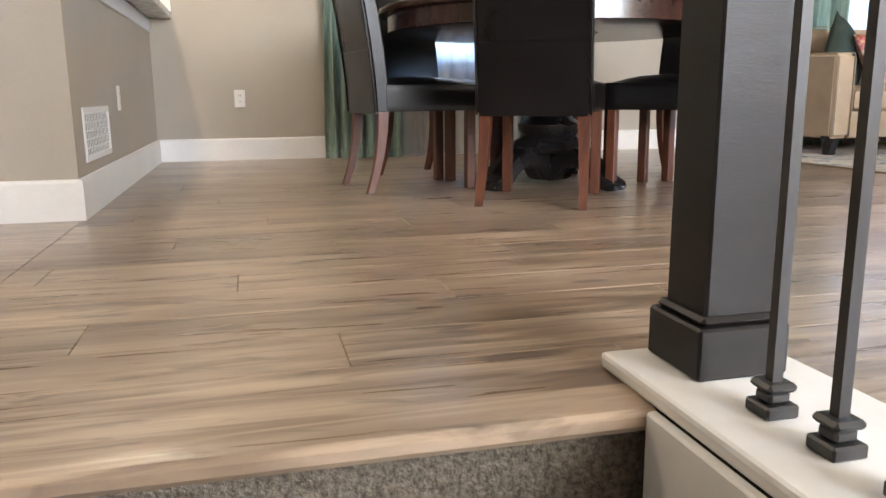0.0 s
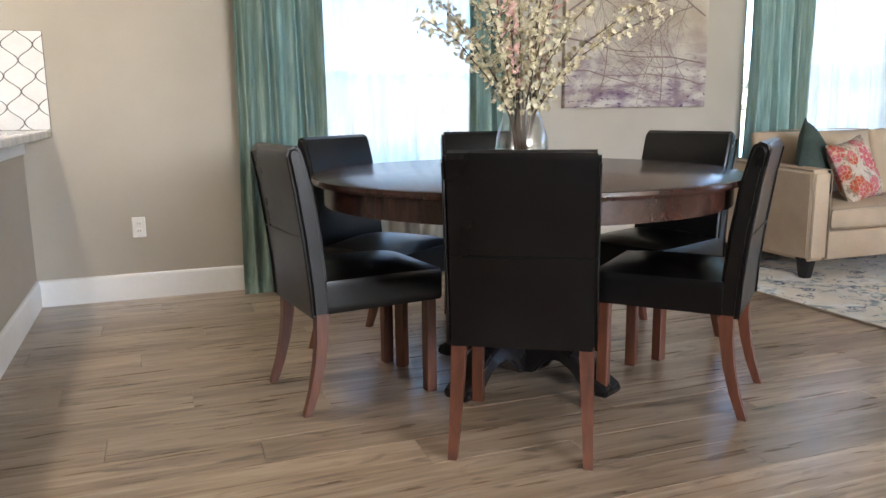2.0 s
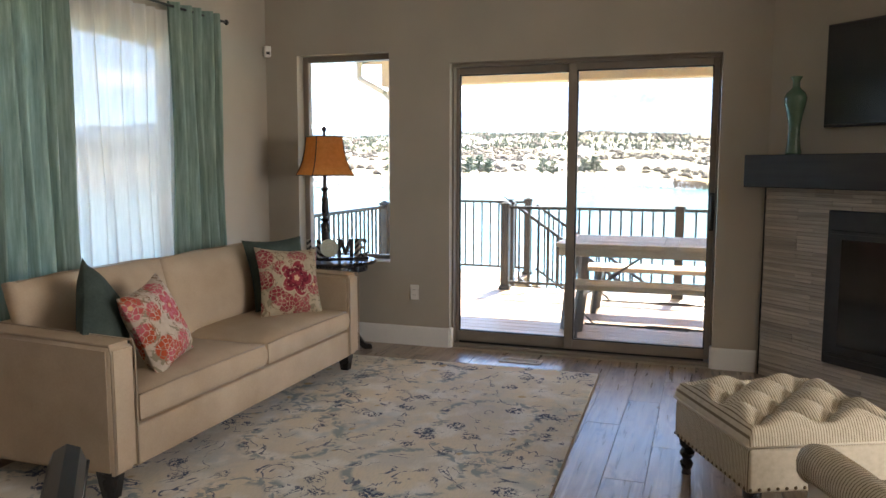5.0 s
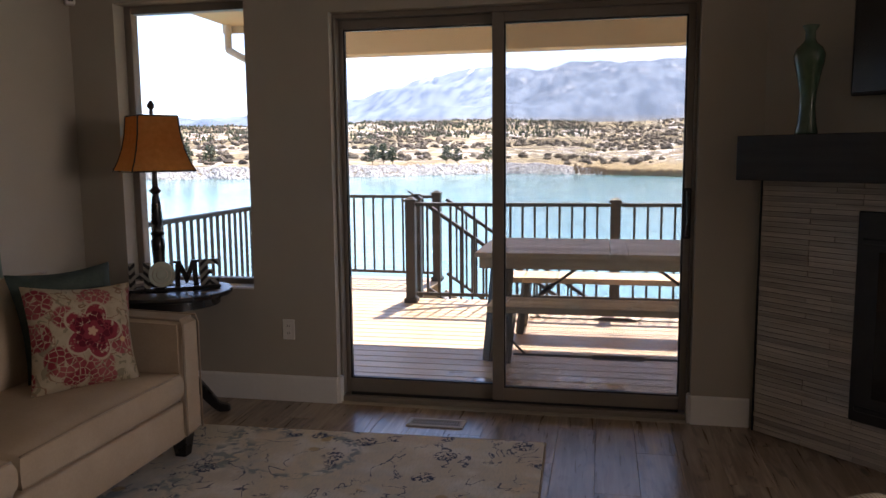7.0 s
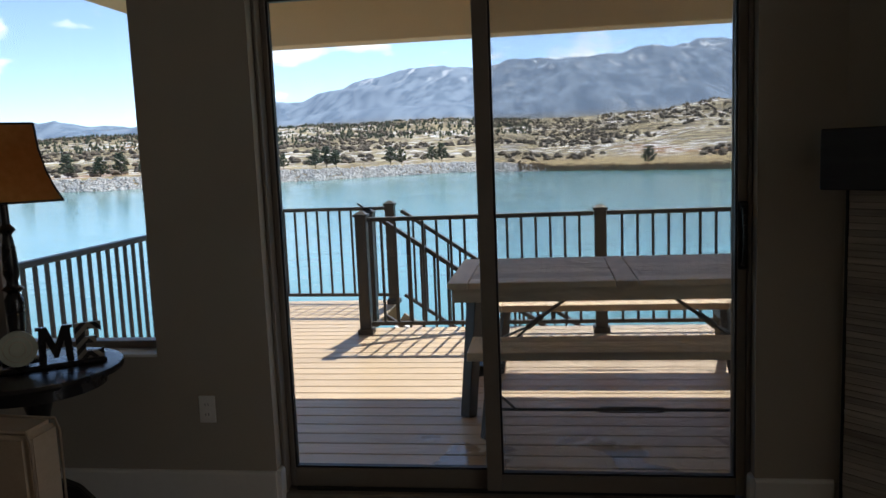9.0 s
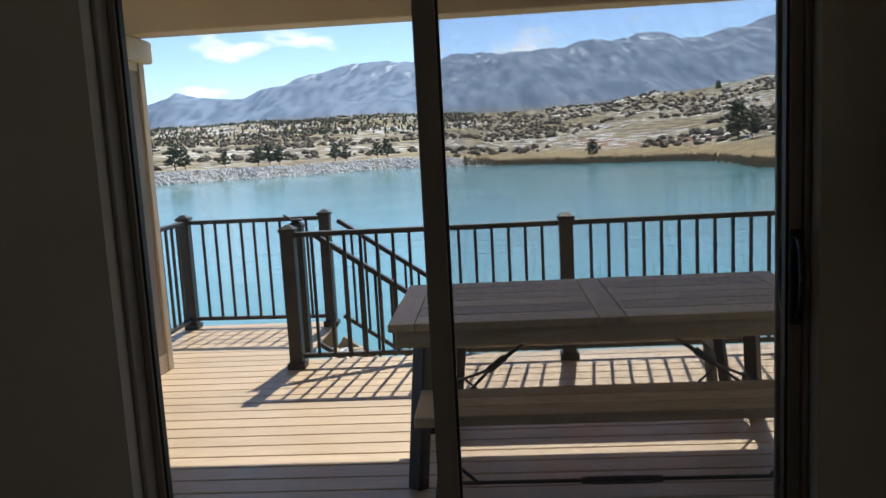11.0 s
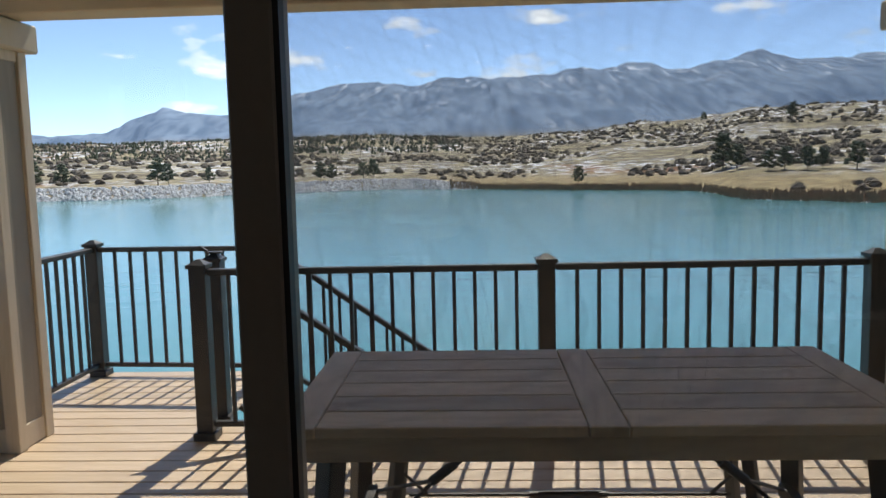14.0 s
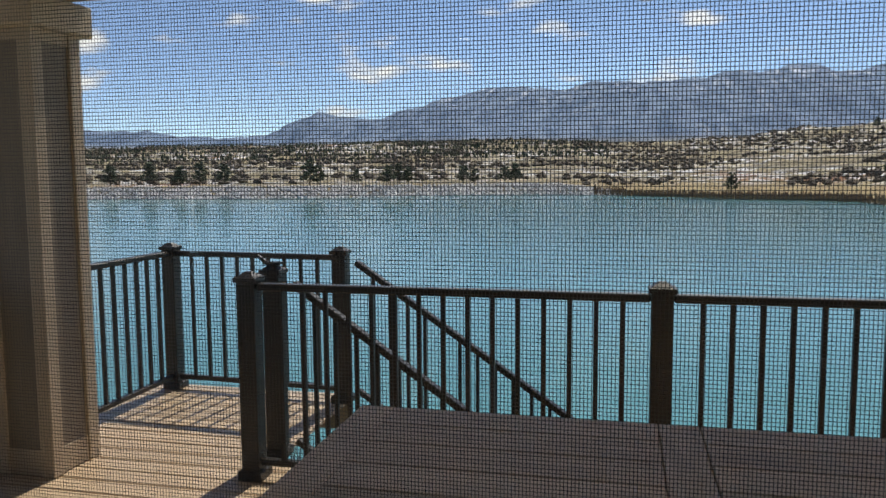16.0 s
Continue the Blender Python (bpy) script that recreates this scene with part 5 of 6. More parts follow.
def dining_chair(at, rz, label):
    """Parsons chair; local +y faces the table."""
    c = thing("dining_chair", at, rz, label, "chair", "chairs round the dining table")
    seat = bmesh.new()
    bmesh.ops.create_cube(seat, size=2.0)
    bmesh.ops.subdivide_edges(seat, edges=seat.edges[:], cuts=7, use_grid_fill=True)
    for v in seat.verts:
        u, s, t = v.co
        top = 0.035 * (1 - u * u) * (1 - s ** 4) if t > 0 else 0
        edge = 0.985 if abs(t) > 0.99 else 1.0
        v.co = (u * 0.225 * edge, s * 0.225 * edge + 0.015, 0.40 + t * 0.055 + top)
    part("seat", seat, M["leather"], c, smooth=50)
    prof = [(-0.195, 0.335), (-0.20, 0.45), (-0.215, 0.60), (-0.24, 0.76), (-0.268, 0.865), (-0.278, 0.888), (-0.298, 0.898), (-0.318, 0.890), (-0.326, 0.868), (-0.305, 0.76), (-0.282, 0.60), (-0.266, 0.45), (-0.26, 0.335)]
    bk = prism(prof, -0.222, 0.222, "x")
    bmesh.ops.bevel(bk, geom=[e for e in bk.edges if abs(e.verts[0].co.x - e.verts[1].co.x) < 1e-5], offset=0.012, segments=3, affect="EDGES")
    back = part("backrest", bk, M["leather"], c, smooth=38)
    part("seam", bar((-0.222, -0.285, 0.60), (0.222, -0.285, 0.60), 0.004, 0.005), M["leather"], back)
    for sx in (-1, 1):
        pp = bmesh.new()
        tube([(sx * 0.2195, y - 0.004, z) for y, z in ((-0.258, 0.34), (-0.264, 0.45), (-0.28, 0.60), (-0.303, 0.76), (-0.322, 0.865))], 0.0045, 5, pp)
        part("piping", pp, M["leather"], back, smooth=True)
    for sx in (-1, 1):
        lg = bmesh.new()
        for i in range(4):
            t0, t1 = i / 4, (i + 1) / 4
            pa = (sx * (0.192 + 0.012 * t0), -0.222 - 0.07 * t0 * t0, 0.345 * (1 - t0))
            pb = (sx * (0.192 + 0.012 * t1), -0.222 - 0.07 * t1 * t1, 0.345 * (1 - t1))
            if i == 0:
                ring = None
            w0, w1 = 0.023 - 0.009 * t0, 0.023 - 0.009 * t1
            A = [lg.verts.new((pa[0] + dx * w0, pa[1] + dy * w0, pa[2])) for dx, dy in ((-1, -1), (1, -1), (1, 1), (-1, 1))] if ring is None else ring
            B = [lg.verts.new((pb[0] + dx * w1, pb[1] + dy * w1, pb[2] + (0.002 if i == 3 else 0))) for dx, dy in ((-1, -1), (1, -1), (1, 1), (-1, 1))]
            for k in range(4):
                lg.faces.new((A[k], A[(k + 1) % 4], B[(k + 1) % 4], B[k]))
            ring = B
        lg.faces.new(ring)
        part("leg", lg, M["cherry"], c)
        part("leg", bar((sx * 0.195, 0.20, 0.345), (sx * 0.195, 0.20, 0.002), 0.042, 0.042, bevel=0.003), M["cherry"], c)
    for o in c.children_recursive:
        o.data.transform(Matrix.Diagonal((1.0, 1.0, 1.05, 1.0)))
    return c


def seat_at(angle, rad):
    return (DCX + rad * math.cos(radians(angle)), DCY + rad * math.sin(radians(angle)), 0)


first = dining_chair((1.79, 3.516, 0), -30.7, "black leather dining chair with tapered cherry legs")
for (x, y), rz in (((1.366, 4.114), -81.4), ((2.45, 3.64), 41.3), (seat_at(127, 0.66)[:2], 127 + 90), (seat_at(76, 0.65)[:2], 76 + 90), (seat_at(14, 0.73)[:2], 22 + 90)):
    copy_thing(first, pose(x, y, 0, 0, 0, rz))

# glass vase with blossom branches
vs = thing("glass_vase", (2.03, 4.07, DTZ + 0.001), 0, "clear cut-glass vase on the dining table", "vase")
outer_p = [(0.052, 0.0), (0.07, 0.006), (0.096, 0.045), (0.104, 0.085), (0.098, 0.13), (0.078, 0.19), (0.066, 0.235), (0.066, 0.27), (0.073, 0.30)]
inner_p = [(r - 0.006, z) for r, z in reversed(outer_p[1:])] + [(0.05, 0.012)]
vb_ = bmesh.new()
nseg = 48
rings = []
for k, (r, z) in enumerate(outer_p + inner_p):
    rings.append([vb_.verts.new(((r + (0.0022 * math.cos(24 * 2 * math.pi * i / nseg + z * 90) if 0 < k < 6 else 0)) * math.cos(2 * math.pi * i / nseg), (r + (0.0022 * math.cos(24 * 2 * math.pi * i / nseg + z * 90) if 0 < k < 6 else 0)) * math.sin(2 * math.pi * i / nseg), z)) for i in range(nseg)])
for A, B in zip(rings, rings[1:]):
    for i in range(nseg):
        vb_.faces.new((A[i], A[(i + 1) % nseg], B[(i + 1) % nseg], B[i]))
vb_.faces.new(rings[0][::-1]), vb_.faces.new(rings[-1])
part("vessel", vb_, M["crystal"], vs, smooth=True)
part("rim", lathe([(0.0675, 0.2995), (0.0735, 0.3005), (0.0745, 0.304), (0.0715, 0.3065), (0.068, 0.304)], 48), M["crystal"], vs, "thick clear glass rim", smooth=True)

rnd = random.Random(7)
arr = thing("blossom_branches", (2.03, 4.07, DTZ + 0.02), 0, "cream and pink blossom branches standing in the vase", "flowers")


def blossom(bm, p, s, r):
    """Five small cupped petals."""
    ax = Vector((r.uniform(-1, 1), r.uniform(-1, 1), r.uniform(-0.6, 1))).normalized()
    a = ax.orthogonal().normalized()
    b = ax.cross(a)
    c = bm.verts.new(p)
    for k in range(5):
        t0, t1, tm = (2 * math.pi * (k + d) / 5 for d in (0.05, 0.95, 0.5))
        q = [bm.verts.new(p + s * (0.75 * (a * math.cos(t) + b * math.sin(t)) + 0.25 * ax)) for t in (t0, t1)]
        q2 = bm.verts.new(p + s * (1.05 * (a * math.cos(tm) + b * math.sin(tm)) + 0.35 * ax))
        bm.faces.new((c, q[0], q2, q[1]))


for i in range(26):
    ang = 2 * math.pi * i / 26 * 5 + rnd.uniform(-0.3, 0.3)
    lean = rnd.uniform(0.26, 0.62) if i % 3 else rnd.uniform(0.04, 0.2)
    length = rnd.uniform(0.80, 1.10) if lean < 0.3 else rnd.uniform(0.62, 0.98)
    pts = []
    for k in range(9):
        t = k / 8
        out = 0.02 + 0.028 * min(1, t * 4) + lean * max(0, t - 0.22) ** 1.3 * 1.15
        up = 0.02 + length * (t - (0.42 * lean * t * t * t))
        pts.append(Vector((out * math.cos(ang + 0.25 * t), out * math.sin(ang + 0.25 * t), up)) + Vector((rnd.uniform(-1, 1), rnd.uniform(-1, 1), 0)) * 0.012 * t)
    br = part("branch", tube(pts, 0.0035, 5, taper=0.35), M["stem"], arr, smooth=True)
    fl, twigs = bmesh.new(), bmesh.new()
    for k in range(84):
        t = 0.30 + 0.70 * min(1.0, (k // 7 + rnd.uniform(-0.25, 0.45)) / 11.5)
        f = t * 8
        j = min(7, int(f))
        p = pts[j].lerp(pts[j + 1], f - j)
        off = Vector((rnd.uniform(-1, 1), rnd.uniform(-1, 1), rnd.uniform(-0.7, 0.8))).normalized() * rnd.uniform(0.008, 0.042)
        blossom(fl, p + off, rnd.uniform(0.009, 0.0155), rnd)
        if k % 4 == 0:
            tube([p, p + off * 0.5, p + off], 0.0012, 3, twigs)
    tagged(part("blossoms", fl, M["pink"] if i % 9 == 1 else M["cream"], br), "", "", "", "stuff")
    tagged(part("twigs", twigs, M["stem"], br), "", "", "", "stuff")

# ---- curtains ----


def drape(x0, x1, z0, z1, y, folds, depth, r, puddle=0.0, flare=0.0):
    """A hanging cloth with folds that loosen towards the hem."""
    nx, nz_ = folds * 10, 26
    bm = bmesh.new()
    ph = [r.uniform(-0.6, 0.6) for _ in range(folds + 2)]
    grid = []
    for j in range(nz_ + 1):
        t = j / nz_
        row = []
        for i in range(nx + 1):
            u = i / nx
            f = u * folds
            k = int(f)
            w = ph[k] * (1 - (f - k)) + ph[k + 1] * (f - k)
            a = 2 * math.pi * f + w * (0.4 + 0.8 * (1 - t))
            x = x0 + (x1 - x0) * u + flare * (u - 0.5) * (1 - t) + 0.012 * math.sin(a * 0.5 + t * 3)
            yy = y + depth * math.sin(a) * (0.75 + 0.35 * (1 - t)) + 0.012 * math.sin(7 * t + u * 5)
            z = z0 + (z1 - z0) * t
            if puddle and t < 0.06:
                yy -= puddle * (1 - t / 0.06) * (0.6 + 0.4 * math.sin(a))
                x += 0.05 * puddle * math.sin(a * 1.7) * (1 - t / 0.06)
                z = max(0.006, z)
            row.append(bm.verts.new((x, yy, z)))
        grid.append(row)
    for A, B in zip(grid, grid[1:]):
        for i in range(nx):
            bm.faces.new((A[i], A[i + 1], B[i + 1], B[i]))
    return bm


rnd = random.Random(11)
for (a0, a1, b0, b1, s0, s1, rx0, rx1, lab) in ((1.12, 1.60, 2.53, 2.84, 1.50, 2.62, 0.98, 2.98, "dining"), (4.68, 5.20, 6.08, 6.58, 5.08, 6.20, 4.55, 6.70, "living room")):
    for x0, x1, fl in ((a0, a1, 6), (b0, b1, 5)):
        cp = thing("curtain", (0, 0, 0), 0, "seafoam green linen curtain panel at the %s window" % lab, "curtain", "green curtain panels")
        part("cloth", drape(x0, x1, 0.008, 2.43, 5.848, fl, 0.042, rnd, 0.09, 0.05), M["curtain"], cp, smooth=True)
    sh_ = thing("sheer_curtain", (0, 0, 0), 0, "white sheer curtain hanging at the %s window" % lab, "curtain", "sheer curtains")
    part("cloth", drape(s0, s1, 0.012, 2.37, 5.912, 11, 0.024, rnd), M["sheer"], sh_, smooth=True)
    cr = thing("curtain_rod", (0, 0, 0), 0, "thin dark curtain rod over the %s window" % lab, "curtain rod", "curtain rods")
    part("rod", rod((rx0, 5.86, 2.40), (rx1, 5.86, 2.40), 0.009, n=10), M["black_metal"], cr, smooth=40)
    for x in (rx0, rx1):
        part("finial", lathe([(0.006, -0.02), (0.016, -0.008), (0.018, 0.004), (0.008, 0.018)], 12, at=(x, 5.86, 2.40)), M["black_metal"], cr, smooth=True)
        part("bracket", bar((x + (0.06 if x == rx0 else -0.06), 5.865, 2.40), (x + (0.06 if x == rx0 else -0.06), 5.969, 2.40), 0.012, 0.02), M["black_metal"], cr)

# ---- canvas on the north wall ----
pic = thing("canvas_painting", (3.235, 5.926, 1.05), 0, "square canvas of bare branches over lilac undergrowth", "painting")
part("canvas", box(0, 1.13, 0.0, 0.042, 0, 1.16, 0.004), M["canvas"], pic)
M["ink"] = mat("umber_paint", (0.15, 0.10, 0.09), (0.24, 0.17, 0.15), 30, 0.8, 0.2)
twig_v, twig_f = [], []
rnd = random.Random(5)


def painted_branch(x, z, ang, w, length, depth):
    """Flat brush strokes that fork."""
    px, pz = x, z
    for _ in range(5):
        ang += rnd.uniform(-0.28, 0.28)
        qx, qz = px + math.cos(ang) * length / 5, pz + math.sin(ang) * length / 5
        if not (0.01 < qx < 1.12 and 0.01 < qz < 1.15):
            return
        nx, nz_ = -math.sin(ang) * w / 2, math.cos(ang) * w / 2
        k = len(twig_v)
        twig_v.extend([(px - nx, 0, pz - nz_), (px + nx, 0, pz + nz_), (qx + nx * 0.85, 0, qz + nz_ * 0.85), (qx - nx * 0.85, 0, qz - nz_ * 0.85)])
        twig_f.append((k, k + 1, k + 2, k + 3))
        w *= 0.88
        px, pz = qx, qz
        if depth and rnd.random() < 0.75:
            painted_branch(px, pz, ang + rnd.choice((-1, 1)) * rnd.uniform(0.4, 0.9), w * 0.65, length * 0.62, depth - 1)


for x, z, a, w, ln in ((0.02, 0.80, 0.25, 0.016, 0.7), (0.02, 0.98, -0.25, 0.012, 0.6), (1.10, 0.62, 2.7, 0.013, 0.6), (1.1, 0.85, 3.3, 0.011, 0.6), (0.02, 0.45, 0.1, 0.011, 0.6), (1.1, 0.30, 2.9, 0.012, 0.7), (0.2, 0.02, 0.9, 0.01, 0.5), (0.75, 0.03, 1.5, 0.009, 0.45), (0.02, 0.25, -0.1, 0.009, 0.8), (1.1, 0.15, 3.1, 0.009, 0.8), (0.02, 0.62, 0.5, 0.012, 0.6)):
    painted_branch(x, z, a, w, ln, 3)
tm = bpy.data.meshes.new("painted_twig")
tm.from_pydata(twig_v, [], twig_f)
tm.materials.append(M["ink"])
o = new("painted_twig", tm)
o.parent, o.location = pic, (0, -0.0015, 0)
tagged(o, "", "", "", "stuff")

# ---- rug, sofa and pillows ----
rug = thing("area_rug", (3.888, 3.138, 0), 1.6, "ivory and faded blue patterned area rug", "rug")
part("rug_field", box(0, 3.08, 0, 2.45, 0.0012, 0.013, 0.004), M["rug"], rug)
bd = bmesh.new()
for a in ((-0.006, 3.086, -0.008, 0.0), (-0.006, 3.086, 2.45, 2.458), (-0.008, 0.0, 0, 2.45), (3.08, 3.088, 0, 2.45)):
    box(*a, 0.001, 0.0115, 0.002, bm=bd)
part("binding", bd, M["piping"], rug, "tan bound edge")

sofa = thing("sofa", (5.43, 5.255, 0), -0.6, "beige microfibre two-seat sofa with track arms", "sofa")
SL2, SD = 1.145, 0.45    # half length, half depth
AW = 0.15
for s in (-1, 1):
    ab = bmesh.new()
    prism([(-SD - 0.005, 0.125), (SD, 0.125), (SD, 0.70), (-SD - 0.005, 0.672)], min(s * SL2, s * (SL2 - AW)), max(s * SL2, s * (SL2 - AW)), "x", ab)
    bmesh.ops.bevel(ab, geom=ab.edges[:], offset=0.022, segments=3, affect="EDGES")
    arm = part("arm", ab, M["sofa"], sofa, smooth=45)
    pp = bmesh.new()
    for xx in (s * (SL2 - 0.008), s * (SL2 - AW + 0.008)):
        tube([(xx, -SD - 0.006, 0.14), (xx, -SD - 0.006, 0.635), (xx, -SD + 0.005, 0.671), (xx, SD - 0.02, 0.698)], 0.005, 6, pp)
    part("piping", pp, M["piping"], arm, smooth=True)
part("base", soft(-SL2 + AW - 0.01, SL2 - AW + 0.01, -SD + 0.005, SD, 0.125, 0.30, 0.012), M["sofa"], sofa, smooth=45)
part("back_frame", soft(-SL2 + 0.02, SL2 - 0.02, SD - 0.20, SD + 0.005, 0.14, 0.665, 0.035), M["sofa"], sofa, smooth=45)
hw = (SL2 - AW) / 2
for s in (-1, 1):
    sc = part("seat_cushion", cushion(2 * hw - 0.01, 0.69, 0.195, 0.36), M["sofa"], sofa, smooth=60, m=pose(s * hw, -0.115, 0.375))
    pp = bmesh.new()
    tube([(-hw + 0.02, -0.335, 0.055), (-hw * 0.4, -0.338, 0.062), (hw * 0.4, -0.338, 0.062), (hw - 0.02, -0.335, 0.055)], 0.005, 6, pp)
    tube([(-hw + 0.02, -0.332, -0.055), (hw - 0.02, -0.332, -0.055)], 0.005, 6, pp)
    part("piping", pp, M["piping"], sc, smooth=True)
    bc = part("back_cushion", cushion(2 * hw - 0.004, 0.49, 0.235, 0.65), M["sofa"], sofa, smooth=60, m=pose(s * hw, 0.185, 0.635, 74, 0, 0))
    pp = bmesh.new()
    tube([(-hw + 0.02, 0.235, 0.055), (-hw * 0.5, 0.243, 0.07), (hw * 0.5, 0.243, 0.07), (hw - 0.02, 0.235, 0.055)], 0.005, 6, pp)
    part("piping", pp, M["piping"], bc, smooth=True)
for sx in (-1, 1):
    for sy in (-1, 1):
        lg = bmesh.new()
        bmesh.ops.create_cone(lg, cap_ends=True, segments=4, radius1=0.036, radius2=0.058, depth=0.125, matrix=Matrix.Translation((sx * (SL2 - 0.06), sy * (SD - 0.07), 0.0645 + (0.012 if sy < 0 else 0.012))) @ Matrix.Rotation(radians(45), 4, "Z"))
        part("leg", lg, M["ebony"], sofa)


def pillow(name, at, rot, size, material, label, thick=0.15):
    p = thing(name, (0, 0, 0), 0, label, "pillow", "pillows on the sofa")
    p.matrix_world = pose(*at, *rot)
    b = part("cover", cushion(size, size, thick, 0, 11, 1.0), material, p, smooth=True)
    return p


pillow("throw_pillow", (4.645, 5.17, 0.68), (72, 40, 14), 0.43, M["green"], "dark green velvet throw pillow against the sofa arm")
pillow("throw_pillow", (4.825, 5.02, 0.64), (68, -8, 16), 0.42, M["coral"], "cream and coral floral throw pillow")
pillow("throw_pillow", (6.265, 5.22, 0.69), (74, 0, -22), 0.47, M["green"], "dark green quilted throw pillow in the sofa corner")
pillow("throw_pillow", (6.125, 5.06, 0.655), (72, 5, -30), 0.45, M["floral"], "cream linen pillow with red flowers")

# ---- round side table, lamp and letters ----
stb = thing("side_table", (7.07, 5.225, 0), 0, "round black pedestal side table in the corner", "table")
part("tabletop", lathe([(0.29, 0.658), (0.315, 0.663), (0.32, 0.675), (0.315, 0.687), (0.30, 0.69)], 48), M["ebony"], stb, smooth=35)
part("apron", lathe([(0.22, 0.605), (0.255, 0.61), (0.255, 0.657), (0.22, 0.657)], 48), M["ebony"], stb, smooth=35)
part("column", lathe([(0.03, 0.16), (0.045, 0.20), (0.055, 0.27), (0.035, 0.34), (0.028, 0.42), (0.04, 0.50), (0.06, 0.57), (0.09, 0.606)], 20), M["ebony"], stb, smooth=True)
leg_o = [(0.02, 0.22), (0.06, 0.235), (0.12, 0.20), (0.18, 0.12), (0.23, 0.05), (0.28, 0.035), (0.285, 0.002), (0.22, 0.002), (0.16, 0.06), (0.10, 0.13), (0.02, 0.15)]
for a in (-70, 50, 170):
    part("leg", prism(leg_o, -0.022, 0.022, "y", bevel=0.005), M["ebony"], stb, m=Matrix.Rotation(radians(a), 4, "Z"))
lamp = thing("table_lamp", (7.135, 5.325, 0.691), 50, "tall black turned lamp with amber bell shade", "lamp")
part("stem", lathe([(0.075, 0.0), (0.078, 0.012), (0.06, 0.022), (0.034, 0.04), (0.028, 0.07), (0.038, 0.09), (0.028, 0.11), (0.034, 0.20), (0.036, 0.25), (0.022, 0.275), (0.04, 0.29), (0.022, 0.305), (0.02, 0.32), (0.030, 0.35), (0.024, 0.45), (0.016, 0.50), (0.032, 0.52), (0.015, 0.54), (0.012, 0.71)], 20), M["ebony"], lamp, smooth=35)
sh_prof = [(0.192, 0.625), (0.166, 0.680), (0.145, 0.743), (0.129, 0.82), (0.120, 0.915)]
sb = bmesh.new()
rg = []
for r, z in sh_prof:
    c4 = [(-1, -1), (1, -1), (1, 1), (-1, 1)]
    rg.append([sb.verts.new((x * r * 0.86, y * r * 0.86, z)) for x, y in c4])
for A, B in zip(rg, rg[1:]):
    for i in range(4):
        sb.faces.new((A[i], A[(i + 1) % 4], B[(i + 1) % 4], B[i]))
shade = part("shade", sb, M["shade"], lamp, "amber fabric shade with dark edging")
ed = bmesh.new()
for sx, sy in ((-1, -1), (1, -1), (1, 1), (-1, 1)):
    tube([(sx * r * 0.862, sy * r * 0.862, z) for r, z in sh_prof], 0.0045, 5, ed)
for r, z in (sh_prof[0], sh_prof[-1]):
    q = r * 0.862
    for a, b in (((-q, -q), (q, -q)), ((q, -q), (q, q)), ((q, q), (-q, q)), ((-q, q), (-q, -q))):
        rod((*a, z), (*b, z), 0.0045, n=5, bm=ed)
part("edging", ed, M["ebony"], shade)
part("finial", lathe([(0.006, 0.91), (0.012, 0.935), (0.008, 0.948), (0.018, 0.96), (0.020, 0.975), (0.010, 0.99), (0.004, 0.998)], 14), M["ebony"], lamp, smooth=True)
part("harp", rod((0, 0, 0.70), (0, 0, 0.92), 0.004), M["brass"], lamp)


def chevron(n, l):
    at, nz, vor, step, over, mul = node_tools(n, l)
    sep = n.new("ShaderNodeSeparateXYZ")
    l.new(at(), sep.inputs[0])
    tri = mul(sep.outputs[0], 0.045, "PINGPONG")
    sm = mul(mul(sep.outputs[1], tri, "ADD"), 0.022, "PINGPONG")
    return over(step(sm, 0.0105, 0.0115), (0.26, 0.235, 0.20), (0.02, 0.018, 0.017))


M["chevron"] = ramp_mat("chevron_letters", 0.6, chevron)
sign = thing("letter_sign", (7.045, 5.185, 0.691), -56, "word sign of block letters on a black strip", "sign")
part("strip", box(-0.235, 0.235, -0.03, 0.03, 0.0, 0.016, 0.003), M["ebony"], sign)
GLYPH = {
    "H": [(-0.052, 0), (-0.052, 0.138), (-0.020, 0.138), (-0.020, 0.082), (0.020, 0.082), (0.020, 0.138), (0.052, 0.138), (0.052, 0), (0.020, 0), (0.020, 0.054), (-0.020, 0.054), (-0.020, 0)],
    "M": [(-0.060, 0), (-0.054, 0.126), (-0.064, 0.126), (-0.064, 0.138), (-0.026, 0.138), (0, 0.068), (0.026, 0.138), (0.064, 0.138), (0.064, 0.126), (0.054, 0.126), (0.060, 0), (0.034, 0), (0.031, 0.082), (0.006, 0.016), (-0.006, 0.016), (-0.031, 0.082), (-0.034, 0)],
    "E": [(-0.046, 0), (-0.046, 0.138), (0.046, 0.138), (0.046, 0.100), (0.034, 0.112), (-0.012, 0.112), (-0.012, 0.082), (0.026, 0.082), (0.026, 0.058), (-0.012, 0.058), (-0.012, 0.026), (0.036, 0.026), (0.050, 0.038), (0.050, 0)],
}
for ch, x, mt in (("H", -0.172, "chevron"), ("M", 0.062, "ebony"), ("E", 0.178, "chevron")):
    part("letter", prism(GLYPH[ch], -0.010, 0.010, "z"), M[mt], sign, m=pose(x, 0, 0.0165, 90, 0, 0))
disc = bmesh.new()
bmesh.ops.create_cone(disc, cap_ends=True, segments=32, radius1=0.066, radius2=0.066, depth=0.02, matrix=Matrix.Translation((-0.062, -0.03, 0.091)) @ Matrix.Rotation(radians(90), 4, "X"))
M["sage"] = mat("sage_disc", (0.40, 0.41, 0.31), (0.50, 0.50, 0.40), 14, 0.6, 0.2)
dk = part("letter", disc, M["sage"], sign, "round sage disc standing for a letter", smooth=40)
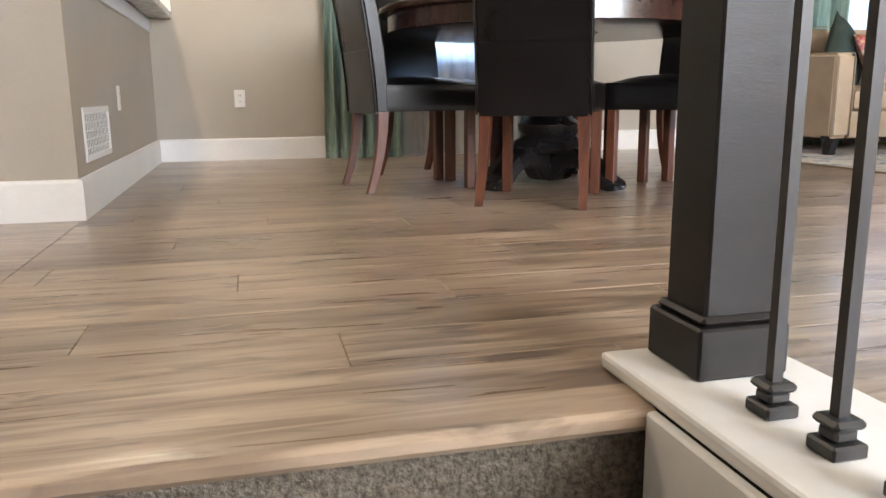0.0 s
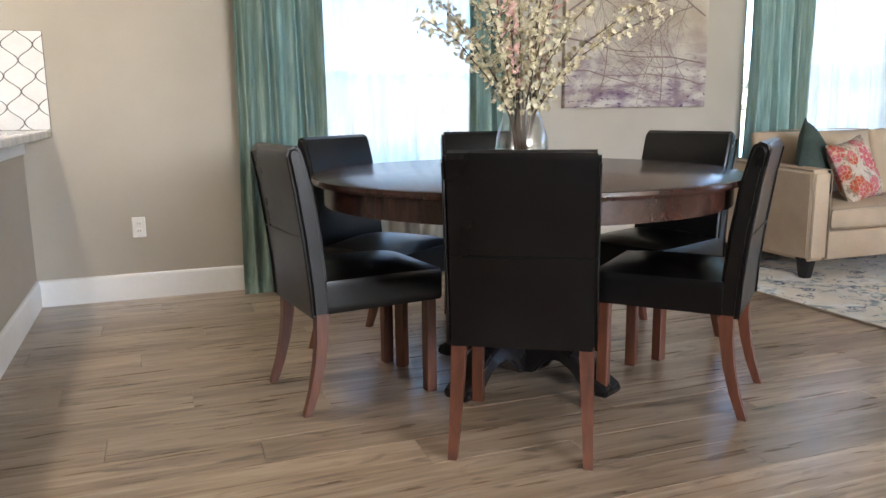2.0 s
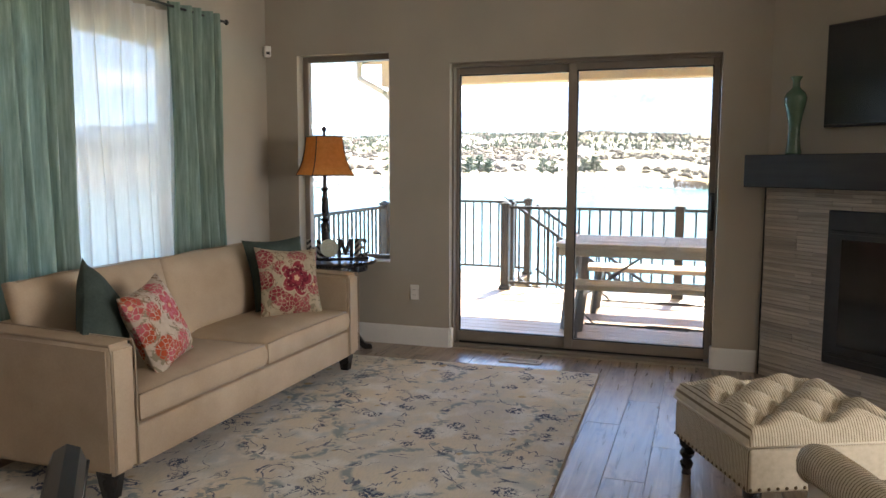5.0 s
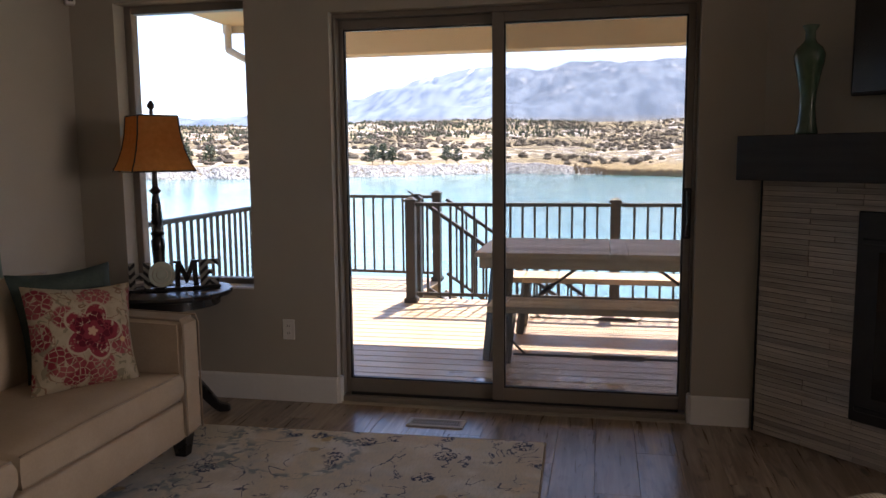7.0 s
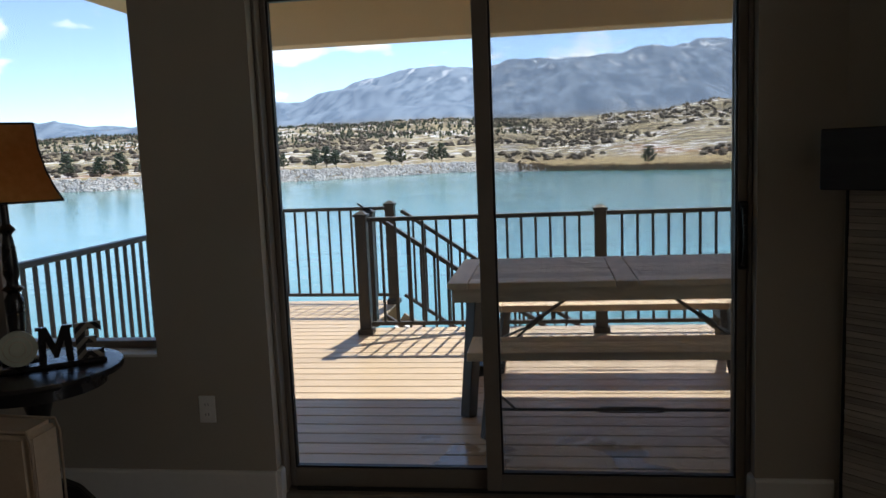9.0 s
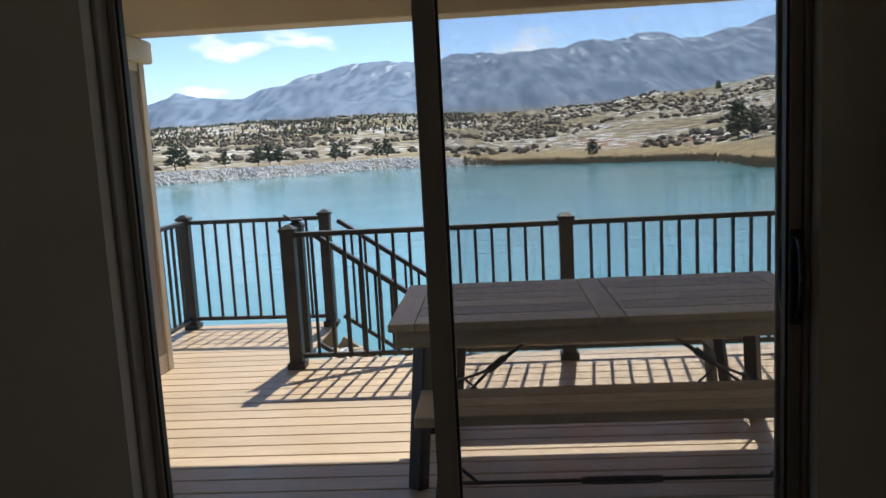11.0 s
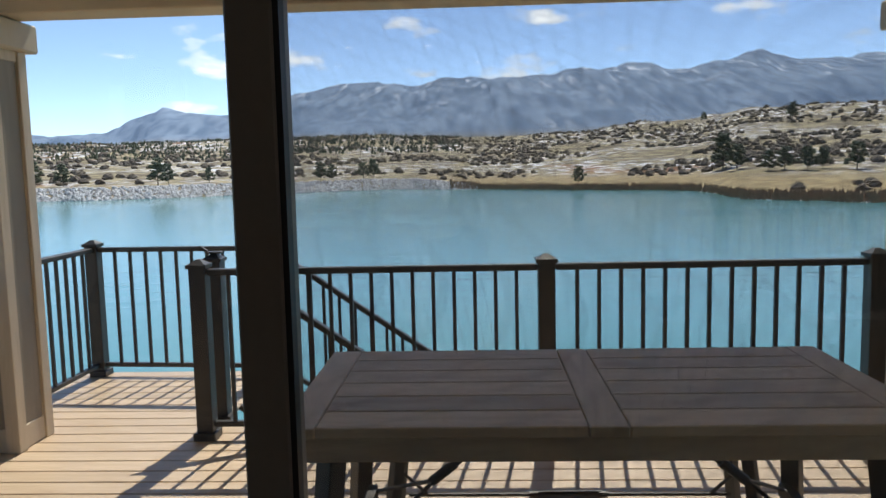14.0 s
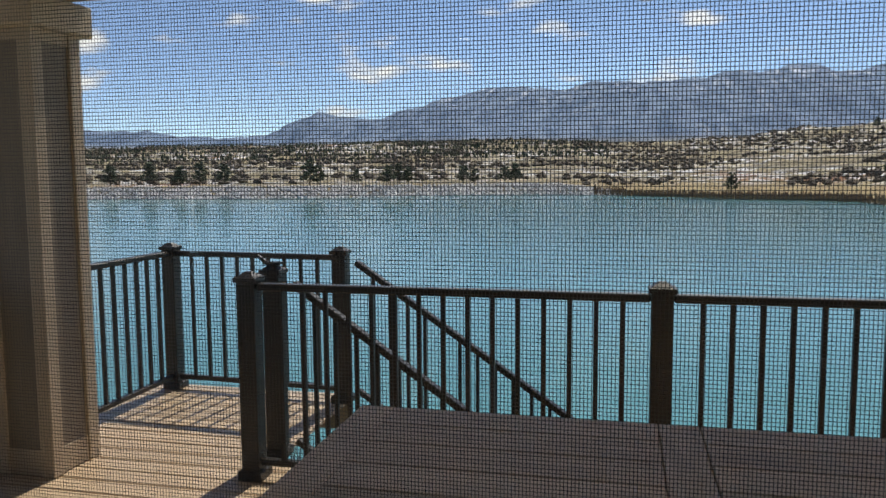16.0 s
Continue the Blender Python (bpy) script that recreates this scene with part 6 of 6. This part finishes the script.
for r in (0.05, 0.03):
    rb = bmesh.new()
    bmesh.ops.create_cone(rb, cap_ends=False, segments=32, radius1=r, radius2=r - 0.004, depth=0.004, matrix=Matrix.Translation((-0.062, -0.0415, 0.091)) @ Matrix.Rotation(radians(90), 4, "X"))
    part("ring", rb, M["linen"], dk)

# ---- fireplace, mantel, screen, tall vase (set along the diagonal wall) ----


def on_diag(name, label, category, kind=""):
    e = thing(name, (0, 0, 0), 0, label, category, "", kind)
    e.matrix_world = diag
    return e


# local axes here: x along the wall, +y into the wall, so room side is -y
fp = on_diag("fireplace", "gas fireplace in a linear beige tile surround", "fireplace")
IX0, IX1, IZ0, IZ1, FPW = 0.51, 1.475, 0.20, 1.13, 2.0
part("backing", box(0.032, FPW, -0.028, -0.001, 0.001, 1.255), M["grout"], fp)
rnd = random.Random(3)
z = 0.004
strip_cache = {}
while z < 1.25:
    h = 0.0245
    for x0, x1 in (((0.032, IX0), (IX1, FPW)) if IZ0 - 0.012 < z < IZ1 - 0.005 else ((0.032, FPW),)):
        x = x0
        while x < x1 - 0.01:
            ln = min(x1 - x, rnd.choice((0.25, 0.37, 0.49)))
            if x1 - x - ln < 0.08:
                ln = x1 - x
            key = round(ln, 3)
            if key not in strip_cache:
                strip_cache[key] = finish(box(0, ln - 0.0015, 0, 0.012, 0, h - 0.0015, 0.0015), "tile_strip", M["ledge"])
            if x < 1.9:
                o = new("tile_strip", strip_cache[key])
                o.parent, o.location = fp, (x, -0.036 - rnd.uniform(0, 0.005), z)
            x += ln
    z += h
part("edge_strip", box(0.022, 0.031, -0.042, -0.001, 0.001, 1.255, 0.001), M["gasket"], fp)
ins = part("firebox_frame", box(IX0 + 0.002, IX1 - 0.002, -0.055, -0.029, IZ0, IZ1, 0.004), M["black_metal"], fp, "matt black fireplace insert")
for b in ((IX0 + 0.03, IX1 - 0.03, IZ1 - 0.14, IZ1 - 0.115), (IX0 + 0.03, IX1 - 0.03, IZ0 + 0.05, IZ0 + 0.075)):
    part("louvre", box(b[0], b[1], -0.068, -0.0555, b[2], b[3], 0.004), M["black_metal"], ins)
M["fireglass"] = mat("smoked_fire_glass", (0.010, 0.009, 0.009), (0.016, 0.014, 0.013), 3, 0.1, 0.0)
part("fire_glass", box(IX0 + 0.10, IX1 - 0.10, -0.060, -0.0555, IZ0 + 0.12, IZ1 - 0.17, 0.002), M["fireglass"], ins)
ml = on_diag("mantel_shelf", "thick espresso-stained timber mantel shelf", "mantel")
part("beam", box(0.03, FPW + 0.02, -0.25, -0.0015, 1.258, 1.462, 0.005), M["mantel"], ml)
tv = on_diag("television", "wall-mounted flat black television switched off", "television")
part("bezel", box(0.455, 1.545, -0.075, -0.035, 1.62, 2.22, 0.006), M["black_metal"], tv)
part("display", box(0.467, 1.533, -0.0775, -0.0755, 1.636, 2.208), M["screen"], tv)
part("wall_mount", box(0.85, 1.2, -0.0345, -0.001, 1.75, 2.1), M["black_metal"], tv)
vz = on_diag("tall_vase", "tall green celadon glazed vase on the mantel", "vase")
part("body", lathe([(0.046, 0.0), (0.048, 0.01), (0.040, 0.05), (0.034, 0.12), (0.036, 0.18), (0.048, 0.25), (0.062, 0.31), (0.066, 0.345), (0.055, 0.375), (0.032, 0.395), (0.022, 0.41), (0.021, 0.445), (0.036, 0.47), (0.034, 0.473), (0.018, 0.45)], 36, at=(0.295, -0.125, 1.4625)), M["celadon"], vz, smooth=True)

# ---- tufted ottoman and armchair ----


def turned_leg(parent, x, y, h=0.19):
    k = h / 0.19
    part("leg", lathe([(0.012, 0.001), (0.022, 0.006 * k), (0.018, 0.03 * k), (0.026, 0.045 * k), (0.030, 0.065 * k), (0.018, 0.085 * k), (0.032, 0.105 * k), (0.034, 0.12 * k), (0.02, 0.14 * k), (0.034, 0.155 * k), (0.036, 0.19 * k)], 16, at=(x, y, 0)), M["ebony"], parent, smooth=40)


def nails(parent, pts):
    nm = finish(lathe([(0.0075, 0), (0.006, 0.003), (0.003, 0.005)], 8), "nail_head", M["brass"])
    for p, rot in pts:
        o = new("nail_head", nm)
        o.parent, o.matrix_basis = parent, pose(*p, *rot)


ot = thing("ottoman", (5.285, 2.255, 0), 26, "tufted ticking-stripe ottoman with nailhead trim", "ottoman")
HW = 0.325
part("body", soft(-HW, HW, -HW, HW, 0.165, 0.345, 0.02), M["tick_x"], ot, smooth=45)
tf = bmesh.new()
N = 56
rows_ = []
for j in range(N + 1):
    rr = []
    for i in range(N + 1):
        u, v = 2 * i / N - 1, 2 * j / N - 1
        s_ = 0.42
        p, q = (u + v) / s_ / 2 + 0.0, (u - v) / s_ / 2
        tuft = (abs(math.sin(math.pi * p)) * abs(math.sin(math.pi * q))) ** 0.55
        edge = min(1.0, (1 - max(abs(u), abs(v))) / 0.10)
        inner = min(1.0, max(0.0, (1 - max(abs(u), abs(v)) - 0.07) / 0.16))
        zz = 0.345 + 0.05 * math.sqrt(max(0, 1 - (1 - edge) ** 2)) + 0.072 * (tuft * inner + (1 - inner) * 0.5 * edge)
        rr.append(tf.verts.new((u * (HW + 0.006), v * (HW + 0.006), zz)))
    rows_.append(rr)
for A, B in zip(rows_, rows_[1:]):
    for i in range(N):
        tf.faces.new((A[i], A[i + 1], B[i + 1], B[i]))
rim = [rows_[0][i] for i in range(N + 1)] + [rows_[j][N] for j in range(1, N + 1)] + [rows_[N][i] for i in range(N - 1, -1, -1)] + [rows_[j][0] for j in range(N - 1, 0, -1)]
tf.faces.new(rim[::-1])
top = part("tufted_top", tf, M["tick_y"], ot, smooth=60)
btn = finish(lathe([(0.011, 0), (0.009, 0.005), (0.003, 0.008)], 10), "button", M["linen"], True)
for i in range(-5, 6):
    for j in range(-5, 6):
        u, v = (i + j) * 0.42, (i - j) * 0.42
        if abs(u) < 0.86 and abs(v) < 0.86:
            o = new("button", btn)
            o.parent, o.location = top, (u * HW, v * HW, 0.399)
pp = bmesh.new()
c_ = HW + 0.004
tube([(-c_, -c_, 0.35), (c_, -c_, 0.35)], 0.005, 6, pp), tube([(c_, -c_, 0.35), (c_, c_, 0.35)], 0.005, 6, pp), tube([(c_, c_, 0.35), (-c_, c_, 0.35)], 0.005, 6, pp), tube([(-c_, c_, 0.35), (-c_, -c_, 0.35)], 0.005, 6, pp)
part("piping", pp, M["linen"], ot, smooth=True)
nails(ot, [((-HW + 0.02 + k * 0.0363, s * (HW + 0.001), 0.185), (-90 * s, 0, 0)) for k in range(18) for s in (-1, 1)] + [((s * (HW + 0.001), -HW + 0.02 + k * 0.0363, 0.185), (0, 90 * s, 0)) for k in range(18) for s in (-1, 1)])
for sx in (-1, 1):
    for sy in (-1, 1):
        turned_leg(ot, sx * (HW - 0.045), sy * (HW - 0.045), 0.168)

# armchair: local +x is its front
ac = thing("armchair", (4.17, 1.785, 0), 26, "cream armchair with ticking stripes and rolled arms", "armchair")
part("base", soft(-0.36, 0.37, -0.345, 0.345, 0.15, 0.30, 0.02), M["linen"], ac, smooth=45)
part("seat_cushion", cushion(0.62, 0.50, 0.15, 0.2), M["tick_y"], ac, smooth=60, m=pose(0.09, 0, 0.365))
for s in (-1, 1):
    side = part("arm_panel", soft(-0.36, 0.33, s * 0.345 - 0.05, s * 0.345 + 0.045, 0.16, 0.48, 0.02), M["linen"], ac, smooth=45)
    rb = bmesh.new()
    pts = [(0.34, 0.505), (0.31, 0.515), (0.20, 0.512), (0.05, 0.50), (-0.10, 0.495), (-0.22, 0.505), (-0.32, 0.53)]
    tube([(x, s * 0.355, z) for x, z in pts], 0.062, 18, rb, 0.95)
    part("arm_roll", rb, M["tick_x"], ac, smooth=True)
    part("arm_front", lathe([(0.063, 0.0), (0.06, 0.010), (0.03, 0.013)], 20), M["linen"], side, smooth=40, m=pose(0.335, s * 0.355, 0.505, 0, 90, 0))
bp_ = [(-0.24, 0.34), (-0.30, 0.60), (-0.36, 0.80), (-0.40, 0.855), (-0.46, 0.865), (-0.50, 0.82), (-0.47, 0.74), (-0.42, 0.55), (-0.38, 0.16), (-0.30, 0.16)]
bb = prism(bp_, -0.33, 0.33, "y")
bmesh.ops.bevel(bb, geom=bb.edges[:], offset=0.02, segments=3, affect="EDGES")
part("backrest", bb, M["tick_y"], ac, smooth=50)
pc = part("outer_back", soft(-0.455, -0.40, -0.32, 0.32, 0.16, 0.60, 0.02), M["linen"], ac, smooth=45)
nails(ac, [((-0.33 + k * 0.036, s * 0.391, 0.18), (-90 * s, 0, 0)) for k in range(19) for s in (-1, 1)] + [((0.371, -0.33 + k * 0.036, 0.18), (0, 90, 0)) for k in range(19)])
for sx, sy in ((0.31, 0.29), (0.31, -0.29), (-0.31, 0.29), (-0.31, -0.29)):
    turned_leg(ac, sx, sy, 0.152)
apil = thing("throw_pillow", (0, 0, 0), 0, "small shaggy beige pillow on the armchair seat", "pillow")
apil.matrix_world = pose(4.22, 1.71, 0.60, 70, 0, 27 + 90)
M["shag"] = mat("shaggy_beige", (0.22, 0.17, 0.13), (0.48, 0.40, 0.33), 40, 0.95, 1.0, fine=200, dist=0.02)
part("cover", cushion(0.34, 0.34, 0.13, 0, 10, 1.0), M["shag"], apil, smooth=True)

# ---- small fittings ----


def outlet(at, rz, label, gang=1):
    """Duplex outlet; local -y faces the room."""
    e = thing("wall_outlet", at, rz, label, "outlet", "wall outlets")
    w = 0.036 + 0.023 * (gang - 1) * 2
    pl = part("cover_plate", box(-w, w, -0.006, -0.0005, -0.058, 0.058, 0.003), M["plastic"], e)
    for g in range(gang):
        x = (g - (gang - 1) / 2) * 0.046
        for z in (-0.021, 0.021):
            r = part("socket", box(x - 0.015, x + 0.015, -0.0085, -0.0061, z - 0.014, z + 0.014, 0.001), M["plastic"], e)
            part("slots", box(x - 0.008, x - 0.005, -0.0090, -0.0086, z - 0.005, z + 0.005), M["gasket"], r)
            part("slots", box(x + 0.005, x + 0.008, -0.0090, -0.0086, z - 0.005, z + 0.005), M["gasket"], r)
    return e


outlet((0.546, WY, 0.415), 0, "white duplex outlet on the greige wall")
outlet((WX, 4.697, 0.416), -90, "white duplex outlet beside the sliding door")
outlet((0.0, 4.49, 0.43), 90, "white outlet on the half wall")


def grille(name, at, rz, w, h, label, nx, nz_, metal):
    """Louvred grille; local -y is its face."""
    e = thing(name, at, rz, label, "vent")
    f = 0.022
    for b in ((-w / 2, w / 2, 0, f), (-w / 2, w / 2, h - f, h), (-w / 2, -w / 2 + f, f, h - f), (w / 2 - f, w / 2, f, h - f)):
        part("frame", box(b[0], b[1], -0.008, -0.0008, b[2], b[3], 0.002), metal, e)
    part("backing", box(-w / 2 + f, w / 2 - f, -0.002, -0.0008, f, h - f), M["gasket"], e)
    for j in range(nz_):
        z0, z1 = f + (h - 2 * f) * j / nz_, f + (h - 2 * f) * (j + 1) / nz_
        part("bar", box(-w / 2 + f, w / 2 - f, -0.0065, -0.0045, z1 - 0.005, z1), metal, e)
        for i in range(nx):
            x = -w / 2 + f + (w - 2 * f) * (i + 0.5) / nx
            part("slat", bar((x, -0.004, z0), (x, -0.004, z1 - 0.005), 0.38 * (w - 2 * f) / nx, 0.0015), metal, e)
    return e


grille("wall_vent", (0.0, 3.885, 0.195), 90, 0.545, 0.205, "white slotted return-air grille on the half wall", 16, 5, M["white"])
M["register"] = mat("steel_register", (0.42, 0.39, 0.35), (0.52, 0.49, 0.45), 20, 0.5, 0.05, metal=0.0)
fv = grille("floor_vent", (7.22, 3.80, 0.0015), 0, 0.30, 0.12, "pale metal floor register before the sliding door", 18, 2, M["register"])
fv.matrix_world = Matrix.Translation((7.22, 3.80, 0.0)) @ Matrix.Rotation(radians(90), 4, "Z") @ Matrix.Rotation(radians(-90), 4, "X") @ Matrix.Translation((0, 0.0, 0))
ms = thing("motion_sensor", (WX - 0.045, WY - 0.045, 2.245), -45, "small white motion sensor high in the corner", "sensor")
part("housing", box(-0.026, 0.026, -0.02, 0.03, 0, 0.085, 0.008, seg=2), M["plastic"], ms)
part("lens", box(-0.014, 0.014, -0.023, -0.0205, 0.018, 0.04, 0.002), M["gasket"], ms)

M["lamp_glow"] = bpy.data.materials.new("lit_lamp_lens")
M["lamp_glow"].use_nodes = True
gb = M["lamp_glow"].node_tree.nodes["Principled BSDF"]
gb.inputs["Emission Color"].default_value, gb.inputs["Emission Strength"].default_value = (1.0, 0.80, 0.58, 1), 3.0
for dx, dy in DOWNLIGHTS:
    c = thing("recessed_light", (dx, dy, CEIL), 0, "lit warm recessed downlight in the kitchen ceiling", "light", "kitchen ceiling lights")
    part("trim_ring", lathe([(0.055, -0.002), (0.08, -0.008), (0.095, -0.001), (0.06, -0.001)], 24), M["white"], c, smooth=40)
    part("lens", lathe([(0.0505, -0.006), (0.052, -0.003), (0.05, -0.001)], 24), M["lamp_glow"], c)

# backsplash of lantern tiles on the kitchen wall
bs = thing("backsplash", (0, WY, 0), 0, "white lantern-tile backsplash with grey grout", "backsplash", kind="structure")
part("grout_bed", box(-0.95, 0.148, -0.007, -0.0008, 0.970, 1.486), M["grout"], bs)
TW, THh = 0.15, 0.162


def lantern(clip):
    """One ogee tile cut off by clip = (x0, x1, z0, z1) about its own middle."""
    pts = []
    K = 20
    for s in (1, -1):
        for i in range(K + 1):
            z = (-THh / 2 + THh * i / K) * s
            c = 0.5 + 0.5 * math.cos(2 * math.pi * z / THh)
            x = s * max(0.0, TW / 2 * c - 0.0036)
            pts.append((min(max(x, clip[0]), clip[1]), min(max(z, clip[2]), clip[3])))
    out = []
    for p in pts:
        if not out or (abs(p[0] - out[-1][0]) + abs(p[1] - out[-1][1])) > 1e-4:
            out.append(p)
    if (abs(out[0][0] - out[-1][0]) + abs(out[0][1] - out[-1][1])) < 1e-4:
        out.pop()
    return out


tile_cache = {}
for i in range(-14, 4):
    for j in range(-2, 9):
        cx, cz = 0.10 + i * TW / 2, 1.01 + j * THh / 2
        if (i + j) % 2 or not (-0.94 < cx - 0.02 and cx - 0.06 < 0.148 and 0.970 < cz + 0.06 and cz - 0.06 < 1.486):
            continue
        clip = tuple(round(v, 4) for v in (max(-1, -0.95 - cx), min(1, 0.146 - cx), max(-1, 0.972 - cz), min(1, 1.484 - cz)))
        key = tuple(round(max(-0.1, min(0.1, v)), 3) for v in clip)
        if key not in tile_cache:
            ol = lantern(clip)
            tile_cache[key] = finish(prism(ol, -0.0105, -0.0068, "y"), "tile", M["tile"]) if len(ol) > 3 else None
        if tile_cache[key]:
            o = new("tile", tile_cache[key])
            o.parent, o.location = bs, (cx, 0, cz)
so = outlet((-0.34, WY - 0.011, 1.24), 0, "white three-gang outlet plate on the backsplash", 3)
uc = thing("upper_cabinet", (-0.34, WY - 0.001, 1.53), 0, "white kitchen wall cabinet above the backsplash", "cabinet")
part("carcass", box(-0.62, 0.0, -0.31, 0.0, 0.0, 0.95, 0.003), M["white"], uc)
for x0, x1 in ((-0.615, -0.312), (-0.308, -0.005)):
    part("door", box(x0, x1, -0.332, -0.311, 0.004, 0.946, 0.004), M["white"], uc)
M["maple"] = mat("pale_maple", (0.45, 0.30, 0.17), (0.56, 0.39, 0.24), 3, 0.5, 0.1, (2, 14, 14))
part("bottom_panel", box(-0.60, -0.02, -0.29, -0.02, -0.006, -0.0005), M["maple"], uc)
fc_ = thing("kitchen_faucet", (-0.40, 4.10, 0.9705), 0, "chrome gooseneck kitchen faucet on the counter", "faucet")
part("spout", tube([(0, 0, 0.0), (0, 0, 0.22), (-0.03, 0.0, 0.30), (-0.10, 0, 0.34), (-0.17, 0, 0.30), (-0.19, 0, 0.24)], 0.013, 12), M["chrome"], fc_, smooth=True)
part("flange", lathe([(0.028, 0.0), (0.026, 0.012), (0.014, 0.02)], 20), M["chrome"], fc_, smooth=True)
tr = thing("serving_plate", (-0.17, 5.0, 0.9708), 0, "flat white serving plate on the counter", "plate")
part("dish", lathe([(0.10, 0.0), (0.16, 0.012), (0.162, 0.016), (0.10, 0.006)], 36), M["plastic"], tr, smooth=True)
og = thing("orange_fruit", (-0.21, 5.02, 0.977), 0, "bright orange fruit on the plate", "fruit")
part("peel", lathe([(0.004, 0.0), (0.022, 0.006), (0.033, 0.022), (0.034, 0.036), (0.026, 0.055), (0.005, 0.064)], 18), M["orange"], og, smooth=True)

# ---- floor planks ----
rnd = random.Random(21)
PW = 0.187
plank_cache = {}


def lay(x0, x1, y):
    ln = round(x1 - x0, 2)
    if ln < 0.04:
        return
    if ln not in plank_cache:
        plank_cache[ln] = finish(box(0, ln - 0.0012, 0, PW - 0.0012, -0.009, 0.0, 0.0014), "plank", M["plank"])
    o = new("plank", plank_cache[ln])
    o.parent, o.location = FLOOR, (x0, y, 0)


rest = bmesh.new()
y = ST_Y + 0.066
row = 0
while y < WY - 0.01:
    y1 = min(y + PW, WY - 0.002)
    x = 0.0 - (row * 0.47) % 1.22
    while x < WX:
        a, b = max(x, -0.0), min(x + 1.22, WX - 0.001)
        if y1 - y > PW - 0.002:
            lay(a, round(b, 2), y)
        else:
            box(a, b - 0.0012, y, y1, -0.009, 0, bm=rest)
        x += 1.22
    y += PW
    row += 1
y = ST_Y - PW + 0.066
row = 1
while y > -3.4:
    x = 1.44 - (row * 0.53) % 1.22
    while x < 5.2:
        a, b = max(x, 1.44), min(x + 1.22, 5.19)
        if y > 0.3:
            lay(a, round(b, 2), y)
        elif b - a > 0.02:
            box(a, b - 0.0012, y, y + PW - 0.0012, -0.009, 0, bm=rest)
        x += 1.22
    y -= PW
    row += 1
for k in range(24):
    yy = -3.4 + k * PW
    if yy + PW < ST_Y:
        box(-3.19, ST_X0 - 0.003, yy, yy + PW - 0.0012, -0.009, 0, bm=rest)
        filled = yy + PW
if ST_Y + 0.0648 - filled > 0.01:
    box(-3.19, ST_X0 - 0.003, filled, ST_Y + 0.0648, -0.009, 0, bm=rest)
yy = ST_Y + 0.066
while yy < WY - PW:
    box(-3.19, -0.0012, yy, yy + PW - 0.0012, -0.009, 0, bm=rest)
    yy += PW
box(1.17, 1.44, ST_Y + 0.005, ST_Y + 0.0655, -0.009, 0, bm=rest)
tagged(part("outer_planks", rest, M["plank"], FLOOR), "", "", "", "stuff")
